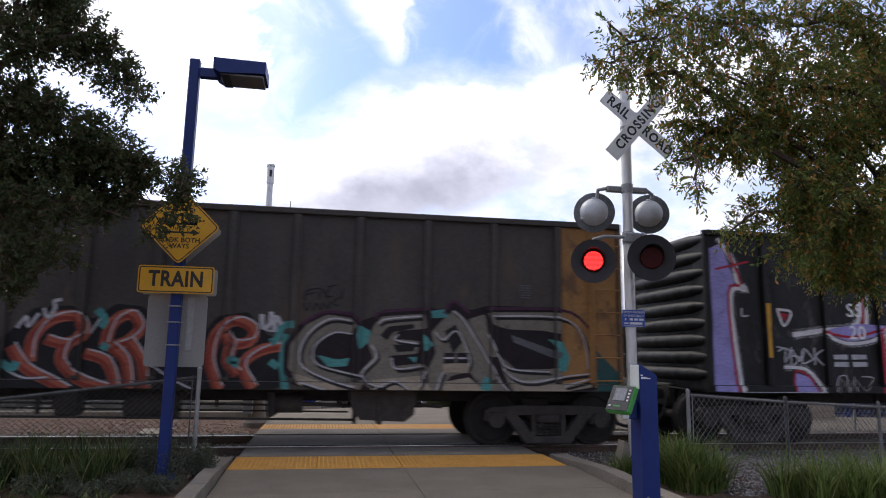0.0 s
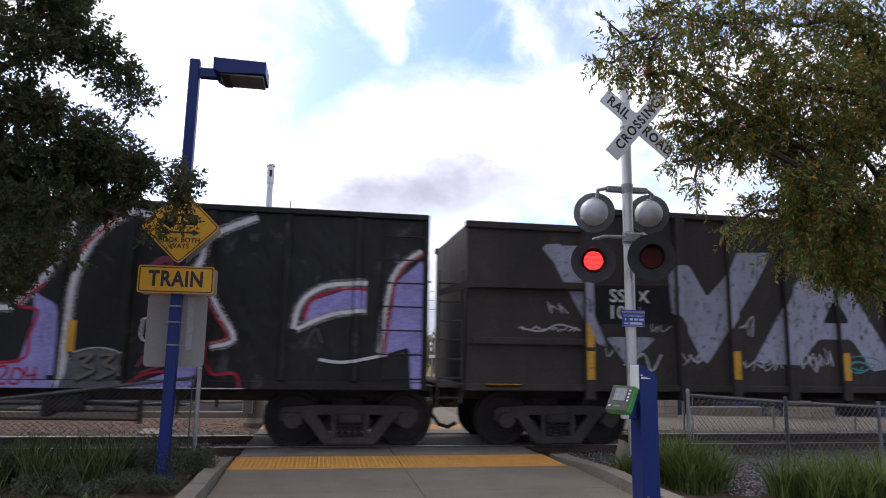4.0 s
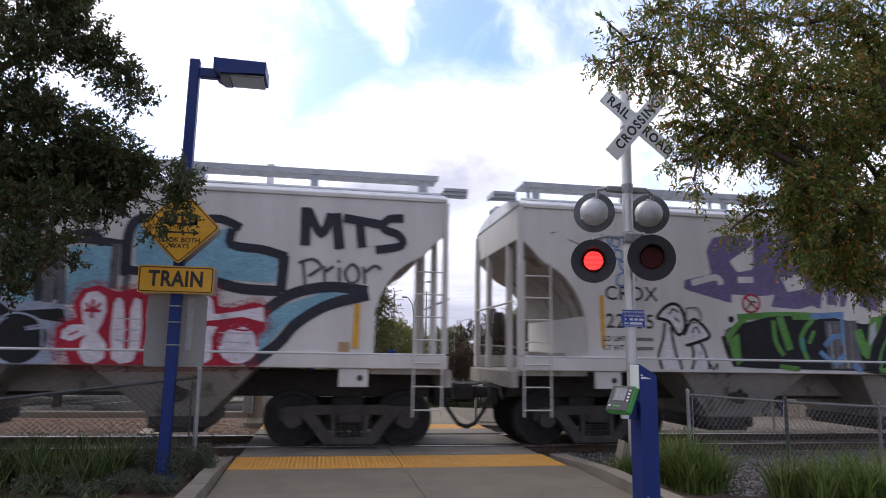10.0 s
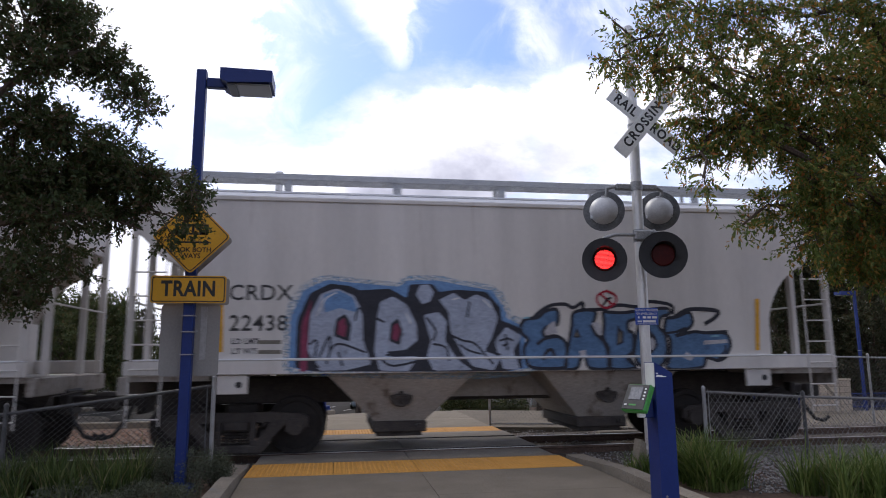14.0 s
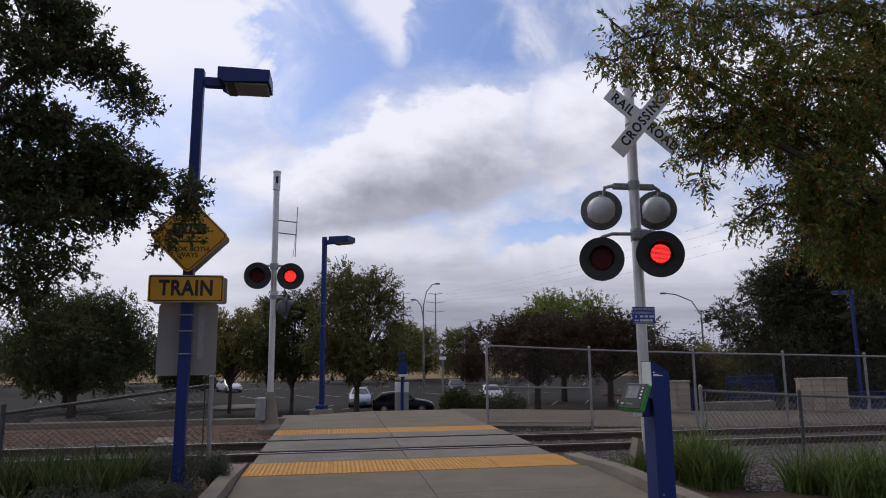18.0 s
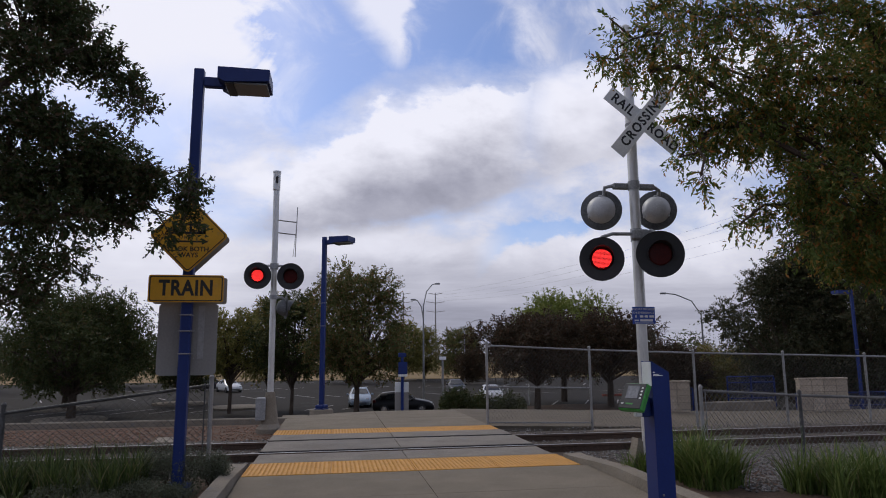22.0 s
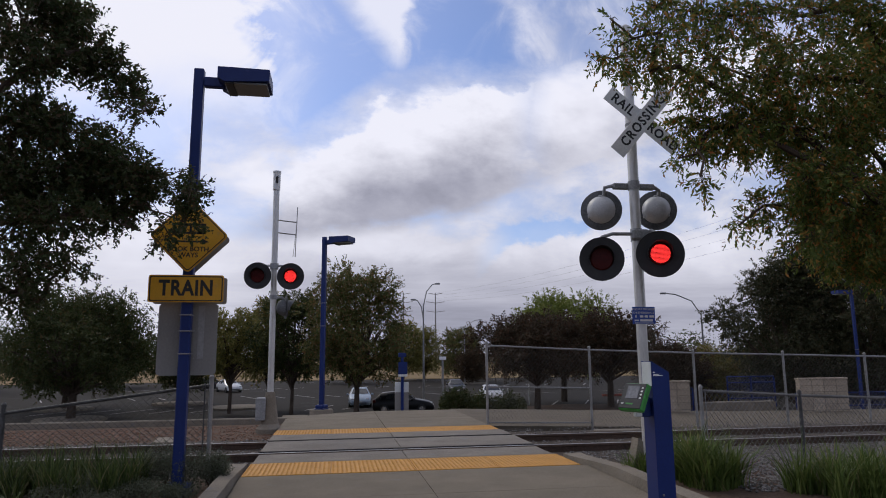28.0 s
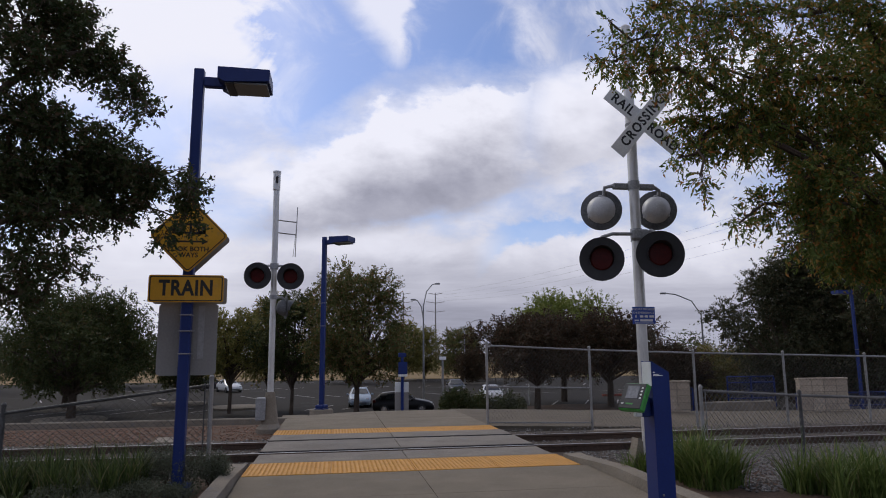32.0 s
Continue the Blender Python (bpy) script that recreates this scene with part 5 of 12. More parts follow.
right_sets = [
    [(2.80, 6.62, 4.72, 0.10, 0.08), (3.00, 6.52, 4.69, 0.17, 0.13), (3.02, 6.73, 5.28, 0.10, 0.14), (3.21, 6.56, 4.97, 0.20, 0.21), (3.49, 6.50, 5.03, 0.29, 0.29), (3.48, 6.73, 4.68, 0.23, 0.15), (4.03, 7.09, 4.93, 0.27, 0.27)],
    [(3.68, 7.01, 5.66, 0.27, 0.20), (4.13, 6.99, 5.61, 0.44, 0.34), (4.50, 6.61, 5.37, 0.60, 0.44), (5.55, 6.83, 5.56, 0.74, 0.55), (6.24, 6.64, 5.52, 0.61, 0.57)],
    [(4.05, 6.57, 4.70, 0.39, 0.32), (4.63, 6.52, 4.58, 0.61, 0.44), (5.51, 6.60, 4.67, 0.72, 0.54), (6.72, 7.10, 4.87, 0.58, 0.62)],
    [(4.06, 7.03, 4.24, 0.18, 0.29), (4.38, 7.01, 4.16, 0.35, 0.36), (3.93, 7.01, 3.78, 0.14, 0.07), (3.93, 6.59, 3.45, 0.07, 0.15), (4.52, 6.67, 4.08, 0.37, 0.27), (4.11, 6.89, 3.83, 0.23, 0.16)],
    [(5.18, 6.96, 4.15, 0.55, 0.36), (5.90, 7.05, 4.15, 0.66, 0.50), (6.51, 7.07, 4.04, 0.48, 0.61), (5.14, 6.51, 3.47, 0.36, 0.31), (4.86, 6.87, 3.22, 0.21, 0.16), (4.56, 6.92, 2.99, 0.14, 0.06), (5.15, 6.80, 3.15, 0.37, 0.27)],
    [(5.54, 6.57, 3.19, 0.54, 0.47), (6.22, 6.78, 3.12, 0.39, 0.50), (5.06, 6.51, 2.73, 0.22, 0.15), (6.07, 7.10, 2.70, 0.41, 0.27), (6.41, 7.06, 2.56, 0.29, 0.24)]]
near_tree("leafy tree with green, gold and rust tinted leaves beside the path", (7.2, 6.3, -0.08), (7.0, 6.5, 2.5), right_sets, 58000, 0.074, RIGHTLEAF, 31,
          [(7.2, 6.4, 5.0, 1.2, 0.9), (8.2, 6.2, 4.2, 1.1, 0.9), (6.8, 5.6, 5.8, 1.0, 0.7), (7.6, 7.6, 5.2, 1.1, 0.9), (7.0, 6.6, 3.4, 0.8, 0.6)], 0.78, (0.6, 0.68, 0.85, 0.85, 1.3, 1.7), 0.27, 0.4, 0.32)

rg = random.Random(5)
blades("strap_leaf_grass", [(rg.uniform(-3.75, -2.3), rg.uniform(8.4, 9.3), -0.06, rg.uniform(0.7, 1.2)) for _ in range(52)], 34, 0.56, BEDGRASS, "clumps of green upright strap-leaf grass in the bed", 3, 0.008, (0.02, 0.42), 0.16)
blades("strap_leaf_grass", [(rg.uniform(-6.0, -3.75), rg.uniform(8.3, 9.4), -0.06, rg.uniform(0.5, 1.0)) for _ in range(30)], 30, 0.5, BEDGRASS, "sparse clumps of green strap-leaf grass in the bed", 8, 0.008, (0.02, 0.5), 0.2)
blades("strap_leaf_grass", [(4.46 + rg.gauss(0, 0.14), 7.85 + rg.gauss(0, 0.24), -0.05, rg.uniform(0.8, 1.15)) for _ in range(21)], 62, 0.72, GRASS, "tall fountain clump of green strap-leaf grass", 4, 0.009, (0.05, 0.6), 0.26)
blades("strap_leaf_grass", [(rg.uniform(5.2, 7.6), rg.uniform(6.5, 7.45), -0.05, rg.uniform(0.8, 1.2)) for _ in range(52)], 46, 0.6, GRASS, "clumps of green arching strap-leaf grass in the bed", 6, 0.009, (0.05, 0.5), 0.2)
blades("strap_leaf_grass", [(rg.uniform(3.85, 4.1), rg.uniform(8.5, 8.9), -0.06, rg.uniform(0.7, 1.0)) for _ in range(5)], 30, 0.5, GRASS, "small grass tuft at the marker post", 9, 0.008, (0.05, 0.5), 0.2)
blades("strap_leaf_grass", [(rg.uniform(-4.6, -2.1), rg.uniform(7.0, 8.1), -0.06, rg.uniform(0.6, 0.9)) for _ in range(16)], 28, 0.45, BEDGRASS, "clumps of green arching strap-leaf grass in the bed", 7)


def shrub(x, y, z, r, h, n, label, mat=SHRUB, size=0.03, seed=1):
    s = thing("low_shrub", label, "shrub", group="low shrubs")
    rng = random.Random(seed)
    bl = [(x + rng.uniform(-r, r) * 0.6, y + rng.uniform(-r, r) * 0.6, z + h * rng.uniform(0.35, 0.7), r * 0.5, h * 0.45) for _ in range(8)]
    g = Geo()
    for b in bl:
        g.tube([(x, y, z - 0.02), (x * 0.5 + b[0] * 0.5, y * 0.5 + b[1] * 0.5, z + h * 0.3), b[:3]], [0.01, 0.007, 0.003], 4)
    part("stem", g, BARK, s)
    leaves("foliage", bl, n, size, mat, s, seed)


shrub(-1.75, 9.0, -0.05, 0.4, 0.52, 4200, "low grey green shrub at the lamp post foot", seed=2)
shrub(-1.5, 9.15, -0.08, 0.3, 0.44, 3400, "low grey green shrub at the lamp post foot", seed=6)
shrub(-2.05, 9.3, -0.05, 0.42, 0.5, 3600, "low grey green shrub behind the lamp post foot", seed=7)
shrub(-2.12, 8.4, -0.08, 0.34, 0.26, 2600, "low grey green shrub at the lamp post foot", seed=12)
shrub(-1.72, 8.42, -0.08, 0.26, 0.2, 2200, "low grey green shrub at the lamp post foot", seed=13)
shrub(-2.45, 8.85, -0.08, 0.3, 0.26, 2200, "low grey green shrub at the lamp post foot", seed=3)
shrub(-2.9, 8.4, -0.05, 0.4, 0.26, 2200, "low grey green shrub in the planting bed", seed=4)
shrub(-2.55, 9.35, -0.05, 0.34, 0.3, 2200, "low grey green shrub in the planting bed", seed=8)
shrub(-3.9, 9.0, -0.05, 0.4, 0.42, 2600, "low grey green shrub in the planting bed", seed=9)
shrub(-2.5, 8.2, -0.08, 0.3, 0.18, 1800, "low grey green shrub at the lamp post foot", seed=10)
shrub(-4.0, 9.3, -0.05, 0.4, 0.35, 2200, "low grey green shrub in the planting bed", seed=5)


# ---- beyond the track ----
def tree(label, x, y, z, height, radius, crown_from, n, size, mat, seed, lean=0.0):
    """A tree with a tapered trunk, limbs and an uneven crown of single leaves."""
    t = thing("tree", label, "tree", group="trees in the lot")
    rng = random.Random(seed)
    ch = height - crown_from
    bl = []
    for k in range(48):
        a, q = k * 2.4 + rng.uniform(-0.3, 0.3), (k + rng.uniform(0, 1)) / 48
        prof = math.sin(math.pi * (0.16 + 0.78 * q)) ** 0.6
        rr = radius * prof * math.sqrt(rng.uniform(0.1, 0.66))
        rr *= 1.22 if k % 5 == 0 else 1.0
        br = radius * rng.uniform(0.18, 0.38)
        bl.append((x + rr * math.cos(a), y + rr * math.sin(a), z + crown_from + ch * q * 0.92, br, br * 0.72))
    tr = Geo()
    head = Vector((x + lean, y, z + crown_from + ch * 0.25))
    tr.tube([(x, y, z - 0.1), (x + 0.05, y, z + crown_from * 0.6), head], [radius * 0.055, radius * 0.042, radius * 0.03], 10)
    for b in bl:
        st = Vector((x, y, z + crown_from * rng.uniform(0.55, 1.05)))
        e = Vector(b[:3])
        tr.tube([st, st.lerp(e, 0.5) + Vector((0, 0, 0.2)), e], [radius * 0.022, radius * 0.014, radius * 0.004], 5)
    part("trunk", tr, BARK, t)
    twigs("crown", bl, int(n * 3.0), size * 0.85, mat, t, seed, size * 3.0, 11, 0.5, 0.76, 0.9, 0.04, 0.5, "", False)
    return t


LOT = -2.4
tree("round dark green tree in a parking lot island", -16.7, 47.8, LOT, 8.1, 5.6, 2.5, 18000, 0.25, TREELEAF, 1)
tree("dark green tree in a parking lot island", -20.8, 58, LOT, 8.6, 4.6, 2.0, 11000, 0.3, TREELEAF, 2)
tree("dark green tree in a parking lot island", -13.0, 62, LOT, 7.0, 3.6, 2.0, 8000, 0.3, TREELEAF, 12)
tree("tall rust tinted tree behind the signal mast", 1.5, 45, LOT, 9.8, 3.8, 3.0, 14500, 0.24, OAKLEAF, 3)
tree("slender dark tree with low branches by the lot", -2.85, 49, LOT, 8.6, 2.6, 2.9, 8000, 0.24, TREELEAF, 4)
tree("yellowing tree behind the lot kerb", -7.3, 51, LOT, 7.2, 2.6, 3.1, 6500, 0.24, OLIVELEAF, 5)
tree("small olive and rust tree by the lot kerb", -5.0, 54.4, LOT, 8.6, 2.0, 2.6, 4500, 0.26, MIXLEAF, 15)
tree("broad rust tinted tree behind the platform fence", 14.6, 48, LOT, 6.5, 4.6, 3.0, 15000, 0.24, RUSTLEAF, 6)
tree("broad rust tinted tree behind the platform fence", 20.6, 49, LOT, 6.6, 5.0, 3.0, 15000, 0.24, RUSTLEAF, 7)
tree("lime green tree above the darker ones", 19.4, 56, LOT, 8.8, 5.3, 3.2, 14000, 0.27, LIMELEAF, 8)
tree("large dark evergreen beyond the platform", 28.0, 38, LOT, 9.6, 4.3, 1.4, 24000, 0.21, PINELEAF, 9)
tree("large dark evergreen beyond the platform", 31.4, 36, LOT, 13.6, 5.0, 1.2, 32000, 0.21, PINELEAF, 10)
tree("large dark evergreen beyond the platform", 36.5, 40, LOT, 14.5, 6.0, 1.2, 24000, 0.24, PINELEAF, 11)
tree("dark evergreen beyond the platform", 40.0, 55, LOT, 9.5, 4.5, 1.5, 9000, 0.3, PINELEAF, 13)
tree("brownish shrubby tree behind the platform", 24.4, 46, LOT, 4.6, 2.8, 0.3, 8500, 0.2, RUSTLEAF, 41)
tree("olive shrubby tree behind the platform", 28.2, 47, LOT, 4.6, 3.0, 0.3, 9000, 0.2, MIXLEAF, 42)
tree("green tree across the lot", 19.4, 103, LOT, 7.9, 4.6, 1.6, 8000, 0.34, OAKLEAF, 16)
tree("low reddish tree across the lot", 19.4, 95, LOT, 4.5, 2.7, 0.8, 6000, 0.26, RUSTLEAF, 17)
tree("olive green tree across the lot", 11.4, 112, LOT, 9.6, 3.6, 1.8, 5500, 0.34, OLIVELEAF, 18)
tree("olive green tree across the lot", 15.4, 116, LOT, 8.6, 3.4, 1.6, 6000, 0.34, OLIVELEAF, 38)
tree("small tree across the lot", 2.0, 104, LOT, 7.5, 4.0, 2.0, 6000, 0.4, TREELEAF, 19)
tree("small tree across the lot", -30, 100, LOT, 8.5, 5.0, 2.0, 6000, 0.4, TREELEAF, 20)
tree("tree across the lot", -44, 90, LOT, 9.5, 6.0, 2.0, 6000, 0.4, TREELEAF, 21)


def far_woods():
    rng = random.Random(77)
    bl = []
    for i in range(150):
        x = -330 + i * 5.2 + rng.uniform(-3, 3)
        h = rng.uniform(3.0, 5.6)
        bl.append((x, 215 + rng.uniform(-14, 14), LOT + h * 0.75, rng.uniform(3.2, 5.5), h))
    for i in range(50):
        bl.append((rng.uniform(60, 200), 150 + rng.uniform(-14, 14), LOT + 4.5, rng.uniform(3.5, 6), rng.uniform(4, 6.5)))
    ob = leaves("far_woods", bl, 52000, 0.8, TREELEAF, None, 88, label="distant line of mixed green trees", gaps=0.66, gap_size=0.25)
    tagged(ob, "", "woods", "", "stuff")


far_woods()


def hedge(x0, x1, y, z, h, label, seed):
    s = thing("hedge", label, "hedge")
    rng = random.Random(seed)
    bl = [(x0 + (x1 - x0) * (i + 0.5) / 9, y + rng.uniform(-0.2, 0.2), z + h * rng.uniform(0.4, 0.62), (x1 - x0) / 11, h * 0.42) for i in range(9)]
    g = Geo()
    for b in bl:
        g.tube([(b[0], y, z - 0.05), b[:3]], [0.03, 0.01], 5)
    part("stem", g, BARK, s)
    leaves("foliage", bl, 22000, 0.12, TREELEAF, s, seed, shell=0.3)


hedge(4.6, 8.2, 29, -2.3, 2.45, "clipped dark green hedge below the crest", 5)


def block_wall(x0, x1, y, z0, z1, label):
    w = thing("block_wall", label, "wall")
    nz, nx = max(int((z1 - z0) / 0.2), 1), max(int((x1 - x0) / 0.4), 1)
    bw, bh = (x1 - x0) / nx, (z1 - z0 - 0.06) / nz
    me = mesh_of("block", Geo().box(0.004, bw - 0.004, -0.1, 0.1, 0.004, bh - 0.004, 0.012), WALLSTONE)
    for j in range(nz):
        for i in range(nx):
            part("block", me, WALLSTONE, w, at=pose(x0 + i * bw, y + random.uniform(-0.006, 0.006), z0 + j * bh))
    part("mortar", Geo().box(x0 + 0.01, x1 - 0.01, y - 0.09, y + 0.09, z0, z1 - 0.065), KERB, w)
    part("cap", Geo().box(x0 - 0.02, x1 + 0.02, y - 0.12, y + 0.12, z1 - 0.06, z1, 0.012), WALLSTONE, w)


block_wall(9.7, 11.05, 20.1, -0.4, 0.7, "tan split-face block wall on the platform")
block_wall(14.85, 16.6, 20.1, -0.5, 0.72, "tan split-face block wall on the platform")
whole("low_wall", Geo().box(12.0, 14.6, 20.9, 21.2, -0.55, -0.05, 0.02), KERB, "low concrete wall beside the ramp", "wall")


def railing(x0, x1, y, z0, z1, n, label):
    r = thing("railing", label, "railing", group="blue railings")
    for i in range(n + 1):
        x = x0 + (x1 - x0) * i / n
        part("post", Geo().tube([(x, y, z0), (x, y, z1)], 0.03, 8), BLUE, r)
    for z in (z1, z1 - 0.22, z0 + 0.34, z0 + 0.12):
        part("rail", Geo().tube([(x0, y, z), (x1, y, z)], 0.022, 8), BLUE, r)
    for i in range(n):
        a, b = x0 + (x1 - x0) * i / n, x0 + (x1 - x0) * (i + 1) / n
        part("mesh_panel", woven(Geo(), (a, y, 0), (b, y, 0), z0 + 0.12, z1 - 0.03, z0 + 0.12, z1 - 0.03, 0.12, 0.006), BLUE, r)


railing(14.8, 16.75, 24.0, -0.5, 0.65, 2, "blue painted steel railing on the platform ramp")
railing(11.9, 12.8, 23.0, -0.6, 0.3, 1, "blue painted steel railing on the platform ramp")
railing(18.0, 26.0, 24.5, -0.9, -0.05, 4, "blue painted steel railing on the platform ramp")
whole("red_kerb", Geo().box(10.5, 30.0, 33.5, 33.8, -2.45, -2.2, 0.03), REDKERB, "faded red painted kerb in the lot", "kerb")


def street_light(label, x, y, z, h, heads):
    s = thing("street_light", label, "street light", group="street lights")
    part("pole", Geo().tube([(x, y, z), (x, y, z + h * 0.82)], [0.11, 0.06], 10), GALV, s)
    for dx, top in heads:
        part("arm", Geo().tube([(x, y, z + h * 0.8 * top), (x + dx * 0.25, y, z + h * 0.93 * top), (x + dx * 0.7, y, z + h * 0.99 * top), (x + dx, y, z + h * top)], 0.045, 8), GALV, s)
        part("luminaire", Geo().box(x + dx - 0.15 * (1 if dx < 0 else -1) - 0.25, x + dx - 0.15 * (1 if dx < 0 else -1) + 0.25, y - 0.14, y + 0.14, z + h * top - 0.08, z + h * top + 0.07, 0.06), CASTING, s)


street_light("tall grey street light with two curved arms", 7.9, 60, LOT, 10.4, [(1.15, 1.0), (-0.75, 0.86)])
street_light("grey street light with one long arm", 29.0, 50, LOT, 8.7, [(-3.0, 1.0)])
street_light("distant grey street light", 62, 122, LOT, 9.0, [(1.6, 1.0), (-1.6, 0.9)])
street_light("distant grey street light", 18.4, 95, LOT, 9.0, [(2.2, 1.0)])
lamp_post("blue square steel lamp post beyond the platform", pose(25.6, 30.0, -0.74, 0, 0, 180), -1.66, (2.4,))


def pylon(x, y, z, h):
    s = thing("power_pylon", "distant grey steel power line pole with cross arms", "pylon", group="power line poles")
    part("pole", Geo().tube([(x, y, z), (x, y, z + h)], [0.5, 0.2], 8), GALV, s)
    for k, w in ((0.98, 3.2), (0.86, 4.2), (0.73, 4.2)):
        part("cross_arm", Geo().tube([(x - w, y, z + h * k + 0.6), (x, y, z + h * k), (x + w, y, z + h * k + 0.6)], 0.13, 5), GALV, s)


pylon(30.5, 300, LOT, 32)
pylon(45.0, 300, LOT, 32)


def cables():
    s = thing("power_lines", "thin black overhead power cables across the sky", "cables")
    for i in range(4):
        a, b = Vector((45, 300, 26 + i * 1.2)), Vector((75 + 2 * i, 90, 21 + i * 2.6))
        pts = [a.lerp(b, t / 12) - Vector((0, 0, 3.0 * math.sin(math.pi * t / 12))) for t in range(13)]
        part("cable", Geo().tube(pts, [0.016] * 13, 4), SIGNBLACK, s)


cables()


def info_post():
    s = thing("information_post", "dark post with blue board and grey panel below the crest", "sign", pose(2.80, 28.0, -2.05))
    part("post", Geo().box(-0.055, 0.055, -0.05, 0.05, 0, 3.6, 0.01), BLUE, s)
    part("blue_board", Geo().box(-0.17, 0.2, -0.09, -0.07, 2.85, 3.35, 0.01), BLUE, s)
    part("white_strip", Geo().box(-0.17, 0.2, -0.095, -0.07, 2.76, 2.85, 0.005), SIGNWHITE, s)
    part("grey_panel", Geo().box(-0.29, 0.27, 0.07, 0.16, 1.0, 2.12, 0.01), SIGNBACK, s)
    part("pale_panel", Geo().box(-0.29, 0.27, 0.05, 0.16, 2.125, 2.53, 0.01), PLATE, s)
    part("top_disc", Geo().box(-0.16, 0.16, -0.07, 0.07, 3.55, 3.72, 0.02), BLUE, s)


info_post()
sp = thing("lot_sign", "small white sign on a thin post in the lot", "road sign", pose(6.4, 40, LOT))
part("post", Geo().tube([(0, 0, 0), (0, 0, 3.7)], 0.06, 8), GALV, sp)
part("sign_panel", Geo().box(-0.2, 0.2, -0.1, -0.06, 3.7, 3.89, 0.01), SIGNWHITE, sp)


def parking_lines():
    for j, y in enumerate((55, 71, 89, 109)):
        s = thing("parking_bay_lines", "faded white painted parking bay lines", "road marking", kind="structure")
        for i in range(56):
            x = -78 + i * 2.75 + 0.9 * j
            if (i + 3 * j) % 7 < 5:
                part("line", line_mesh, LINE, s, at=pose(x, y, LOT, 0, 0, 24 if j % 2 else -24))


line_mesh = mesh_of("line", Geo().box(-0.06, 0.06, -2.6, 2.6, 0.0, 0.005), LINE)
parking_lines()
for x, y in ((-16.7, 47.8), (1.5, 45.5), (-20.8, 58), (-7.4, 56), (-13, 62), (19.4, 103), (19.4, 95), (11.4, 112)):
    whole("tree_island", Geo().lathe([(2.2, 0), (2.2, 0.16), (2.1, 0.2), (0, 0.2)], pose(x, y, LOT - 0.02), 20), KERB, "low kerbed planting island in the lot", "island", "tree islands", "structure")


# planting beds under the broad trees, with marker posts and a red kerb
whole("mulch_bed", Geo().prism([(9.5, 44.2), (27.0, 43.2), (27.5, 51.5), (18.0, 52.5), (10.5, 49.5)], LOT - 0.1, LOT + 0.06, "z"), SOIL, "brown bark mulch bed under the broad trees", kind="structure")
whole("red_kerb", Geo().box(25.3, 34.0, 62.0, 62.25, LOT - 0.02, LOT + 0.2, 0.02), REDKERB, "red painted kerb across the lot", "kerb", kind="structure")
for x, y in ((13.2, 51.0), (15.6, 53.5), (23.9, 52.8)):
    mp = thing("marker_post", "slim white marker post in the mulch bed", "post", pose(x, y, LOT), group="marker posts")
    part("shaft", Geo().tube([(0, 0, -0.05), (0, 0, 1.5)], 0.055, 10), SIGNWHITE, mp)
    part("cap", Geo().lathe([(0.065, 1.5), (0.065, 1.56), (0, 1.58)], Matrix.Identity(4), 10), SIGNWHITE, mp)


# ---- parked cars ----
def car_paint(name, c):
    return surface(name, c, tuple(v * 0.93 for v in c), 1.0, 0.3, 0.1, bump=0.0, spec=0.2 if max(c) < 0.03 else 0.5, gloss_var=0.05)


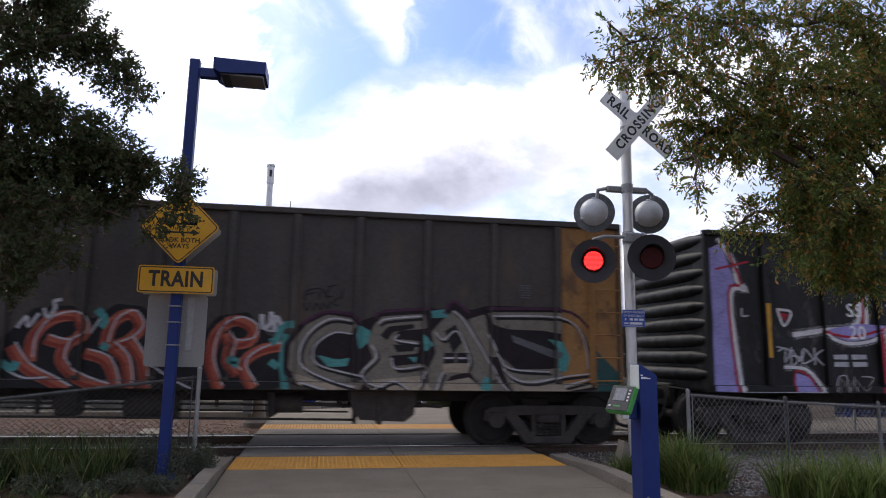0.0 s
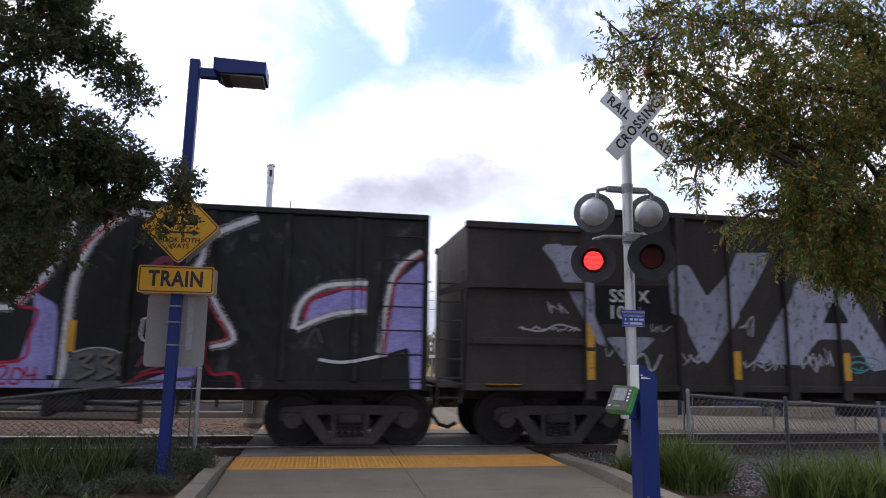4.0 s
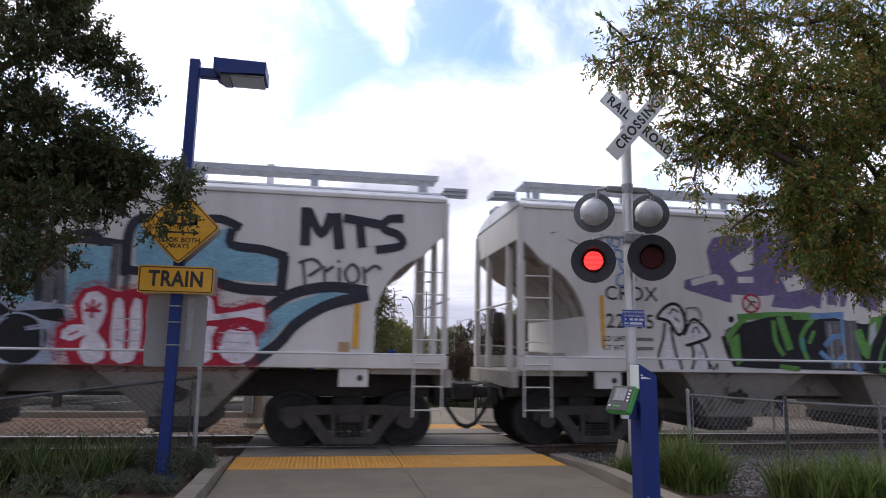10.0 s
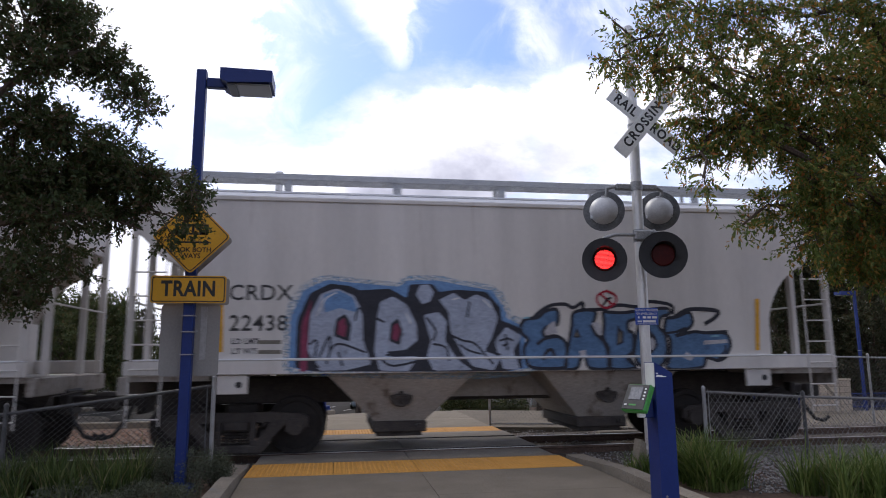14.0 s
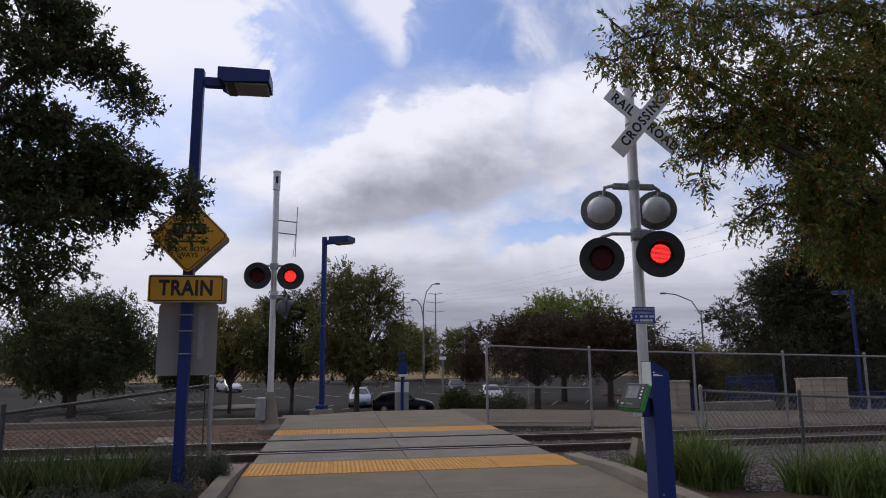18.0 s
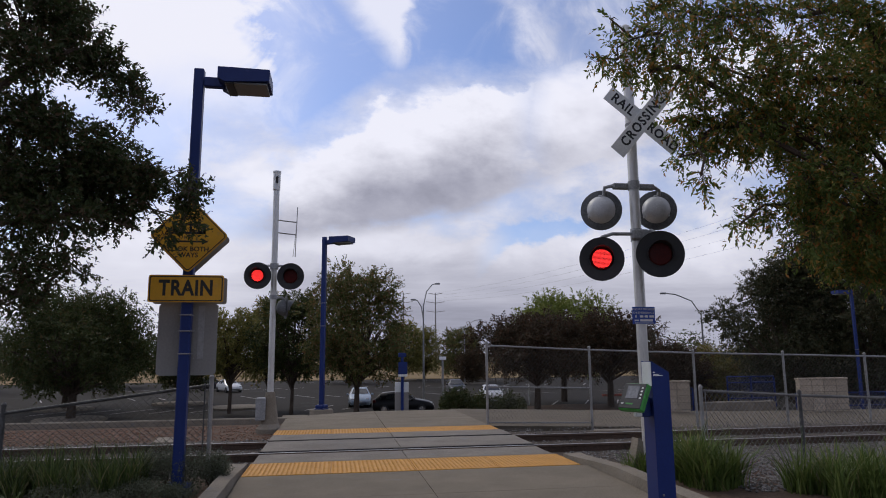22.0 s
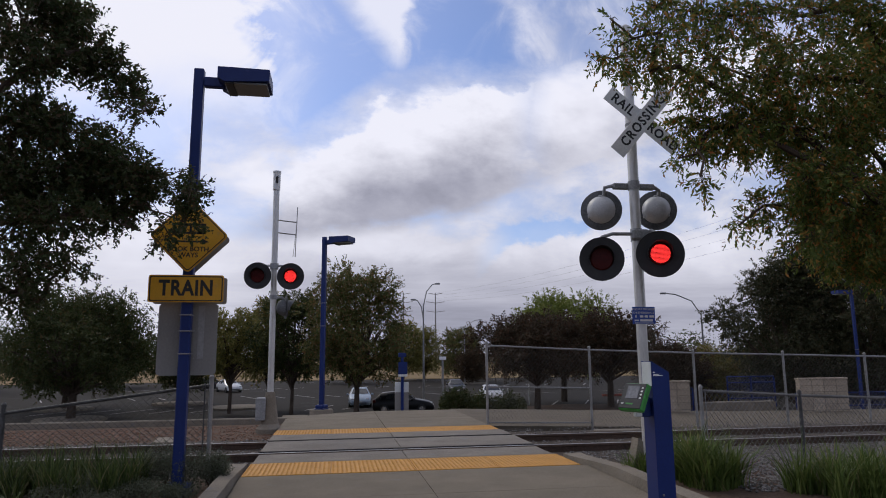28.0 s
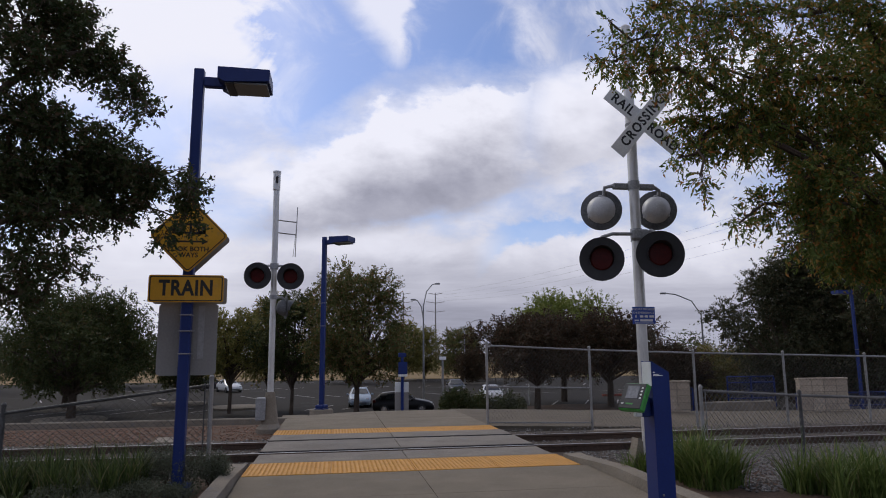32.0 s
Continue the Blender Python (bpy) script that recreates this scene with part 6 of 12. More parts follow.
def parked_car(label, at, paint, length, height, hatch=True, width=1.76):
    """A lofted body with its cabin, then the glass, wheels, lights and trim on it."""
    s = thing("parked_car", label, "car", at, group="parked cars")
    L, H, W = length, height, width / 2
    back = [(0.0, 0.70, 0.78), (0.025, 0.86, 1.0), (0.06, 0.92, 1.12), (0.14, 0.95, H - 0.1)] if hatch else [(0.0, 0.70, 0.80), (0.03, 0.88, 0.93), (0.14, 0.93, 0.99), (0.27, 0.95, H - 0.07)]
    stations = back + [(0.34, 0.94, H - 0.01), (0.45, 0.93, H), (0.54, 0.92, H - 0.06), (0.70, 0.9, 0.97), (0.82, 0.84, 0.9), (0.92, 0.74, 0.8), (0.975, 0.62, 0.68), (1.0, 0.5, 0.54)]

    def girth(f):
        return W * (1 - 0.16 * max(0, abs(f - 0.5) * 2 - 0.72) / 0.28)

    def belt_and_roof(f):
        k = max(i for i in range(len(stations) - 1) if stations[i][0] <= f + 1e-6)
        (f0, b0, r0), (f1, b1, r1) = stations[k], stations[k + 1]
        q = (f - f0) / (f1 - f0)
        b, r, w = b0 + (b1 - b0) * q, r0 + (r1 - r0) * q, girth(f) * 0.97
        return (w, b), (w - 0.5 * (r - b) - 0.02, r - 0.03), r

    ring = []
    for f, b, r in stations:
        w = girth(f)
        belt, edge, r = belt_and_roof(min(f, 0.9999))
        lift = 0.1 if f in (0.0, 1.0) else 0.0
        half = [(w * 0.9, 0.2 + lift), (w, 0.36 + lift), (w, 0.6 if b > 0.66 else b * 0.9), belt, edge, (edge[0] * 0.82, r)]
        ring.append([((f - 0.5) * L, y, z) for y, z in half] + [((f - 0.5) * L, -y, z) for y, z in reversed(half)])
    n, g = len(ring[0]), Geo()
    g.add([p for q in ring for p in q], [(k * n + i, k * n + (i + 1) % n, (k + 1) * n + (i + 1) % n, (k + 1) * n + i) for k in range(len(ring) - 1) for i in range(n)]
          + [tuple(range(n - 1, -1, -1)), tuple((len(ring) - 1) * n + i for i in range(n))])
    part("body", g, paint, s, smooth=50)
    first = 0.12 if hatch else 0.25

    def pane(points):
        g = Geo()
        g.add(points, [(0, 1, 2, 3)])
        return g

    for side in (-1, 1):
        for f0, f1 in ((first, 0.335), (0.355, 0.53), (0.535, 0.64)):
            pts = []
            for f, q in ((f0, 0.1), (f1, 0.1), (f1, 0.84), (f0, 0.84)):
                (yb, zb), (ye, ze), _ = belt_and_roof(f)
                pts.append(((f - 0.5) * L, side * (yb + (ye - yb) * q + 0.012), zb + (ze - zb) * q))
            part("side_window", pane(pts), CARGLASS, s)
        part("sill", Geo().box(-0.24 * L, 0.24 * L, side * W - 0.03, side * W + 0.03, 0.2, 0.3, 0.02), PANELBLACK, s)
        part("wing_mirror", Geo().box(0.13 * L, 0.16 * L, side * (W + 0.1) - 0.1, side * (W + 0.1) + 0.1, 0.9, 1.04, 0.04), paint, s)
        part("headlight", Geo().box(L * 0.43, L * 0.482, side * 0.56 - 0.14, side * 0.56 + 0.14, 0.6, 0.73, 0.04), CHROME, s)
        part("tail_light", Geo().box(-L / 2 - 0.01, -L * 0.455, side * 0.68 - 0.14, side * 0.68 + 0.14, 0.74, 0.96, 0.03), DARKLENS, s)
    for name, f0, f1 in (("windscreen", 0.553, 0.69), ("rear_window", *((0.04, 0.13) if hatch else (0.15, 0.26)))):
        pts = []
        for f, side in ((f0, -1), (f1, -1), (f1, 1), (f0, 1)):
            _, (ye, ze), r = belt_and_roof(f)
            pts.append(((f - 0.5) * L, side * ye * 0.86, r + 0.014))
        part(name, pane(pts), CARGLASS, s)
    for x in (-L * 0.5 + 0.8, L * 0.5 - 0.85):
        for y in (-W + 0.1, W - 0.1):
            w = part("wheel", Geo().tube([(x, y - 0.115, 0.31), (x, y + 0.115, 0.31)], 0.31, 20), TYRE, s)
            part("rim", Geo().tube([(x, y - 0.125, 0.31), (x, y + 0.125, 0.31)], 0.19, 14), CHROME, w)
    part("grille", Geo().box(L * 0.47, L * 0.489, -0.34, 0.34, 0.52, 0.62, 0.02), PANELBLACK, s)
    part("lower_grille", Geo().box(L * 0.48, L / 2 + 0.006, -0.5, 0.5, 0.33, 0.42, 0.02), PANELBLACK, s)
    part("plate_bar", Geo().box(L / 2 - 0.01, L / 2 + 0.015, -0.16, 0.16, 0.43, 0.51), SIGNWHITE, s)
    return s


CARBLACK, CARBLUE, CARWHITE, CARGREY = car_paint("car_black", (0.007, 0.007, 0.008)), car_paint("car_pale_blue", (0.30, 0.37, 0.45)), car_paint("car_white", (0.6, 0.6, 0.6)), car_paint("car_dark_grey", (0.018, 0.019, 0.022))
parked_car("shiny black hatchback parked side-on", pose(4.95, 48.4, LOT, 0, 0, -8), CARBLACK, 4.25, 1.5)
parked_car("pale blue sedan parked nose-on", pose(2.15, 56.0, LOT, 0, 0, -91), CARBLUE, 4.6, 1.46, False)
parked_car("dark grey sedan parked nose-on", pose(12.75, 71.0, LOT, 0, 0, -93), CARGREY, 4.4, 1.48)
parked_car("white sedan parked in the lot", pose(13.5, 58.0, LOT, 0, 0, -97), CARWHITE, 4.4, 1.42, False)
parked_car("white sedan parked in the lot", pose(-12.0, 83.0, LOT, 0, 0, -62), CARWHITE, 4.6, 1.46, False)
parked_car("dark grey hatchback parked in the lot", pose(-14.6, 88.0, LOT, 0, 0, 10), CARGREY, 4.2, 1.5)

# ---- the train ----
def travelled(t):
    """How far the train has gone to the left since the start, in metres."""
    rows = [(0, 0), (3, 14.97), (6.5, 32.22), (11.1, 54.62), (11.9, 58.34), (14.5, 71.0), (16.5, 80.95), (32, 158.4)]
    for (a, x), (b, y) in zip(rows, rows[1:]):
        if t <= b:
            return x + (y - x) * (t - a) / (b - a)
    return rows[-1][1]


CARS, WHEELSETS = [], []
R = 0.457


def wheelset_geo():
    g = Geo()
    for s in (-1, 1):
        m = Matrix.Translation((0, s * 0.7525, 0)) @ Matrix.Rotation(radians(-90 * s), 4, "X")
        g.lathe([(0.0, -0.05), (0.10, -0.05), (0.12, 0.0), (0.33, 0.012), (0.39, -0.02), (R + 0.026, -0.09), (R + 0.026, -0.065), (R, -0.055), (R - 0.006, 0.055),
                 (0.385, 0.06), (0.36, 0.03), (0.13, 0.05), (0.1, 0.09), (0, 0.09)], m, 28)
    g.tube([(0, -1.02, 0), (0, 1.02, 0)], 0.08, 12)
    for s in (-1, 1):
        g.tube([(0, s * 1.0, 0), (0, s * 1.13, 0)], 0.115, 14)
        for k in range(3):
            a = k * 2.094
            g.tube([(0.06 * math.cos(a), s * 1.12, 0.06 * math.sin(a)), (0.06 * math.cos(a), s * 1.15, 0.06 * math.sin(a))], 0.02, 6)
    return g


def sideframe_geo(half):
    """One cast side frame with window, spring nest gap and pedestal jaws, in the x-z plane."""
    g = Geo()
    y0, y1 = -1.10, -0.98
    w = half
    top = [(-w - 0.20, 0.60), (-w - 0.12, 0.66), (-w * 0.62, 0.69), (w * 0.62, 0.69), (w + 0.12, 0.66), (w + 0.20, 0.60), (w + 0.2, 0.44), (w + 0.13, 0.44), (w + 0.12, 0.56), (w - 0.14, 0.56), (w - 0.2, 0.54),
           (w * 0.5, 0.54), (-w * 0.5, 0.54), (-w + 0.2, 0.50), (-w + 0.14, 0.56), (-w - 0.12, 0.56), (-w - 0.13, 0.44), (-w - 0.2, 0.44)]
    g.prism(top, y0, y1, "y")
    for s in (-1, 1):
        g.prism([(s * (w - 0.10), 0.58), (s * (w - 0.34), 0.58), (s * 0.27, 0.20), (s * 0.38, 0.05)][::s], y0 - 0.01, y1 + 0.01, "y")
        g.prism([(s * 0.30, 0.62), (s * 0.22, 0.62), (s * 0.22, 0.14), (s * 0.30, 0.14)][::s], y0, y1, "y")
        g.prism([(s * (w - 0.16), 0.58), (s * (w - 0.10), 0.58), (s * (w - 0.10), 0.38), (s * (w - 0.16), 0.38)][::s], y0, y1, "y")
    g.box(-0.40, 0.40, y0 - 0.015, y1 + 0.015, 0.06, 0.19, 0.02)
    return g


WS_MESH = mesh_of("wheelset", wheelset_geo(), WHEEL)
SF = sideframe_geo(0.915)
SF_MESH = mesh_of("side_frame", SF, TRUCK)
SPRING_MESH = mesh_of("coil_spring", Geo().tube([(0.042 * math.cos(k * 0.9), 0.042 * math.sin(k * 0.9), 0.19 + 0.0066 * k) for k in range(30)], 0.014, 5), TRUCK)
BOLSTER_MESH = mesh_of("bolster", Geo().box(-0.2, 0.2, -1.14, 1.14, 0.40, 0.56, 0.03).box(-0.26, 0.26, -0.4, 0.4, 0.5, 0.78, 0.03), TRUCK)
ADAPT_MESH = mesh_of("bearing_adapter", Geo().box(-0.13, 0.13, -0.075, 0.075, 0.53, 0.58, 0.01).tube([(0, -0.1, R), (0, 0.1, R)], 0.13, 16), TRUCK)


# Plain dark boxes added as a backing, so no light shows through the truck.
BEAM_MESH = mesh_of("brake_beam_backing", Geo().box(-0.06, 0.06, -0.85, 0.85, 0.28, 0.44, 0.02), TRUCK)


def truck(car, cx):
    f = part("truck_bolster", BOLSTER_MESH, TRUCK, car, "rusty cast truck bolster", pose(cx, 0, 0))
    for turn, sy in ((0, -1), (180, 1)):
        part("side_frame", SF_MESH, TRUCK, f, "rusty cast side frame", pose(0, 0, 0, 0, 0, turn))
        for dx in (-0.16, -0.055, 0.055, 0.16):
            part("coil_spring", SPRING_MESH, TRUCK, f, at=pose(dx, sy * 1.04, 0))
            part("coil_spring", SPRING_MESH, TRUCK, f, at=pose(dx, sy * 0.93, 0))
        for dx in (-0.915, 0.915):
            part("bearing_adapter", ADAPT_MESH, TRUCK, f, at=pose(dx, sy * 1.06, 0))
    for dx in (-0.36, 0.36):
        part("brake_beam_backing", BEAM_MESH, TRUCK, f, at=pose(dx, 0, 0))
    for dx in (-0.915, 0.915):
        ws = part("wheelset", WS_MESH, WHEEL, car, "dark steel wheels on an axle", pose(cx + dx, 0, R))
        WHEELSETS.append((ws, cx + dx))


def coupler(car, x, s):
    g = Geo().box(min(x, x + s * 0.62), max(x, x + s * 0.62), -0.1, 0.1, 0.76, 0.95, 0.03)
    g.box(min(x + s * 0.46, x + s * 0.82), max(x + s * 0.46, x + s * 0.82), -0.17, 0.15, 0.68, 1.0, 0.06)
    g.box(min(x, x + s * 0.14), max(x, x + s * 0.14), -0.36, 0.36, 0.64, 1.06, 0.03)
    part("coupler", g, WHEEL, car, "dark rusty knuckle coupler")
    part("uncoupling_lever", Geo().tube([(x + s * 0.5, -0.1, 0.98), (x + s * 0.3, -0.3, 1.02), (x + s * 0.18, -1.1, 0.98), (x + s * 0.18, -1.3, 0.8)], 0.014, 6), TRUCK, car)
    h = [(x + s * 0.18, -0.34, 0.8), (x + s * 0.28, -0.38, 0.55), (x + s * 0.45, -0.4, 0.32), (x + s * 0.62, -0.4, 0.27), (x + s * 0.76, -0.38, 0.34)]
    part("air_hose", Geo().tube(h, 0.034, 8), TYRE, car, "black rubber air hose")


def ladder(car, x0, x1, y, z0, z1, n, mat, r=0.016, name="ladder"):
    g = Geo().tube([(x0, y, z0), (x0, y, z1)], r, 6).tube([(x1, y, z0), (x1, y, z1)], r, 6)
    for i in range(n):
        z = z0 + (z1 - z0) * (i + 0.3) / n
        g.tube([(x0, y, z), (x1, y, z)], r * 0.85, 6)
    return part(name, g, mat, car)


def freight_car(name, label, s0):
    c = thing(name, label, "freight car", group="freight train")
    CARS.append((c, s0))
    return c


def gondola(label, s0, L, steel, top, ribs, half=1.50):
    """A high-sided gondola: side sheets with posts, top chord, corrugated ends, two trucks."""
    c = freight_car("gondola_car", label, s0)
    bot = 0.95
    for sy in (-1, 1):
        part("side_sheet", Geo().box(0.02, L - 0.02, sy * half - 0.01, sy * half + 0.01, bot + 0.1, top - 0.08), steel, c)
        part("top_chord", Geo().box(-0.02, L + 0.02, sy * half - 0.07, sy * half + 0.07, top - 0.10, top, 0.015), steel, c)
        part("side_sill", Geo().box(0.0, L, sy * half - 0.06, sy * half + 0.05, bot, bot + 0.13, 0.012), steel, c)
        for i, x in enumerate(ribs):
            y0, y1 = sorted((sy * (half + 0.008), sy * (half + 0.085)))
            part("side_post", Geo().box(x - 0.055, x + 0.055, y0, y1, bot + 0.135, top - 0.105, 0.012), steel, c)
    for x, s in ((0.0, -1), (L, 1)):
        wall = part("corrugated_end", Geo().box(min(x, x - s * 0.02), max(x, x - s * 0.02), -half + 0.02, half - 0.02, bot + 0.05, top - 0.05), steel, c, "horizontally ribbed end wall")
        for k in range(9):
            z = bot + 0.3 + k * 0.3
            bow = [(x - s * 0.06 + s * 0.05 * math.sin(math.pi * q / 6), -half + 0.06 + (2 * half - 0.12) * q / 6, z) for q in range(7)]
            part("rib", Geo().tube(bow, [0.07] + [0.125] * 5 + [0.07], 14), steel, wall)
        for y in (-half - 0.03, half - 0.06):
            part("end_post", Geo().box(x - 0.05, x + 0.05, y, y + 0.09, bot, top, 0.01), steel, c)
        coupler(c, x, s)
    part("floor", Geo().box(0.05, L - 0.05, -half + 0.02, half - 0.02, bot, bot + 0.08), steel, c)
    part("centre_sill", Geo().box(0.1, L - 0.1, -0.3, 0.3, 0.70, bot, 0.02), TRUCK, c)
    part("load", Geo().prism([(0.3, 2.6), (2.0, 2.9), (L / 2, 2.7), (L - 2, 2.9), (L - 0.3, 2.5), (L - 0.3, 1.05), (0.3, 1.05)], -half + 0.03, half - 0.03, "y"), TRUCK, c)
    truck(c, 1.12)
    truck(c, L - 1.12)
    # brake gear below
    part("brake_reservoir", Geo().tube([(L * 0.5 - 0.5, -0.75, 0.66), (L * 0.5 + 0.3, -0.75, 0.66)], 0.2, 14), TRUCK, c)
    part("brake_cylinder", Geo().tube([(L * 0.62, -0.9, 0.7), (L * 0.62 + 0.45, -0.9, 0.7)], 0.15, 14).box(L * 0.62 - 0.1, L * 0.62 + 0.02, -1.08, -0.72, 0.5, 0.92, 0.03).tube([(L * 0.62 + 0.45, -0.9, 0.7), (L * 0.62 + 1.3, -0.9, 0.66)], 0.03, 8), TRUCK, c)
    part("slack_lever", Geo().box(L * 0.62 + 1.25, L * 0.62 + 1.32, -0.95, -0.85, 0.38, 0.9, 0.01).tube([(L * 0.3, -0.9, 0.5), (L * 0.62 + 1.28, -0.9, 0.44)], 0.02, 6), TRUCK, c)
    part("brake_valve", Geo().box(L * 0.4, L * 0.4 + 0.35, -0.95, -0.6, 0.5, 0.9, 0.04).tube([(L * 0.25, -0.8, 0.7), (L * 0.75, -0.8, 0.66)], 0.018, 6).tube([(L * 0.22, -0.6, 0.62), (L * 0.7, -0.7, 0.55)], 0.015, 6), TRUCK, c)
    for k in range(5):
        x = L * (0.26 + 0.12 * k)
        part("hanger", Geo().box(x, x + 0.05, -0.85, -0.75, 0.52, 0.95, 0.01), TRUCK, c)
    return c


POSTS_A = [1.05, 2.1, 3.2, 4.3, 5.4, 6.45, 7.5, 8.55, 9.53, 10.52, 11.62, 12.74, 13.84]
POSTS_B = [1.1, 2.27, 3.38, 4.51, 5.53, 6.57, 7.5, 8.48, 9.43, 10.37, 11.52, 12.69, 13.8]
POSTS_C = [2.13, 2.95, 3.82, 4.8, 5.89, 6.94, 7.96, 8.93, 9.94, 11.08, 12.1, 13.0]
L_A = 14.95
car_a = gondola("brown high-sided gondola with orange end panel and graffiti", -10.0, L_A, GONDOLA_BROWN, 3.80, POSTS_A, 1.56)
part("orange_end_panel", Geo().box(13.90, L_A - 0.06, -1.578, -1.571, 1.09, 3.69), ORANGE, car_a, "faded orange end panel")
part("orange_post", Geo().box(14.38, 14.46, -1.64, -1.579, 1.09, 3.69, 0.01), ORANGE, car_a)
part("air_reservoir", Geo().prism([(10.5, 0.62), (10.62, 0.47), (11.35, 0.44), (11.5, 0.55), (11.55, 0.93), (10.45, 0.93)], -1.25, -0.7, "y").box(10.9, 10.98, -1.28, -0.7, 0.40, 0.93, 0.01).tube([(11.5, -1.0, 0.7), (12.0, -1.0, 0.66)], 0.03, 8), TRUCK, car_a, "rusty brake reservoir below the sill")
ladder(car_a, 14.46, L_A - 0.03, -1.66, 1.02, 3.66, 7, ORANGE, 0.014, "side_ladder")
ladder(car_a, L_A + 0.1, L_A + 0.13, -1.3, 1.1, 3.6, 8, TRUCK, 0.016, "end_ladder")
L_B = 14.9
car_b = gondola("black high-sided gondola with lilac and white graffiti", 6.60, L_B, GONDOLA_BLACK, 3.79, POSTS_B, 1.56)
ladder(car_b, 14.2, L_B - 0.03, -1.66, 1.02, 3.66, 7, GONDOLA_BLACK, 0.014, "side_ladder")


def raised_gondola():
    """The dark car with a raised middle, heavy posts and horizontally stiffened ends."""
    L = 15.85
    c = freight_car("raised_gondola_car", "sooty gondola with raised sides, yellow end and pale letters", 22.15)
    half, bot = 1.56, 1.02
    for sy in (-1, 1):
        y = sy * half
        part("side_sheet", Geo().box(2.0, 13.05, y - 0.01, y + 0.01, bot, 3.98), GONDOLA_GREY, c)
        part("end_sheet", Geo().box(0.05, 2.0, y - 0.01, y + 0.01, bot, 3.68), GONDOLA_GREY, c)
        part("yellow_end_sheet", Geo().box(13.055, L - 0.05, y - 0.012, y + 0.012, bot, 3.75), YELLOWSTEEL, c, "rusty yellow end side sheet")
        part("top_chord", Geo().box(2.0, 14.75, y - 0.07, y + 0.07, 3.95, 4.06, 0.015), GONDOLA_GREY, c)
        part("end_chord", Geo().box(0.0, 2.0, y - 0.06, y + 0.06, 3.62, 3.74, 0.015), GONDOLA_GREY, c)
        part("end_chord", Geo().box(14.75, L, y - 0.06, y + 0.06, 3.70, 3.80, 0.015), YELLOWSTEEL, c)
        part("raised_sheet", Geo().box(13.06, 14.72, y - 0.01, y + 0.01, 3.76, 3.95), GONDOLA_GREY, c)
        part("side_sill", Geo().box(0.0, L, y - 0.05, y + 0.04, bot - 0.06, bot + 0.05, 0.01), GONDOLA_GREY, c)
        for x in POSTS_C:
            y0, y1 = sorted((sy * (half + 0.006), sy * (half + 0.10)))
            part("side_post", Geo().box(x - 0.085, x + 0.085, y0, y1, 0.82, 3.95, 0.015), GONDOLA_GREY, c)
        y0, y1 = sorted((sy * (half + 0.006), sy * (half + 0.09)))
        for z in (1.70, 2.62):
            part("end_stiffener", Geo().box(0.1, 2.04, y0, y1, z, z + 0.12, 0.015), GONDOLA_GREY, c)
            part("end_stiffener", Geo().box(13.10, L - 0.05, y0 + (0.003 if sy > 0 else 0), y1, z + 0.1, z + 0.30, 0.02), YELLOWSTEEL, c)
        for x in (13.18, 14.72, L - 0.12):
            part("end_side_post", Geo().box(x - 0.07, x + 0.07, y0, y1 + 0.02 * sy if sy > 0 else y1, bot + 0.06, 3.74, 0.015), YELLOWSTEEL, c)
    for x, s in ((0.05, -1), (L - 0.05, 1)):
        part("end_wall", Geo().box(x - 0.015, x + 0.015, -half, half, bot, 3.7), GONDOLA_GREY if s < 0 else YELLOWSTEEL, c)
        part("end_platform", Geo().box(min(x, x + s * 0.45), max(x, x + s * 0.45), -half + 0.05, half - 0.05, 1.0, 1.06, 0.01), TRUCK, c)
        coupler(c, x + s * 0.1, s)
    part("slope_lip", Geo().prism([(-0.45, 2.55), (0.1, 2.75), (2.0, 2.75), (2.0, 2.65), (0.1, 2.62), (-0.45, 2.45)], -half - 0.12, -half - 0.015, "y"), GONDOLA_GREY, c)
    ladder(c, L + 0.02, L + 0.42, -half + 0.05, 0.75, 3.5, 8, YELLOWSTEEL, 0.02, "end_ladder")
    ladder(c, L - 0.45, L - 0.02, -half - 0.13, 0.95, 3.6, 7, YELLOWSTEEL, 0.018, "side_ladder")
    ladder(c, -0.42, -0.02, -half + 0.05, 0.75, 2.9, 7, TRUCK, 0.018, "end_ladder")
    part("centre_sill", Geo().box(0.1, L - 0.1, -0.3, 0.3, 0.74, bot, 0.02), TRUCK, c)
    part("floor", Geo().box(0.05, L - 0.05, -half + 0.03, half - 0.03, bot - 0.02, bot + 0.06), TRUCK, c)
    part("load", Geo().box(0.4, L - 0.4, -half + 0.04, half - 0.04, bot + 0.08, 3.0), TRUCK, c)
    part("brake_reservoir", Geo().tube([(7.5, -0.8, 0.72), (8.0, -0.8, 0.72)], 0.23, 16).tube([(6.9, -0.8, 0.75), (7.5, -0.8, 0.75)], 0.08, 8), TRUCK, c)
    g = Geo().tube([(5.4, -0.9, 0.70), (12.2, -0.9, 0.66)], 0.02, 6).tube([(8.8, -0.9, 0.62), (10.6, -0.95, 0.5)], 0.018, 6).box(10.1, 10.35, -1.05, -0.75, 0.42, 0.9, 0.03).box(9.0, 9.25, -0.95, -0.75, 0.5, 0.9, 0.03)
    part("brake_rigging", g, TRUCK, c)
    truck(c, 1.75)
    truck(c, 14.45)
    for x, z0, z1 in ((2.13, 1.15, 1.62), (2.13, 1.68, 2.15), (4.8, 1.18, 1.66), (6.94, 1.18, 1.66), (7.96, 1.18, 1.66), (9.94, 1.18, 1.66), (11.98, 1.18, 1.66)):
        part("reflector_strip", Geo().box(x - 0.065, x + 0.065, -half - 0.106, -half - 0.1015, z0, z1), P_ORANGE, c, "yellow reflective strip")
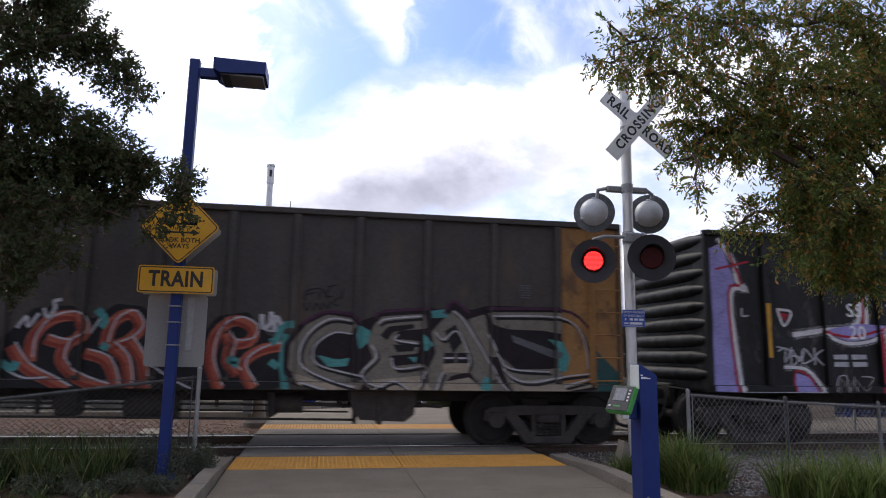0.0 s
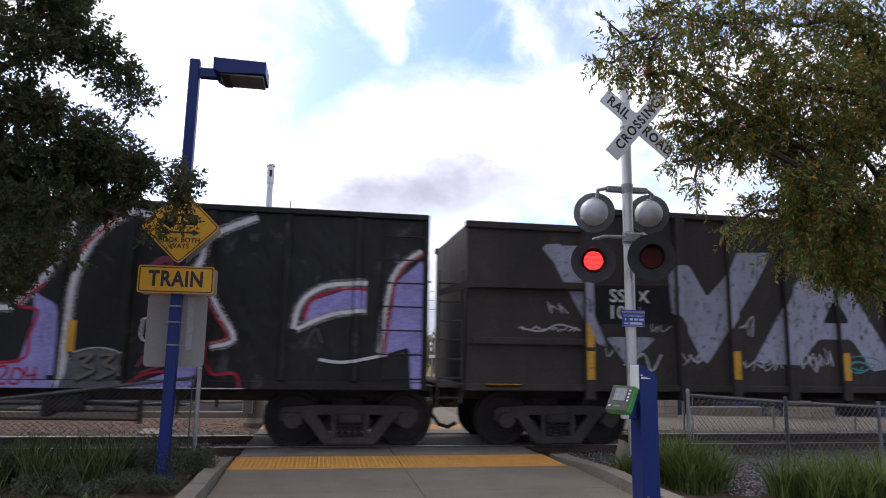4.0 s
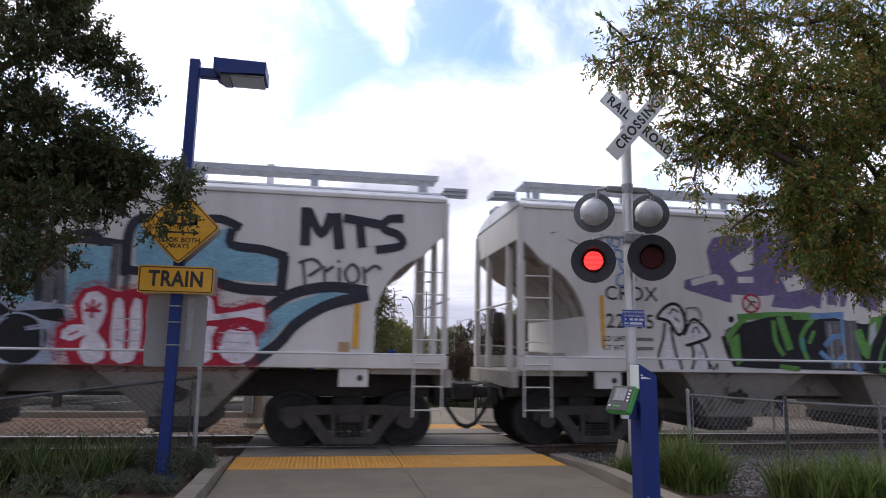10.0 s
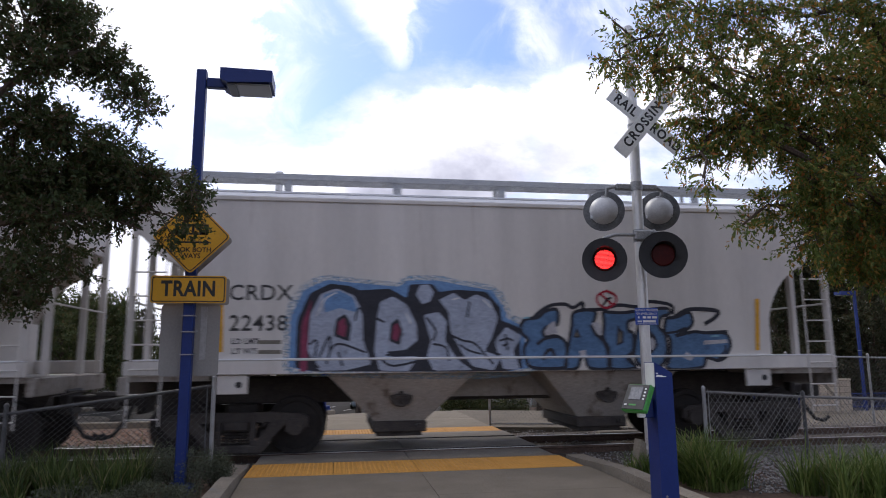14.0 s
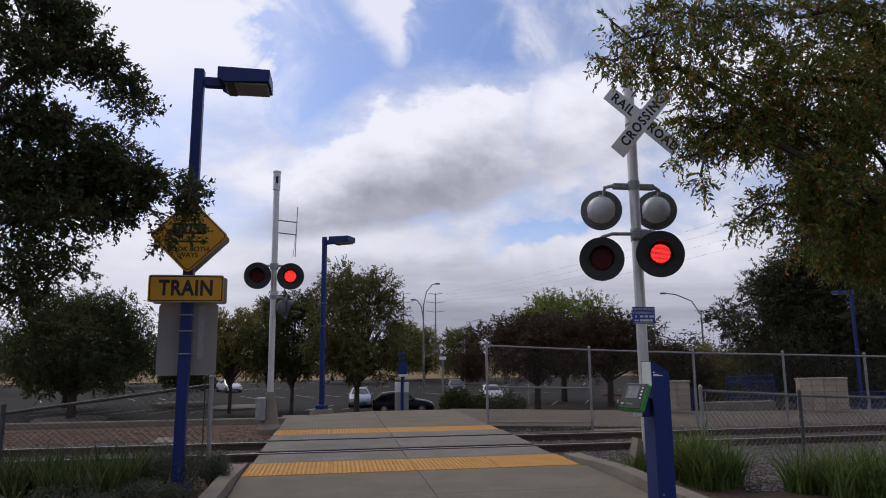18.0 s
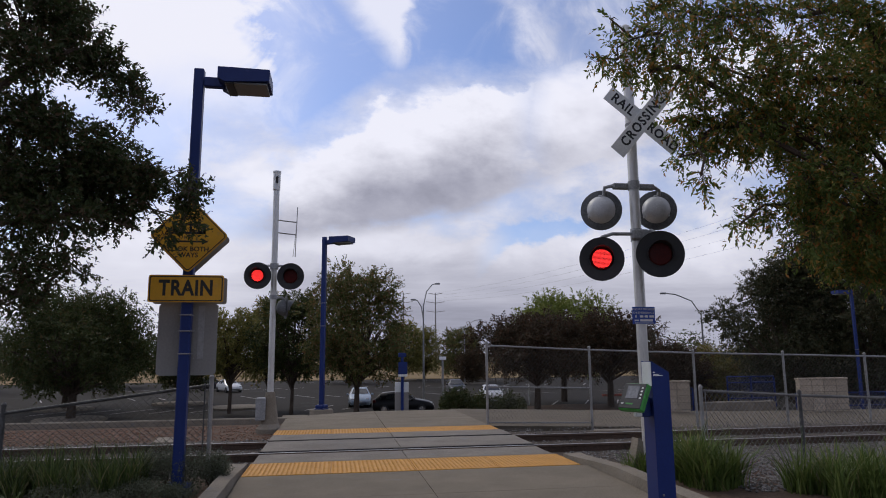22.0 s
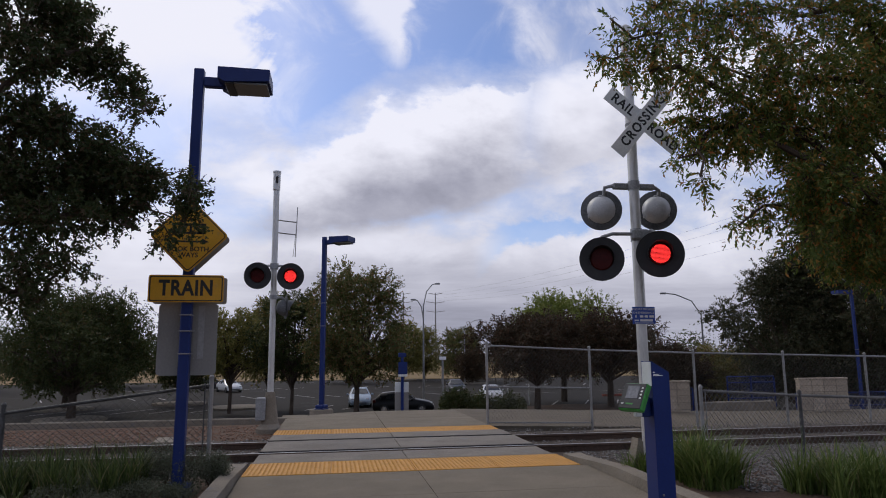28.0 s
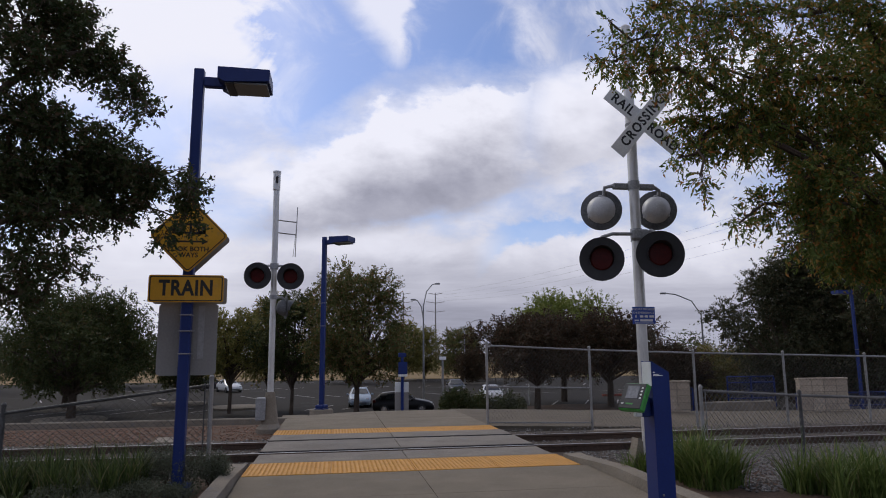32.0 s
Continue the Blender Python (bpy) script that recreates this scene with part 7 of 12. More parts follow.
    part("reflector_strip", Geo().box(0.35, 0.95, -half - 0.05, -half - 0.042, 1.02, 1.07), P_ORANGE, c, "yellow reflective strip")
    return c


car_c = raised_gondola()


def hopper(label, s0, L=11.75):
    """A two-bay covered hopper car."""
    c = freight_car("covered_hopper_car", label, s0)
    half, X_END = 1.60, -0.08
    cut = [(0.02, 4.0), (0.02, 3.50), (0.42, 3.09), (0.62, 2.99), (0.80, 2.85), (0.96, 2.65), (1.07, 2.44), (1.15, 2.2), (1.18, 1.98), (1.18, 1.5)]
    side = [(q + X_END, h) for q, h in cut] + [(L - q, h) for q, h in cut[::-1]]
    for sy in (-1, 1):
        y = sy * half
        part("side_sheet", Geo().prism(side, y - 0.012, y + 0.012, "y"), HOPPERGREY, c, "dusty pale grey side sheet")
        part("side_sill", Geo().box(X_END - 0.03, L + 0.03, y - 0.07, y + 0.045, 1.29, 1.505, 0.012), HOPPERGREY, c)
        # The highlight along the sill is put in as a strip of paler paint.
        part("sill_highlight", Geo().box(0.0, L, y - 0.05 * sy - 0.035, y - 0.05 * sy + 0.125, 1.506, 1.528, 0.005) if sy > 0 else Geo().box(0.0, L, y - 0.075, y + 0.04, 1.506, 1.53, 0.006), HOPPERROOF, c, "sill flange with its highlight put into a paler colour")
        part("eave_rail", Geo().box(X_END, L, y - 0.035, y + 0.03, 4.0, 4.07, 0.012), HOPPERGREY, c)
        for x in (X_END + 0.02, L - 0.02):
            part("corner_post", Geo().box(x - 0.045, x + 0.045, y - 0.05, y + 0.05, 1.53, 4.0, 0.01), HOPPERGREY, c)
        for x, s in ((1.45, 1), (L - 1.45, -1)):
            part("jacking_pad", Geo().box(x - 0.23, x + 0.23, y - 0.03, y + 0.03, 1.0, 1.288, 0.012), HOPPERGREY, c, "pale jacking pad with a hole")
            part("pad_hole", Geo().tube([(x + 0.1, y + 0.034 * sy, 1.14), (x + 0.1, y + 0.038 * sy, 1.14)], 0.05, 14), BLACKDISC, c)
    roof = [(-half - 0.02, 4.075), (-half + 0.05, 4.12), (-1.25, 4.22), (-0.6, 4.29), (0, 4.31), (0.6, 4.29), (1.25, 4.22), (half - 0.05, 4.12), (half + 0.02, 4.075)]
    part("roof", Geo().prism(roof, X_END + 0.01, L - 0.01, "x"), HOPPERROOF, c, "pale curved roof")
    part("roof_seam", Geo().box(0.05, L - 0.05, -1.30, -1.27, 4.215, 4.245).box(0.05, L - 0.05, 1.27, 1.30, 4.215, 4.245), HOPPERROOF, c)
    for sy in (-1, 1):
        g = Geo()
        for k in range(9):
            yy = sy * (0.72 + k * 0.062)
            g.box(0.1, L - 0.1, yy - 0.009, yy + 0.009, 4.50, 4.535)
        for k in range(60):
            x = 0.12 + (L - 0.24) * k / 59
            g.box(x - 0.008, x + 0.008, min(sy * 0.72, sy * 1.22), max(sy * 0.72, sy * 1.22), 4.492, 4.503)
        part("running_board", g, GRATING, c, "open steel grating walkway")
        part("board_edge", Geo().box(0.1, L - 0.1, sy * 1.235 - 0.015, sy * 1.235 + 0.015, 4.46, 4.56, 0.005), GRATING, c)
        for k in range(7):
            x = 0.35 + (L - 0.7) * k / 6
            part("board_bracket", Geo().box(x - 0.07, x + 0.07, sy * 1.2 - 0.02, sy * 1.2 + 0.02, 4.21, 4.47, 0.006), GRATING, c)
            part("inner_bracket", Geo().box(x - 0.03, x + 0.03, sy * 0.74 - 0.02, sy * 0.74 + 0.02, 4.26, 4.5, 0.006), GRATING, c)
    hatch = Geo().box(0.8, L - 0.8, -0.34, 0.34, 4.3, 4.46, 0.03)
    part("trough_hatch", hatch, HOPPERROOF, c)
    for x, s in ((X_END, -1), (L, 1)):
        a, b = sorted((x - s * 0.02, x + s * 0.38))
        walkway = part("end_walkway", Geo().box(a, b, -1.37, -1.345, 4.16, 4.33, 0.004).box(a, b, -0.92, -0.90, 4.26, 4.33, 0.004).box(x + s * 0.38 - 0.012, x + s * 0.38 + 0.012, -1.37, -0.90, 4.24, 4.33, 0.004), GRATING, c, "grey steel end walkway")
        for k in range(6):
            q = a + (b - a) * (k + 0.5) / 6
            part("tread_bar", Geo().box(q - 0.02, q + 0.02, -1.34, -0.92, 4.29, 4.32), GRATING, walkway)
        part("walkway_rail", Geo().box(a, b, -1.395, -1.372, 4.20, 4.225).box(a, b, -1.395, -1.372, 4.27, 4.295), GRATING, walkway)
        # the end sheet curves down to an upright sheet
        z = [(q + 0.03, h + 0.01) for q, h in cut[1:8]] + [(q - 0.005, h - 0.015) for q, h in cut[7:0:-1]]
        part("slope_sheet", Geo().prism([(x - s * q, h) for q, h in z], -half + 0.02, half - 0.02, "y"), HOPPERUNDER, c, "sloping grey floor sheet")
        part("bay_sheet", Geo().box(min(x - s * 1.14, x - s * 1.175), max(x - s * 1.14, x - s * 1.175), -half + 0.02, half - 0.02, 1.28, 2.205), HOPPERGREY, c)
        part("end_wall", Geo().box(x - 0.015 - s * 0.04, x + 0.015 - s * 0.04, -half + 0.02, half - 0.02, 3.5, 4.05), HOPPERGREY, c)
        part("end_sill", Geo().box(min(x, x + s * 0.12), max(x, x + s * 0.12), -half + 0.05, half - 0.05, 1.0, 1.28, 0.015), HOPPERUNDER, c)
        part("deck", Geo().box(min(x, x - s * 1.2), max(x, x - s * 1.2), -half + 0.08, half - 0.08, 1.20, 1.285), HOPPERUNDER, c)
        for yy in (-0.75, 0.75):
            part("end_post", Geo().box(min(x - s * 0.02, x - s * 0.12), max(x - s * 0.02, x - s * 0.12), yy - 0.06, yy + 0.06, 1.285, 3.5, 0.01), HOPPERGREY, c, "upright steel end post")
        part("handrail", Geo().tube([(x + s * 0.06, -half + 0.1, 2.42), (x + s * 0.06, half - 0.1, 2.42)], 0.018, 6), HOPPERGREY, c)
        x0, x1 = sorted((x - s * 0.06, x - s * 0.52))
        ladder(c, x0, x1, -half - 0.085, 0.55, 3.09, 7, HOPPERGREY, 0.014, "side_ladder")
        x0, x1 = sorted((x - s * 0.02, x + s * 0.02))
        ladder(c, x0, x1, half - 0.2, 0.9, 3.7, 8, HOPPERGREY, 0.02, "end_ladder")
        if s < 0:
            part("brake_wheel", Geo().tube([(x - 0.12 + 0.0, -0.35 + 0.27 * math.cos(k * 0.5236), 2.1 + 0.27 * math.sin(k * 0.5236)) for k in range(13)], 0.018, 8).tube([(x - 0.12, -0.6, 2.1), (x - 0.12, -0.1, 2.1)], 0.014, 6).tube([(x - 0.12, -0.35, 1.85), (x - 0.12, -0.35, 2.35)], 0.014, 6).box(x - 0.1, x + 0.04, -0.47, -0.23, 1.9, 2.3, 0.02), TRUCK, c, "dark hand brake wheel and gear box")
        coupler(c, x + s * 0.02, s)
        truck(c, x - s * (1.46 if s > 0 else 1.54))
    part("brake_cylinder", Geo().tube([(0.55, -0.6, 1.45), (1.05, -0.6, 1.45)], 0.14, 14).box(0.3, 0.55, -0.9, -0.4, 1.285, 1.6, 0.02).tube([(0.4, -0.3, 1.3), (0.42, -0.25, 2.4), (0.35, -0.2, 2.9)], 0.02, 6), HOPPERUNDER, c)
    for cx in (L / 2 - 1.75, L / 2 + 1.75):
        v = [(cx - 1.2, -1.5, 1.29), (cx + 1.2, -1.5, 1.29), (cx + 1.2, 1.5, 1.29), (cx - 1.2, 1.5, 1.29), (cx - 0.42, -0.95, 0.50), (cx + 0.42, -0.95, 0.50), (cx + 0.42, 0.95, 0.50), (cx - 0.42, 0.95, 0.50)]
        b = part("hopper_bay", Geo().add(v, [(0, 1, 5, 4), (1, 2, 6, 5), (2, 3, 7, 6), (3, 0, 4, 7), (0, 3, 2, 1), (4, 5, 6, 7)]), HOPPERUNDER, c, "tapered dusty hopper bay")
        part("outlet_gate", Geo().box(cx - 0.45, cx + 0.45, -1.0, 1.0, 0.32, 0.50, 0.02).box(cx - 0.38, cx + 0.38, -0.9, 0.9, 0.25, 0.32, 0.01), TRUCK, b)
        part("gate_shaft", Geo().tube([(cx + 0.3, -1.12, 0.42), (cx + 0.3, 1.12, 0.42)], 0.04, 8), TRUCK, b)
        m = pose(cx, -1.225, 0.90, 90 - 34.8)
        part("vibrator_bracket", Geo().lathe([(0.19, 0.004), (0.19, 0.03), (0.14, 0.045), (0.07, 0.06), (0, 0.06)], m, 18).box(cx - 0.12, cx + 0.12, -1.36, -1.2, 0.87, 0.93, 0.01).box(cx - 0.03, cx + 0.03, -1.36, -1.18, 0.80, 1.0, 0.01), TRUCK, b, "dark round bracket")
    part("centre_sill", Geo().box(0.05, L - 0.05, -0.32, 0.32, 0.78, 1.22, 0.02), TRUCK, c)
    part("centre_hood", Geo().prism([(L / 2 - 0.75, 1.28), (L / 2 + 0.75, 1.28), (L / 2 + 1.1, 0.85), (L / 2 - 1.1, 0.85)], -0.5, 0.5, "y"), HOPPERUNDER, c)
    return c


hop1 = hopper("pale grey two-bay covered hopper with blue and red graffiti", 39.45)
hop2 = hopper("pale grey two-bay covered hopper with purple and green graffiti", 52.51, 11.6)
hop3 = hopper("pale grey two-bay covered hopper with blue outlined graffiti", 65.57, 11.6)


# ---- paint on the cars' sides ----
P_HAZE = surface("spray_worn_pale", (0.31, 0.32, 0.40), (0.25, 0.25, 0.30), 2.2, 0.75, 0.0, bump=0.1, fine=50, stretch=(2.2, 1, 1.0), spots=(0.05, 0.045, 0.042), spot_cut=0.585)
P_INK = paint_coat("spray_faded_black", (0.075, 0.072, 0.078))
P_SMOKE = paint_coat("spray_smoky_grey", (0.10, 0.10, 0.108))
P_NAVY = paint_coat("spray_navy", (0.05, 0.065, 0.11))
P_OCHRE = paint_coat("ochre_patch", (0.36, 0.24, 0.13))
P_RUSTY = paint_coat("spray_rust_orange", (0.22, 0.04, 0.025))
P_PLUM = paint_coat("spray_plum_black", (0.017, 0.011, 0.014))
P_MAUVE = paint_coat("spray_dark_mauve", (0.06, 0.022, 0.05))
P_TAN = paint_coat("spray_tan", (0.30, 0.255, 0.195))
P_DARKTEAL = paint_coat("spray_dark_teal", (0.03, 0.085, 0.08))
P_DUSK = paint_coat("spray_dusky_navy", (0.03, 0.031, 0.04))
P_BLUEGREY = paint_coat("spray_blue_grey", (0.30, 0.335, 0.41))


def clipped(poly, x0, x1, z0, z1):
    for ax, lim, keep in ((0, x0, 1), (0, x1, -1), (1, z0, 1), (1, z1, -1)):
        out = []
        for a, b in zip(poly, poly[1:] + poly[:1]):
            ia, ib = (a[ax] - lim) * keep >= 0, (b[ax] - lim) * keep >= 0
            if ia:
                out.append(a)
            if ia != ib:
                k = (lim - a[ax]) / (b[ax] - a[ax])
                out.append((a[0] + (b[0] - a[0]) * k, a[1] + (b[1] - a[1]) * k))
        poly = out
        if len(poly) < 3:
            return []
    return poly


def curved(pts, n=4):
    """A smooth line through a few points."""
    if len(pts) < 3:
        return pts
    p = [pts[0]] + list(pts) + [pts[-1]]
    out = []
    for a, b, c, d in zip(p, p[1:], p[2:], p[3:]):
        for k in range(n):
            t = k / n
            out.append(tuple(0.5 * (2 * b[i] + (c[i] - a[i]) * t + (2 * a[i] - 5 * b[i] + 4 * c[i] - d[i]) * t * t + (3 * b[i] - a[i] - 3 * c[i] + d[i]) * t ** 3) for i in (0, 1)))
    return out + [pts[-1]]


def ribbon(pts, w):
    """The quads of a brush stroke of even width."""
    pts = curved(pts)
    side = []
    for i, p in enumerate(pts):
        a, b = Vector(pts[max(i - 1, 0)]), Vector(pts[min(i + 1, len(pts) - 1)])
        d = (b - a).normalized() if (b - a).length > 1e-6 else Vector((1, 0))
        nrm = Vector((-d.y, d.x)) * w / 2
        side.append(((p[0] + nrm.x, p[1] + nrm.y), (p[0] - nrm.x, p[1] - nrm.y)))
    return [[a[0], b[0], b[1], a[1]] for a, b in zip(side, side[1:])]


def faces_of(car):
    """The flat faces of a car's near side that take paint: (x0, x1, z0, z1, y)."""
    if car in (hop1, hop2, hop3):
        n = 11.75 if car is hop1 else 11.6
        return [(-0.04, n - 0.04, 1.533, 3.99, -1.6125), (0.0, n, 1.30, 1.495, -1.6705), (2.6, 9.2, 0.9, 1.285, None)]
    posts, w, front = (POSTS_B, 0.055, -1.646)
    lo, hi, sheet, end = 1.08, 3.68, -1.5705, 14.9
    if car is car_a:
        posts = POSTS_A
    if car is car_c:
        posts, w, front, lo, hi, end = POSTS_C, 0.085, -1.661, 1.05, 3.94, 15.75
        sheet = -1.5725
    out, x = [], 0.06
    for p in posts:
        out += [(x, p - w, lo, hi, sheet), (p - w + 0.012, p + w - 0.012, lo + 0.06, hi - 0.02, front)]
        x = p + w
    return out + [(x, end, lo, hi, sheet), (0.05, end, 0.96, 1.07, -1.6205)]


LAYER = {}


def mist(name, c):
    """Overspray: a speckle of paint that thins out over what lies below it."""
    m = bpy.data.materials.new(name)
    m.use_nodes = True
    nt = m.node_tree
    N, L = nt.nodes.new, nt.links.new
    b = nt.nodes["Principled BSDF"]
    b.inputs["Base Color"].default_value, b.inputs["Roughness"].default_value = (*c, 1), 0.8
    tc, n, k = N("ShaderNodeTexCoord"), N("ShaderNodeTexNoise"), N("ShaderNodeMapRange")
    n.inputs["Scale"].default_value, n.inputs["Detail"].default_value = 38, 4
    L(tc.outputs["Object"], n.inputs["Vector"]), L(n.outputs["Fac"], k.inputs["Value"])
    k.inputs["From Min"].default_value, k.inputs["From Max"].default_value, k.inputs["To Max"].default_value = 0.42, 0.66, 0.75
    t, x = N("ShaderNodeBsdfTransparent"), N("ShaderNodeMixShader")
    L(k.outputs[0], x.inputs[0]), L(t.outputs[0], x.inputs[1]), L(b.outputs[0], x.inputs[2])
    L(x.outputs[0], nt.nodes["Material Output"].inputs[0])
    return m


MIST = {P_WHITE.name: mist("white_overspray", (0.5, 0.49, 0.5)), P_RED.name: mist("red_overspray", (0.42, 0.04, 0.06)), P_GREEN.name: mist("green_overspray", (0.1, 0.25, 0.06)),
        P_MAROON.name: mist("maroon_overspray", (0.28, 0.05, 0.09)), P_BLACK.name: mist("black_overspray", (0.05, 0.05, 0.055)), P_SKY.name: mist("blue_overspray", (0.16, 0.33, 0.5))}


def spray(car, kind, mat, size, pts, word=""):
    """Lays one flat paint shape on a car's near side: a fill, stroke, disc or stencilled word."""
    planes = faces_of(car)
    if kind in "sf" and mat.name in MIST and ((kind == "f" and mat in (P_RED, P_MAROON, P_SKY) and car in (hop1, hop2, hop3) and len(pts) > 8)
                                              or (kind == "s" and (size > 0.15 or (car in (car_a, car_b) and mat is P_WHITE and size > 0.05)) and mat is not P_SKY)):
        lay(car, planes, ribbon(list(pts) + [pts[0]], 0.16) if kind == "f" else ribbon(pts, size * 1.25 + 0.07), MIST[mat.name], "overspray")
    if kind == "t":
        k = LAYER[car] = LAYER.get(car, 0) + 1
        y = planes[0][4] if car in (hop1, hop2, hop3) else planes[0][4]
        thin = mat is P_BLACK
        lettering("lettering", word, size, mat, car, pose(pts[0][0], y - 0.0008 - 0.00012 * k, pts[0][1]), 0.0 if thin else 0.004, 0.0004, 0.12 if thin else 0.0, 1.05)
        return
    if kind == "f":
        polys = [curved_outline(pts)]
    elif kind == "c":
        (cx, cz), = pts
        polys = [[(cx + size * math.cos(i * 0.2618), cz + size * math.sin(i * 0.2618)) for i in range(24)]]
    else:
        polys = ribbon(pts, size)
    lay(car, planes, polys, mat, "stencil_mark" if mat in (P_ORANGE, SIGNWHITE) else "graffiti_stroke")


def lay(car, planes, polys, mat, name):
    """Cuts the shapes to the car's faces and lays them on, each coat a hair above the last."""
    k = LAYER[car] = LAYER.get(car, 0) + 1
    g = Geo()
    for x0, x1, z0, z1, y in planes:
        for q in polys:
            c = clipped(list(q), x0, x1, z0, z1)
            if len(c) < 3:
                continue
            if y is None:
                g.add([(a, -1.5 + (1.29 - b) * 0.696 - 0.004 - 0.00012 * k, b - 0.002) for a, b in c], [tuple(range(len(c)))])
            else:
                g.add([(a, y - 0.0005 - 0.00012 * k, b) for a, b in c], [tuple(range(len(c)))])
    if g.f:
        part(name, g, mat, car, "", None, 0)


def scrawl(car, corner, other, seed, mat):
    """A quick illegible hand-drawn line inside a box."""
    rng = random.Random(seed)
    (x0, z0), (x1, z1) = corner, other
    n = max(int(abs(x1 - x0) / 0.16), 2)
    for i in range(n):
        a, w = x0 + (x1 - x0) * i / n, (x1 - x0) / n
        pts = [(a + w * rng.uniform(-0.1, 1.1), z0 + (z1 - z0) * q) for q in (rng.uniform(0, 0.3), rng.uniform(0.6, 1), rng.uniform(0.1, 0.5), rng.uniform(0.5, 1))]
        spray(car, "s", mat, 0.018, pts)


def curved_outline(pts):
    """Softens a closed outline's corners."""
    out = []
    n = len(pts)
    if n == 4:
        return list(pts)
    for i in range(n):
        a, b, c = pts[i - 1], pts[i], pts[(i + 1) % n]
        for t in (0.22, 0.08):
            out.append((b[0] + (a[0] - b[0]) * t, b[1] + (a[1] - b[1]) * t))
        for t in (0.08, 0.22):
            out.append((b[0] + (c[0] - b[0]) * t, b[1] + (c[1] - b[1]) * t))
    return out


# ---- spray paint and stencils on the cars ----
spray(car_a, "f", P_BLACK, 0, [(5.47, 0.91), (5.40, 1.65), (5.60, 1.85), (5.80, 2.11), (6.33, 2.16), (6.62, 1.96), (6.92, 2.20), (7.32, 2.17), (7.72, 1.69), (8.13, 1.70), (8.39, 2.05), (8.85, 2.13), (9.12, 1.81), (9.43, 1.64), (9.40, 0.95), (7.38, 0.90)])
spray(car_a, "s", P_SALMON, 0.170, [(5.82, 1.33), (5.83, 1.67), (6.05, 1.94), (6.39, 2.00), (6.53, 1.77), (6.29, 1.60), (6.01, 1.66)])
spray(car_a, "s", P_SALMON, 0.170, [(6.29, 1.60), (6.24, 1.34), (6.51, 1.09), (6.96, 0.95)])
spray(car_a, "s", P_SALMON, 0.170, [(5.55, 1.55), (5.77, 1.25), (6.12, 1.07), (6.37, 0.93)])
spray(car_a, "s", P_SALMON, 0.170, [(6.82, 1.57), (6.90, 1.91), (7.15, 2.05), (7.29, 1.85), (7.15, 1.66), (6.97, 1.58)])
spray(car_a, "s", P_SALMON, 0.170, [(6.90, 1.58), (7.13, 1.35), (7.21, 0.94)])
spray(car_a, "s", P_SALMON, 0.170, [(7.15, 1.66), (7.36, 1.35), (7.44, 0.94)])
spray(car_a, "s", P_SALMON, 0.170, [(6.55, 1.46), (6.87, 1.34), (7.03, 0.95)])
spray(car_a, "s", P_SALMON, 0.170, [(8.49, 0.95), (8.33, 1.36), (8.40, 1.79), (8.67, 1.99), (8.93, 1.87), (8.89, 1.68), (8.64, 1.64), (8.53, 1.78)])
spray(car_a, "s", P_SALMON, 0.170, [(9.38, 1.62), (9.03, 1.53), (8.80, 1.30), (8.98, 0.97)])
spray(car_a, "s", P_SALMON, 0.170, [(8.64, 1.64), (8.59, 1.37), (8.74, 1.18)])
spray(car_a, "s", P_RUSTY, 0.060, [(5.78, 1.30), (5.79, 1.64), (6.01, 1.91), (6.35, 1.96), (6.49, 1.73), (6.26, 1.56), (5.98, 1.62)])
spray(car_a, "s", P_PALE, 0.026, [(5.86, 1.39), (5.88, 1.73), (6.09, 2.00), (6.44, 2.06), (6.57, 1.83), (6.34, 1.66), (6.06, 1.72)])
spray(car_a, "s", P_RUSTY, 0.060, [(6.26, 1.56), (6.21, 1.30), (6.47, 1.06), (6.92, 0.92)])
spray(car_a, "s", P_PALE, 0.026, [(6.34, 1.66), (6.29, 1.39), (6.56, 1.15), (7.00, 1.01)])
spray(car_a, "s", P_RUSTY, 0.060, [(5.52, 1.52), (5.74, 1.22), (6.08, 1.04), (6.34, 0.90)])
spray(car_a, "s", P_PALE, 0.026, [(5.60, 1.61), (5.82, 1.31), (6.16, 1.13), (6.42, 0.99)])
spray(car_a, "s", P_RUSTY, 0.060, [(6.78, 1.54), (6.87, 1.88), (7.11, 2.02), (7.25, 1.82), (7.11, 1.63), (6.94, 1.54)])
spray(car_a, "s", P_PALE, 0.026, [(6.86, 1.63), (6.95, 1.97), (7.20, 2.11), (7.34, 1.91), (7.20, 1.72), (7.02, 1.64)])
spray(car_a, "s", P_RUSTY, 0.060, [(6.87, 1.54), (7.09, 1.31), (7.17, 0.90)])
spray(car_a, "s", P_PALE, 0.026, [(6.95, 1.64), (7.18, 1.41), (7.26, 1.00)])
spray(car_a, "s", P_RUSTY, 0.060, [(7.11, 1.63), (7.33, 1.32), (7.41, 0.91)])
spray(car_a, "s", P_PALE, 0.026, [(7.20, 1.72), (7.41, 1.41), (7.49, 1.00)])
spray(car_a, "s", P_RUSTY, 0.060, [(6.52, 1.43), (6.84, 1.31), (7.00, 0.92)])
spray(car_a, "s", P_PALE, 0.026, [(6.60, 1.52), (6.92, 1.40), (7.08, 1.01)])
spray(car_a, "s", P_RUSTY, 0.060, [(8.45, 0.91), (8.29, 1.33), (8.36, 1.76), (8.63, 1.95), (8.89, 1.84), (8.85, 1.65), (8.60, 1.61), (8.49, 1.74)])
spray(car_a, "s", P_PALE, 0.026, [(8.54, 1.01), (8.38, 1.42), (8.45, 1.85), (8.73, 2.05), (8.99, 1.93), (8.95, 1.74), (8.70, 1.70), (8.59, 1.84)])
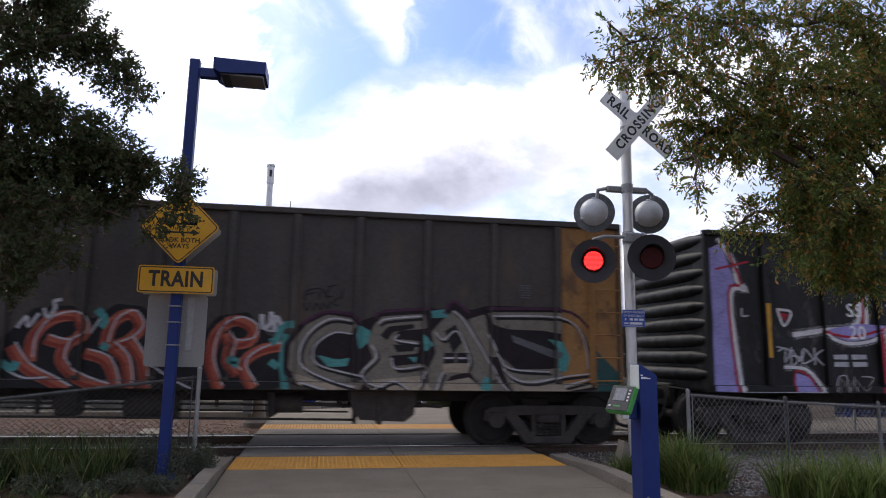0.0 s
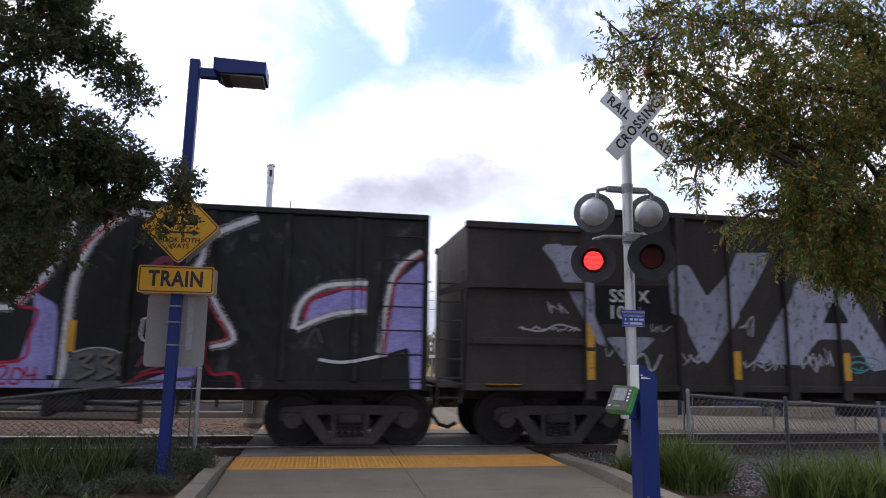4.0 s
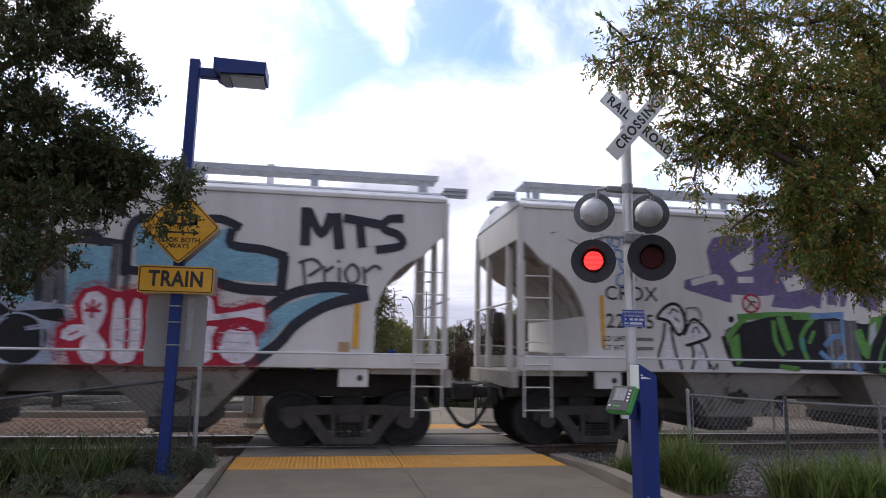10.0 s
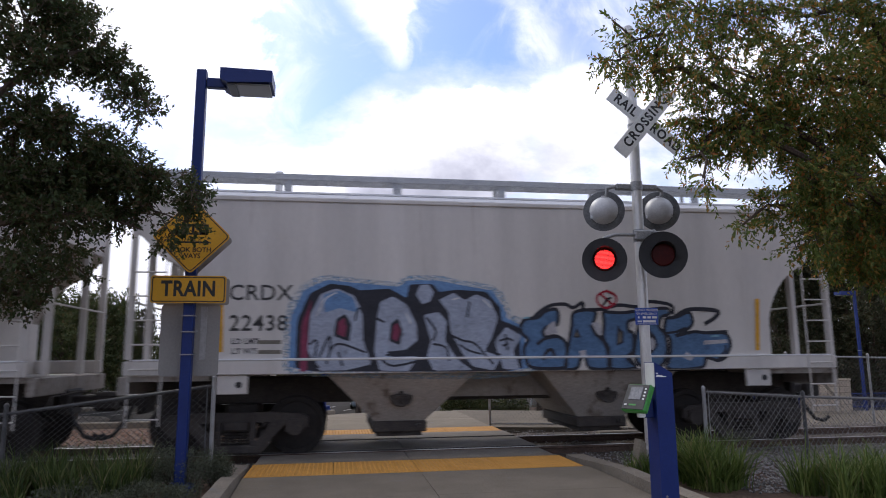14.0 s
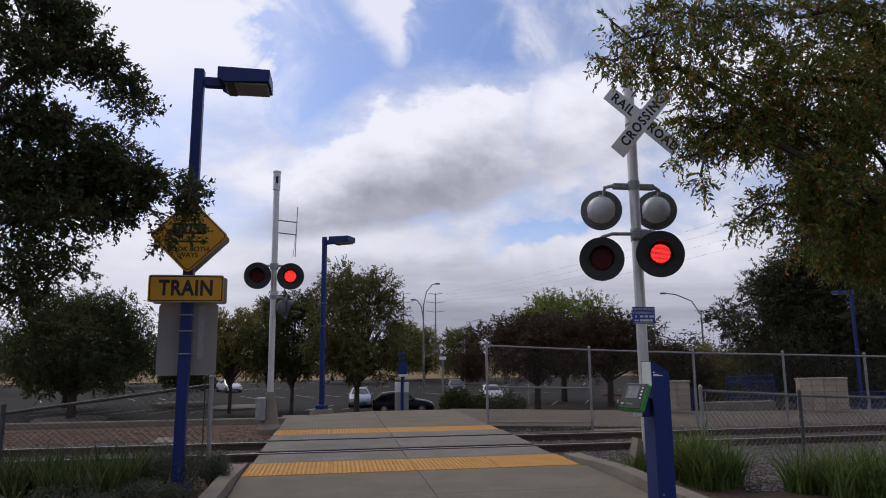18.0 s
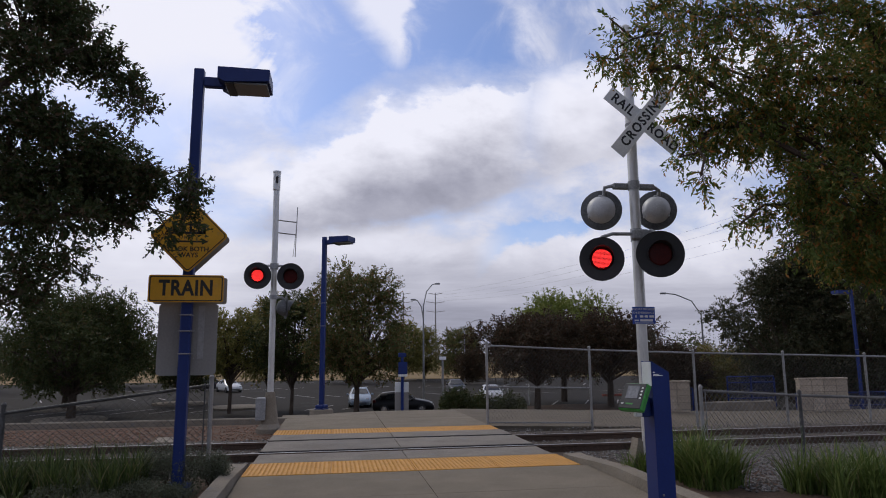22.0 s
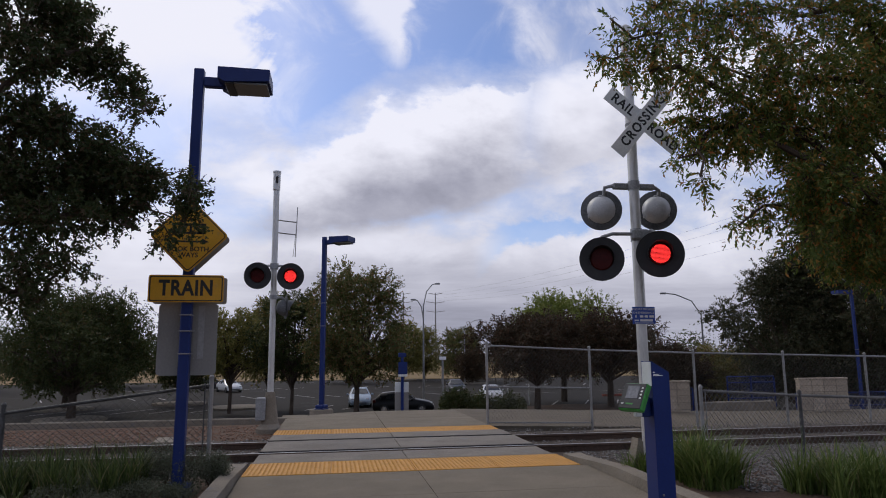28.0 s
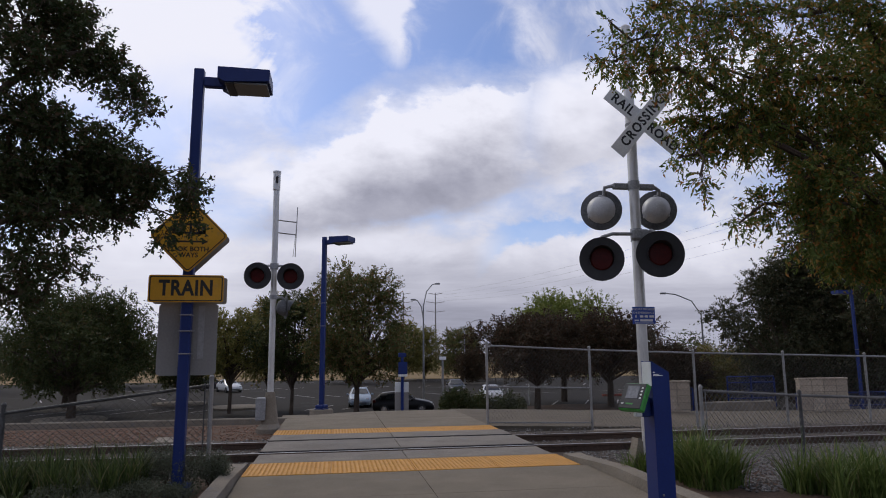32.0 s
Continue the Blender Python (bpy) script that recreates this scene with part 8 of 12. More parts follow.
spray(car_a, "s", P_RUSTY, 0.060, [(9.34, 1.59), (8.99, 1.49), (8.76, 1.27), (8.94, 0.93)])
spray(car_a, "s", P_PALE, 0.026, [(9.44, 1.68), (9.09, 1.59), (8.85, 1.36), (9.04, 1.03)])
spray(car_a, "s", P_RUSTY, 0.060, [(8.60, 1.61), (8.55, 1.33), (8.70, 1.15)])
spray(car_a, "s", P_PALE, 0.026, [(8.70, 1.70), (8.65, 1.43), (8.79, 1.24)])
spray(car_a, "s", P_PALE, 0.028, [(5.48, 1.24), (5.75, 1.10), (6.08, 1.11)])
spray(car_a, "s", P_PALE, 0.028, [(7.43, 1.35), (7.76, 1.12), (8.14, 0.94)])
spray(car_a, "s", P_PALE, 0.028, [(6.74, 2.01), (6.60, 1.75)])
spray(car_a, "s", P_PALE, 0.028, [(9.12, 1.85), (9.37, 1.83)])
spray(car_a, "s", P_TEAL, 0.110, [(6.67, 2.11), (6.79, 1.96), (6.74, 1.84)])
spray(car_a, "s", P_TEAL, 0.110, [(5.43, 1.32), (5.60, 1.23), (5.65, 1.33)])
spray(car_a, "s", P_TEAL, 0.110, [(8.57, 1.40), (8.71, 1.37), (8.65, 1.30)])
spray(car_a, "s", P_TEAL, 0.110, [(9.21, 1.38), (9.33, 1.29)])
spray(car_a, "s", P_TEAL, 0.110, [(6.77, 1.59), (6.87, 1.53)])
spray(car_a, "s", P_TEAL, 0.110, [(9.20, 1.67), (9.29, 1.72), (9.37, 1.92), (9.54, 1.95)])
spray(car_a, "s", P_TEAL, 0.110, [(9.46, 0.95), (9.40, 1.38), (9.44, 1.80)])
spray(car_a, "s", P_PALE, 0.050, [(5.60, 1.81), (5.72, 1.98), (5.75, 1.83), (5.88, 2.03)])
spray(car_a, "s", P_PALE, 0.050, [(5.94, 2.11), (6.00, 1.97), (6.09, 2.11), (6.07, 2.21), (6.17, 2.24)])
spray(car_a, "s", P_PALE, 0.070, [(9.05, 2.10), (9.08, 1.89), (9.18, 1.96), (9.19, 2.14)])
spray(car_a, "s", P_PALE, 0.070, [(9.25, 1.83), (9.26, 2.07), (9.35, 1.94)])
spray(car_a, "f", P_PLUM, 0, [(9.41, 1.22), (9.40, 1.64), (9.61, 1.95), (9.99, 2.18), (10.44, 2.16), (10.59, 2.03), (10.81, 2.12), (10.93, 2.22), (11.70, 2.28), (11.92, 2.21), (12.06, 2.42), (12.33, 2.24), (12.64, 2.33), (13.90, 2.33), (14.35, 2.10), (14.53, 1.78), (14.56, 1.28), (14.48, 0.97), (12.65, 0.93), (10.54, 0.92), (9.57, 1.02)])
spray(car_a, "f", P_GREY, 0, [(9.48, 1.29), (9.51, 1.65), (9.73, 1.95), (10.05, 2.12), (10.42, 2.07), (10.53, 1.94), (10.40, 1.80), (10.14, 1.85), (9.92, 1.74), (9.80, 1.51), (9.87, 1.37), (10.09, 1.27), (10.42, 1.23), (10.71, 1.16), (10.57, 0.93), (10.10, 0.99), (9.67, 1.10)])
spray(car_a, "f", P_GREY, 0, [(10.78, 1.96), (10.91, 2.11), (11.59, 2.17), (11.63, 1.93), (11.18, 1.89), (11.11, 1.76), (11.53, 1.73), (11.49, 1.53), (11.04, 1.49), (11.12, 1.33), (11.57, 1.38), (11.72, 1.25), (11.43, 0.94), (10.71, 0.99), (10.57, 1.22), (10.79, 1.46), (10.69, 1.68)])
spray(car_a, "f", P_GREY, 0, [(11.71, 1.88), (11.90, 2.09), (12.09, 2.25), (12.33, 2.05), (12.65, 1.48), (13.00, 0.95), (12.60, 0.94), (12.34, 1.26), (12.03, 1.18), (11.88, 0.94), (11.43, 0.94), (11.66, 1.28), (11.79, 1.55)])
spray(car_a, "f", P_GREY, 0, [(12.64, 2.22), (13.86, 2.25), (14.27, 2.02), (14.41, 1.67), (14.36, 1.26), (13.93, 1.20), (13.84, 0.95), (13.04, 0.95), (12.90, 1.28), (12.81, 1.56), (13.12, 1.30), (13.77, 1.32), (14.05, 1.43), (14.10, 1.66), (13.94, 1.88), (13.61, 1.94), (13.00, 1.95), (12.72, 2.02)])
spray(car_a, "f", P_GREY, 0, [(12.31, 2.10), (12.60, 2.19), (12.65, 1.90), (12.87, 1.49), (12.65, 1.50)])
spray(car_a, "f", P_TAN, 0, [(9.55, 1.21), (10.03, 1.07), (10.53, 1.03), (10.48, 0.93), (10.03, 0.93), (9.64, 1.03)])
spray(car_a, "f", P_TAN, 0, [(10.77, 1.11), (11.20, 1.15), (11.57, 1.19), (11.73, 0.95), (10.76, 0.93)])
spray(car_a, "f", P_TAN, 0, [(11.92, 1.09), (12.34, 1.17), (12.59, 0.96), (11.88, 0.94)])
spray(car_a, "f", P_TAN, 0, [(13.04, 1.11), (13.60, 1.15), (14.36, 1.23), (14.42, 1.03), (13.93, 0.95), (13.11, 0.95)])
spray(car_a, "f", P_TEAL, 0, [(9.92, 1.49), (10.23, 1.42), (10.42, 1.45), (10.38, 1.32), (10.09, 1.30)])
spray(car_a, "f", P_TEAL, 0, [(10.55, 1.97), (10.74, 1.87), (10.70, 1.69), (10.56, 1.57), (10.51, 1.81)])
spray(car_a, "f", P_TEAL, 0, [(11.56, 1.86), (11.76, 1.68), (11.60, 1.56)])
spray(car_a, "f", P_TEAL, 0, [(11.70, 2.22), (11.95, 2.25), (11.98, 2.12), (11.72, 2.10)])
spray(car_a, "f", P_TEAL, 0, [(12.51, 0.99), (12.59, 1.18), (12.74, 1.14), (12.67, 0.94)])
spray(car_a, "f", P_TEAL, 0, [(13.67, 1.81), (13.94, 1.75), (14.05, 1.51), (13.98, 1.27), (13.83, 1.29), (13.82, 1.58)])
spray(car_a, "f", P_TEAL, 0, [(11.34, 1.47), (11.49, 1.48), (11.46, 1.38)])
spray(car_a, "f", P_DARKTEAL, 0, [(14.50, 1.64), (14.92, 1.24), (14.93, 0.97), (14.48, 0.96)])
spray(car_a, "f", P_BLACK, 0, [(12.90, 1.90), (13.61, 1.87), (13.82, 1.66), (13.78, 1.47), (13.51, 1.50), (13.16, 1.66)])
spray(car_a, "f", P_BLACK, 0, [(10.89, 1.81), (11.01, 1.95), (11.43, 2.00), (11.43, 1.93), (11.10, 1.87), (11.00, 1.73)])
spray(car_a, "f", P_BLACK, 0, [(11.09, 1.67), (11.46, 1.66), (11.43, 1.57), (11.16, 1.55)])
spray(car_a, "f", P_BLACK, 0, [(11.93, 1.90), (12.11, 2.01), (12.22, 1.73), (12.07, 1.54)])
spray(car_a, "f", P_BLACK, 0, [(11.16, 1.43), (11.41, 1.45), (11.34, 1.38)])
spray(car_a, "f", P_SMOKE, 0, [(13.04, 1.86), (13.93, 1.57), (13.83, 1.47), (13.08, 1.74)])
spray(car_a, "s", P_BLACK, 0.042, [(10.46, 1.98), (10.12, 2.00), (9.82, 1.80), (9.69, 1.51), (9.75, 1.26), (10.13, 1.07), (10.54, 0.95)])
spray(car_a, "s", P_PALE, 0.024, [(10.43, 2.03), (10.09, 2.05), (9.79, 1.84), (9.65, 1.55), (9.71, 1.30), (10.10, 1.11), (10.50, 1.00)])
spray(car_a, "s", P_BLACK, 0.042, [(10.48, 1.78), (10.21, 1.80), (9.96, 1.65), (9.88, 1.46), (9.97, 1.30), (10.35, 1.19), (10.71, 1.11)])
spray(car_a, "s", P_PALE, 0.024, [(10.45, 1.82), (10.18, 1.84), (9.93, 1.69), (9.85, 1.50), (9.94, 1.34), (10.31, 1.23), (10.68, 1.16)])
spray(car_a, "s", P_BLACK, 0.042, [(10.89, 1.95), (11.02, 2.02), (11.57, 2.08)])
spray(car_a, "s", P_PALE, 0.024, [(10.86, 1.99), (10.98, 2.07), (11.54, 2.13)])
spray(car_a, "s", P_BLACK, 0.042, [(10.79, 1.61), (10.88, 1.43), (10.65, 1.18), (10.79, 1.01), (11.02, 0.96)])
spray(car_a, "s", P_PALE, 0.024, [(10.75, 1.66), (10.84, 1.47), (10.62, 1.22), (10.75, 1.05), (10.98, 1.01)])
spray(car_a, "s", P_BLACK, 0.042, [(11.21, 1.79), (11.18, 1.70), (11.53, 1.65)])
spray(car_a, "s", P_PALE, 0.024, [(11.18, 1.83), (11.14, 1.74), (11.49, 1.69)])
spray(car_a, "s", P_BLACK, 0.042, [(11.12, 1.42), (11.20, 1.25), (11.61, 1.30)])
spray(car_a, "s", P_PALE, 0.024, [(11.08, 1.46), (11.16, 1.29), (11.57, 1.34)])
spray(car_a, "s", P_BLACK, 0.042, [(12.10, 2.19), (12.29, 2.02), (12.57, 1.58), (12.88, 1.08), (13.02, 0.91)])
spray(car_a, "s", P_PALE, 0.024, [(12.06, 2.23), (12.25, 2.07), (12.54, 1.63), (12.84, 1.13), (12.98, 0.96)])
spray(car_a, "s", P_BLACK, 0.042, [(11.80, 1.83), (11.95, 1.72), (12.18, 1.85), (12.38, 1.41), (12.29, 1.21)])
spray(car_a, "s", P_PALE, 0.024, [(11.77, 1.88), (11.91, 1.76), (12.14, 1.90), (12.35, 1.45), (12.26, 1.25)])
spray(car_a, "s", P_BLACK, 0.042, [(11.64, 1.21), (11.56, 0.96)])
spray(car_a, "s", P_PALE, 0.024, [(11.61, 1.25), (11.53, 1.01)])
spray(car_a, "s", P_BLACK, 0.042, [(11.95, 1.21), (11.84, 0.92)])
spray(car_a, "s", P_PALE, 0.024, [(11.91, 1.25), (11.80, 0.97)])
spray(car_a, "s", P_BLACK, 0.042, [(12.75, 2.12), (13.86, 2.12), (14.23, 1.94), (14.38, 1.58), (14.39, 1.28)])
spray(car_a, "s", P_PALE, 0.024, [(12.71, 2.16), (13.82, 2.17), (14.20, 1.98), (14.34, 1.63), (14.36, 1.32)])
spray(car_a, "s", P_BLACK, 0.042, [(12.94, 1.27), (13.15, 1.09), (13.47, 1.06), (13.88, 1.14), (14.45, 1.21)])
spray(car_a, "s", P_PALE, 0.024, [(12.90, 1.31), (13.12, 1.14), (13.44, 1.10), (13.85, 1.18), (14.41, 1.25)])
spray(car_a, "s", P_BLACK, 0.042, [(12.69, 1.82), (12.88, 1.46), (13.07, 1.27), (13.72, 1.23)])
spray(car_a, "s", P_PALE, 0.024, [(12.65, 1.86), (12.84, 1.50), (13.04, 1.31), (13.69, 1.27)])
spray(car_a, "s", P_BLACK, 0.042, [(13.96, 0.99), (14.43, 1.11)])
spray(car_a, "s", P_PALE, 0.024, [(13.93, 1.04), (14.39, 1.16)])
spray(car_a, "s", P_BLACK, 0.042, [(9.71, 1.03), (10.13, 0.89)])
spray(car_a, "s", P_PALE, 0.024, [(9.67, 1.07), (10.10, 0.94)])
spray(car_a, "s", P_BLACK, 0.042, [(10.86, 0.93), (11.15, 1.06), (11.38, 0.92)])
spray(car_a, "s", P_PALE, 0.024, [(10.82, 0.98), (11.12, 1.10), (11.35, 0.97)])
spray(car_a, "s", P_MAUVE, 0.045, [(9.65, 1.95), (9.99, 2.15), (10.42, 2.13), (10.57, 2.00)])
spray(car_a, "s", P_MAUVE, 0.045, [(10.81, 2.08), (10.94, 2.19), (11.70, 2.25)])
spray(car_a, "s", P_MAUVE, 0.045, [(11.92, 2.18), (12.06, 2.39), (12.33, 2.20)])
spray(car_a, "s", P_MAUVE, 0.045, [(12.64, 2.28), (13.90, 2.29), (14.32, 2.07), (14.48, 1.75), (14.51, 1.28)])
spray(car_a, "f", P_TAN, 0, [(11.91, 1.38), (12.32, 1.39), (12.32, 1.24), (11.91, 1.24)])
spray(car_a, "f", P_BLACK, 0, [(11.92, 1.55), (12.10, 1.55), (12.10, 1.39), (11.92, 1.38)])
spray(car_a, "f", P_BLACK, 0, [(12.13, 1.55), (12.32, 1.56), (12.32, 1.39), (12.13, 1.39)])
spray(car_a, "s", P_PALE, 0.030, [(11.93, 1.47), (12.09, 1.47)])
spray(car_a, "s", P_PALE, 0.030, [(12.15, 1.47), (12.30, 1.47)])
spray(car_a, "s", P_BLACK, 0.022, [(9.69, 2.33), (9.72, 2.48), (9.92, 2.53)])
spray(car_a, "s", P_BLACK, 0.022, [(9.72, 2.42), (9.85, 2.46)])
spray(car_a, "s", P_BLACK, 0.022, [(9.90, 2.35), (9.95, 2.52), (10.03, 2.37)])
spray(car_a, "s", P_BLACK, 0.022, [(10.07, 2.54), (10.01, 2.42), (10.12, 2.40)])
spray(car_a, "s", P_BLACK, 0.022, [(10.17, 2.59), (10.04, 2.55)])
spray(car_a, "s", P_BLACK, 0.022, [(9.67, 2.29), (9.73, 2.17), (9.78, 2.31)])
spray(car_a, "s", P_BLACK, 0.022, [(9.82, 2.17), (9.87, 2.29), (9.93, 2.19)])
spray(car_a, "s", P_BLACK, 0.022, [(9.96, 2.19), (9.97, 2.30), (10.06, 2.21), (10.07, 2.33)])
spray(car_a, "s", P_BLACK, 0.022, [(10.22, 2.39), (10.12, 2.30), (10.21, 2.26)])
spray(car_a, "s", P_BLACK, 0.022, [(10.29, 2.54), (10.25, 2.36)])
spray(car_a, "s", P_SMOKE, 0.022, [(13.19, 2.68), (13.36, 2.68)])
spray(car_a, "s", P_SMOKE, 0.022, [(13.19, 2.64), (13.36, 2.64)])
spray(car_a, "s", P_SMOKE, 0.022, [(13.19, 2.60), (13.36, 2.60)])
spray(car_a, "s", P_SMOKE, 0.022, [(13.19, 2.56), (13.36, 2.56)])
spray(car_a, "s", P_SMOKE, 0.022, [(13.19, 2.52), (13.36, 2.52)])
spray(car_a, "s", P_SMOKE, 0.022, [(13.19, 2.48), (13.36, 2.48)])
spray(car_b, "f", P_ORANGE, 0, [(1.07, 2.51), (1.21, 2.51), (1.19, 1.56), (1.08, 1.56)])
spray(car_b, "s", P_PALE, 0.028, [(1.29, 1.75), (1.53, 1.69), (1.43, 1.47)])
spray(car_b, "s", P_PALE, 0.028, [(1.57, 1.75), (1.56, 1.43), (1.72, 1.57), (1.57, 1.6)])
spray(car_b, "s", P_PALE, 0.028, [(1.82, 1.69), (1.77, 1.47), (1.96, 1.53)])
spray(car_b, "s", P_PALE, 0.028, [(2.02, 1.75), (2.02, 1.44)])
spray(car_b, "s", P_PALE, 0.028, [(2.21, 1.72), (2.04, 1.6), (2.2, 1.44)])
spray(car_b, "s", P_PALE, 0.019, [(2.39, 0.98), (2.49, 1.24), (2.64, 1.24), (2.64, 0.99)])
spray(car_b, "s", P_PALE, 0.019, [(2.79, 1.25), (2.79, 0.99)])
spray(car_b, "s", P_PALE, 0.019, [(2.94, 1.25), (3.19, 1.22), (2.98, 0.99)])
spray(car_b, "s", P_MAROON, 0.038, [(5.9, 3.44), (6.03, 3.19), (6.19, 3.5), (6.28, 3.15), (6.49, 3.54)])
spray(car_b, "s", P_MAROON, 0.028, [(5.91, 3.08), (6.47, 3.06)])
spray(car_b, "s", P_MAROON, 0.028, [(5.98, 3.34), (6.48, 3.29)])
spray(car_b, "s", P_PALE, 0.019, [(5.92, 1.49), (6.13, 1.4), (6.42, 1.52)])
spray(car_b, "s", P_PALE, 0.019, [(5.84, 1.01), (6.07, 1.2), (6.27, 1.01)])
spray(car_b, "c", P_PALE, 0.085, [(0.17, 1.37)])
spray(car_b, "f", P_PALE, 0, [(0.06, 1.3), (0.3, 1.31), (0.36, 1.13), (0.01, 1.13)])
spray(car_b, "s", P_PALE, 0.028, [(0.64, 2.42), (0.64, 2.28), (0.77, 2.29)])
spray(car_b, "f", P_LILAC, 0, [(0.04, 3.45), (0.29, 3.56), (0.57, 2.74), (0.39, 2.62), (0.53, 0.96), (-0.02, 0.98), (0.08, 2.11)])
spray(car_b, "s", P_WHITE, 0.066, [(0.23, 3.65), (0.52, 3.22), (0.57, 2.89), (0.75, 2.74), (0.43, 2.61), (0.58, 0.97)])
spray(car_b, "s", P_RED, 0.047, [(0.38, 3.49), (0.64, 2.85), (0.39, 2.66), (0.49, 0.96)])
spray(car_b, "s", P_RED, 0.038, [(0.16, 3.09), (0.81, 3.25)])
spray(car_b, "s", P_WHITE, 0.047, [(1.32, 2.41), (1.6, 2.37), (1.45, 2.12), (1.34, 2.39)])
spray(car_b, "f", P_RED, 0, [(1.37, 2.36), (1.54, 2.33), (1.45, 2.2)])
spray(car_b, "f", P_LILAC, 0, [(1.59, 0.97), (1.63, 1.31), (1.91, 1.22), (2.06, 0.98)])
spray(car_b, "s", P_WHITE, 0.057, [(1.4, 1.4), (1.82, 1.37), (2.06, 1.15), (2.14, 0.96)])
spray(car_b, "s", P_RED, 0.038, [(1.59, 0.97), (1.63, 1.33), (1.91, 1.22), (2.02, 0.98)])
spray(car_b, "s", P_PALE, 0.038, [(0.54, 0.95), (2.19, 0.96)])
spray(car_b, "s", P_PALE, 0.028, [(1.3, 1.67), (1.44, 1.73), (1.42, 1.51)])
spray(car_b, "s", P_PALE, 0.028, [(1.58, 1.71), (1.72, 1.51), (1.81, 1.73), (2.0, 1.53)])
spray(car_b, "s", P_WHITE, 0.085, [(2.66, 3.63), (2.9, 3.46), (3.01, 3.06), (2.94, 2.21), (2.23, 2.06), (1.61, 1.97)])
spray(car_b, "s", P_WHITE, 0.075, [(3.12, 3.56), (3.18, 3.07), (3.12, 2.15)])
spray(car_b, "s", P_RED, 0.057, [(3.04, 3.43), (3.1, 2.88), (3.05, 2.19)])
spray(car_b, "f", P_LILAC, 0, [(2.2, 2.06), (2.99, 2.2), (3.54, 2.16), (3.27, 1.96), (2.75, 1.86)])
spray(car_b, "s", P_WHITE, 0.057, [(2.24, 2.01), (2.67, 1.84), (3.27, 1.91), (3.61, 2.18), (3.71, 2.36)])
spray(car_b, "s", P_RED, 0.047, [(2.2, 2.04), (2.75, 1.95), (3.26, 2.05), (3.52, 2.15)])
spray(car_b, "s", P_WHITE, 0.075, [(3.47, 2.09), (3.43, 0.96)])
spray(car_b, "s", P_RED, 0.057, [(3.37, 2.04), (3.36, 0.96)])
spray(car_b, "s", P_WHITE, 0.047, [(3.41, 1.15), (3.83, 1.01), (4.45, 0.94)])
spray(car_b, "s", P_RED, 0.038, [(3.39, 1.08), (3.66, 0.96), (4.01, 0.94)])
spray(car_b, "s", P_WHITE, 0.085, [(4.88, 3.59), (5.22, 3.34), (5.49, 2.98), (5.56, 1.78)])
spray(car_b, "s", P_WHITE, 0.085, [(5.53, 2.92), (6.32, 2.97), (6.37, 3.3), (6.63, 3.6)])
spray(car_b, "f", P_LILAC, 0, [(5.42, 2.58), (5.07, 2.13), (5.03, 1.81), (5.2, 1.74), (5.5, 1.78)])
spray(car_b, "s", P_RED, 0.047, [(5.42, 2.58), (5.07, 2.16), (5.04, 1.79), (5.26, 1.73), (5.49, 1.8)])
spray(car_b, "s", P_WHITE, 0.057, [(5.36, 2.64), (4.96, 2.11), (4.93, 1.71), (5.17, 1.63)])
spray(car_b, "s", P_WHITE, 0.066, [(6.45, 2.65), (6.62, 2.17), (6.72, 1.73), (6.53, 1.34), (6.51, 0.98)])
spray(car_b, "s", P_RED, 0.047, [(6.55, 2.45), (6.66, 1.8)])
spray(car_b, "s", P_RED, 0.038, [(6.85, 1.24), (6.58, 1.16), (6.9, 0.96)])
spray(car_b, "f", P_RED, 0, [(4.91, 0.95), (5.44, 1.24), (5.5, 0.95)])
spray(car_b, "f", P_ORANGE, 0, [(3.51, 1.97), (3.62, 1.97), (3.62, 1.51), (3.51, 1.51)])
spray(car_b, "t", SIGNWHITE, 0.341, [(2.88, 2.42)], "SS")
spray(car_b, "t", SIGNWHITE, 0.341, [(2.92, 2.02)], "20")
spray(car_b, "t", SIGNWHITE, 0.341, [(3.78, 2.43)], "TX")
spray(car_b, "t", SIGNWHITE, 0.341, [(3.81, 2.02)], "04")
spray(car_b, "f", P_PALE, 0, [(2.39, 1.63), (2.68, 1.64), (2.68, 1.55), (2.4, 1.55)])
spray(car_b, "f", P_PALE, 0, [(2.76, 1.64), (3.06, 1.64), (3.07, 1.56), (2.77, 1.55)])
spray(car_b, "f", P_PALE, 0, [(2.4, 1.5), (2.69, 1.51), (2.69, 1.42), (2.4, 1.42)])
spray(car_b, "f", P_PALE, 0, [(2.77, 1.51), (3.07, 1.51), (3.07, 1.43), (2.78, 1.42)])
spray(car_b, "s", P_GREY, 0.028, [(2.43, 0.95), (2.53, 1.21), (2.63, 0.97), (2.79, 1.21), (2.97, 1.0), (3.17, 1.21)])
spray(car_b, "s", P_MAROON, 0.047, [(5.98, 3.57), (6.22, 3.53), (6.06, 3.33), (6.29, 3.29)])
spray(car_b, "s", P_MAROON, 0.038, [(6.08, 3.14), (6.32, 3.49)])
spray(car_b, "f", P_LILAC, 0, [(7.69, 2.08), (7.83, 2.24), (8.11, 2.27), (8.29, 2.11)])
spray(car_b, "s", P_WHITE, 0.057, [(7.6, 1.99), (7.74, 2.27), (8.02, 2.37), (8.33, 2.11)])
spray(car_b, "s", P_RED, 0.047, [(7.64, 2.08), (7.79, 2.27), (8.06, 2.3), (8.31, 2.1), (7.67, 2.03)])
spray(car_b, "s", P_WHITE, 0.075, [(8.31, 2.08), (8.82, 2.11)])
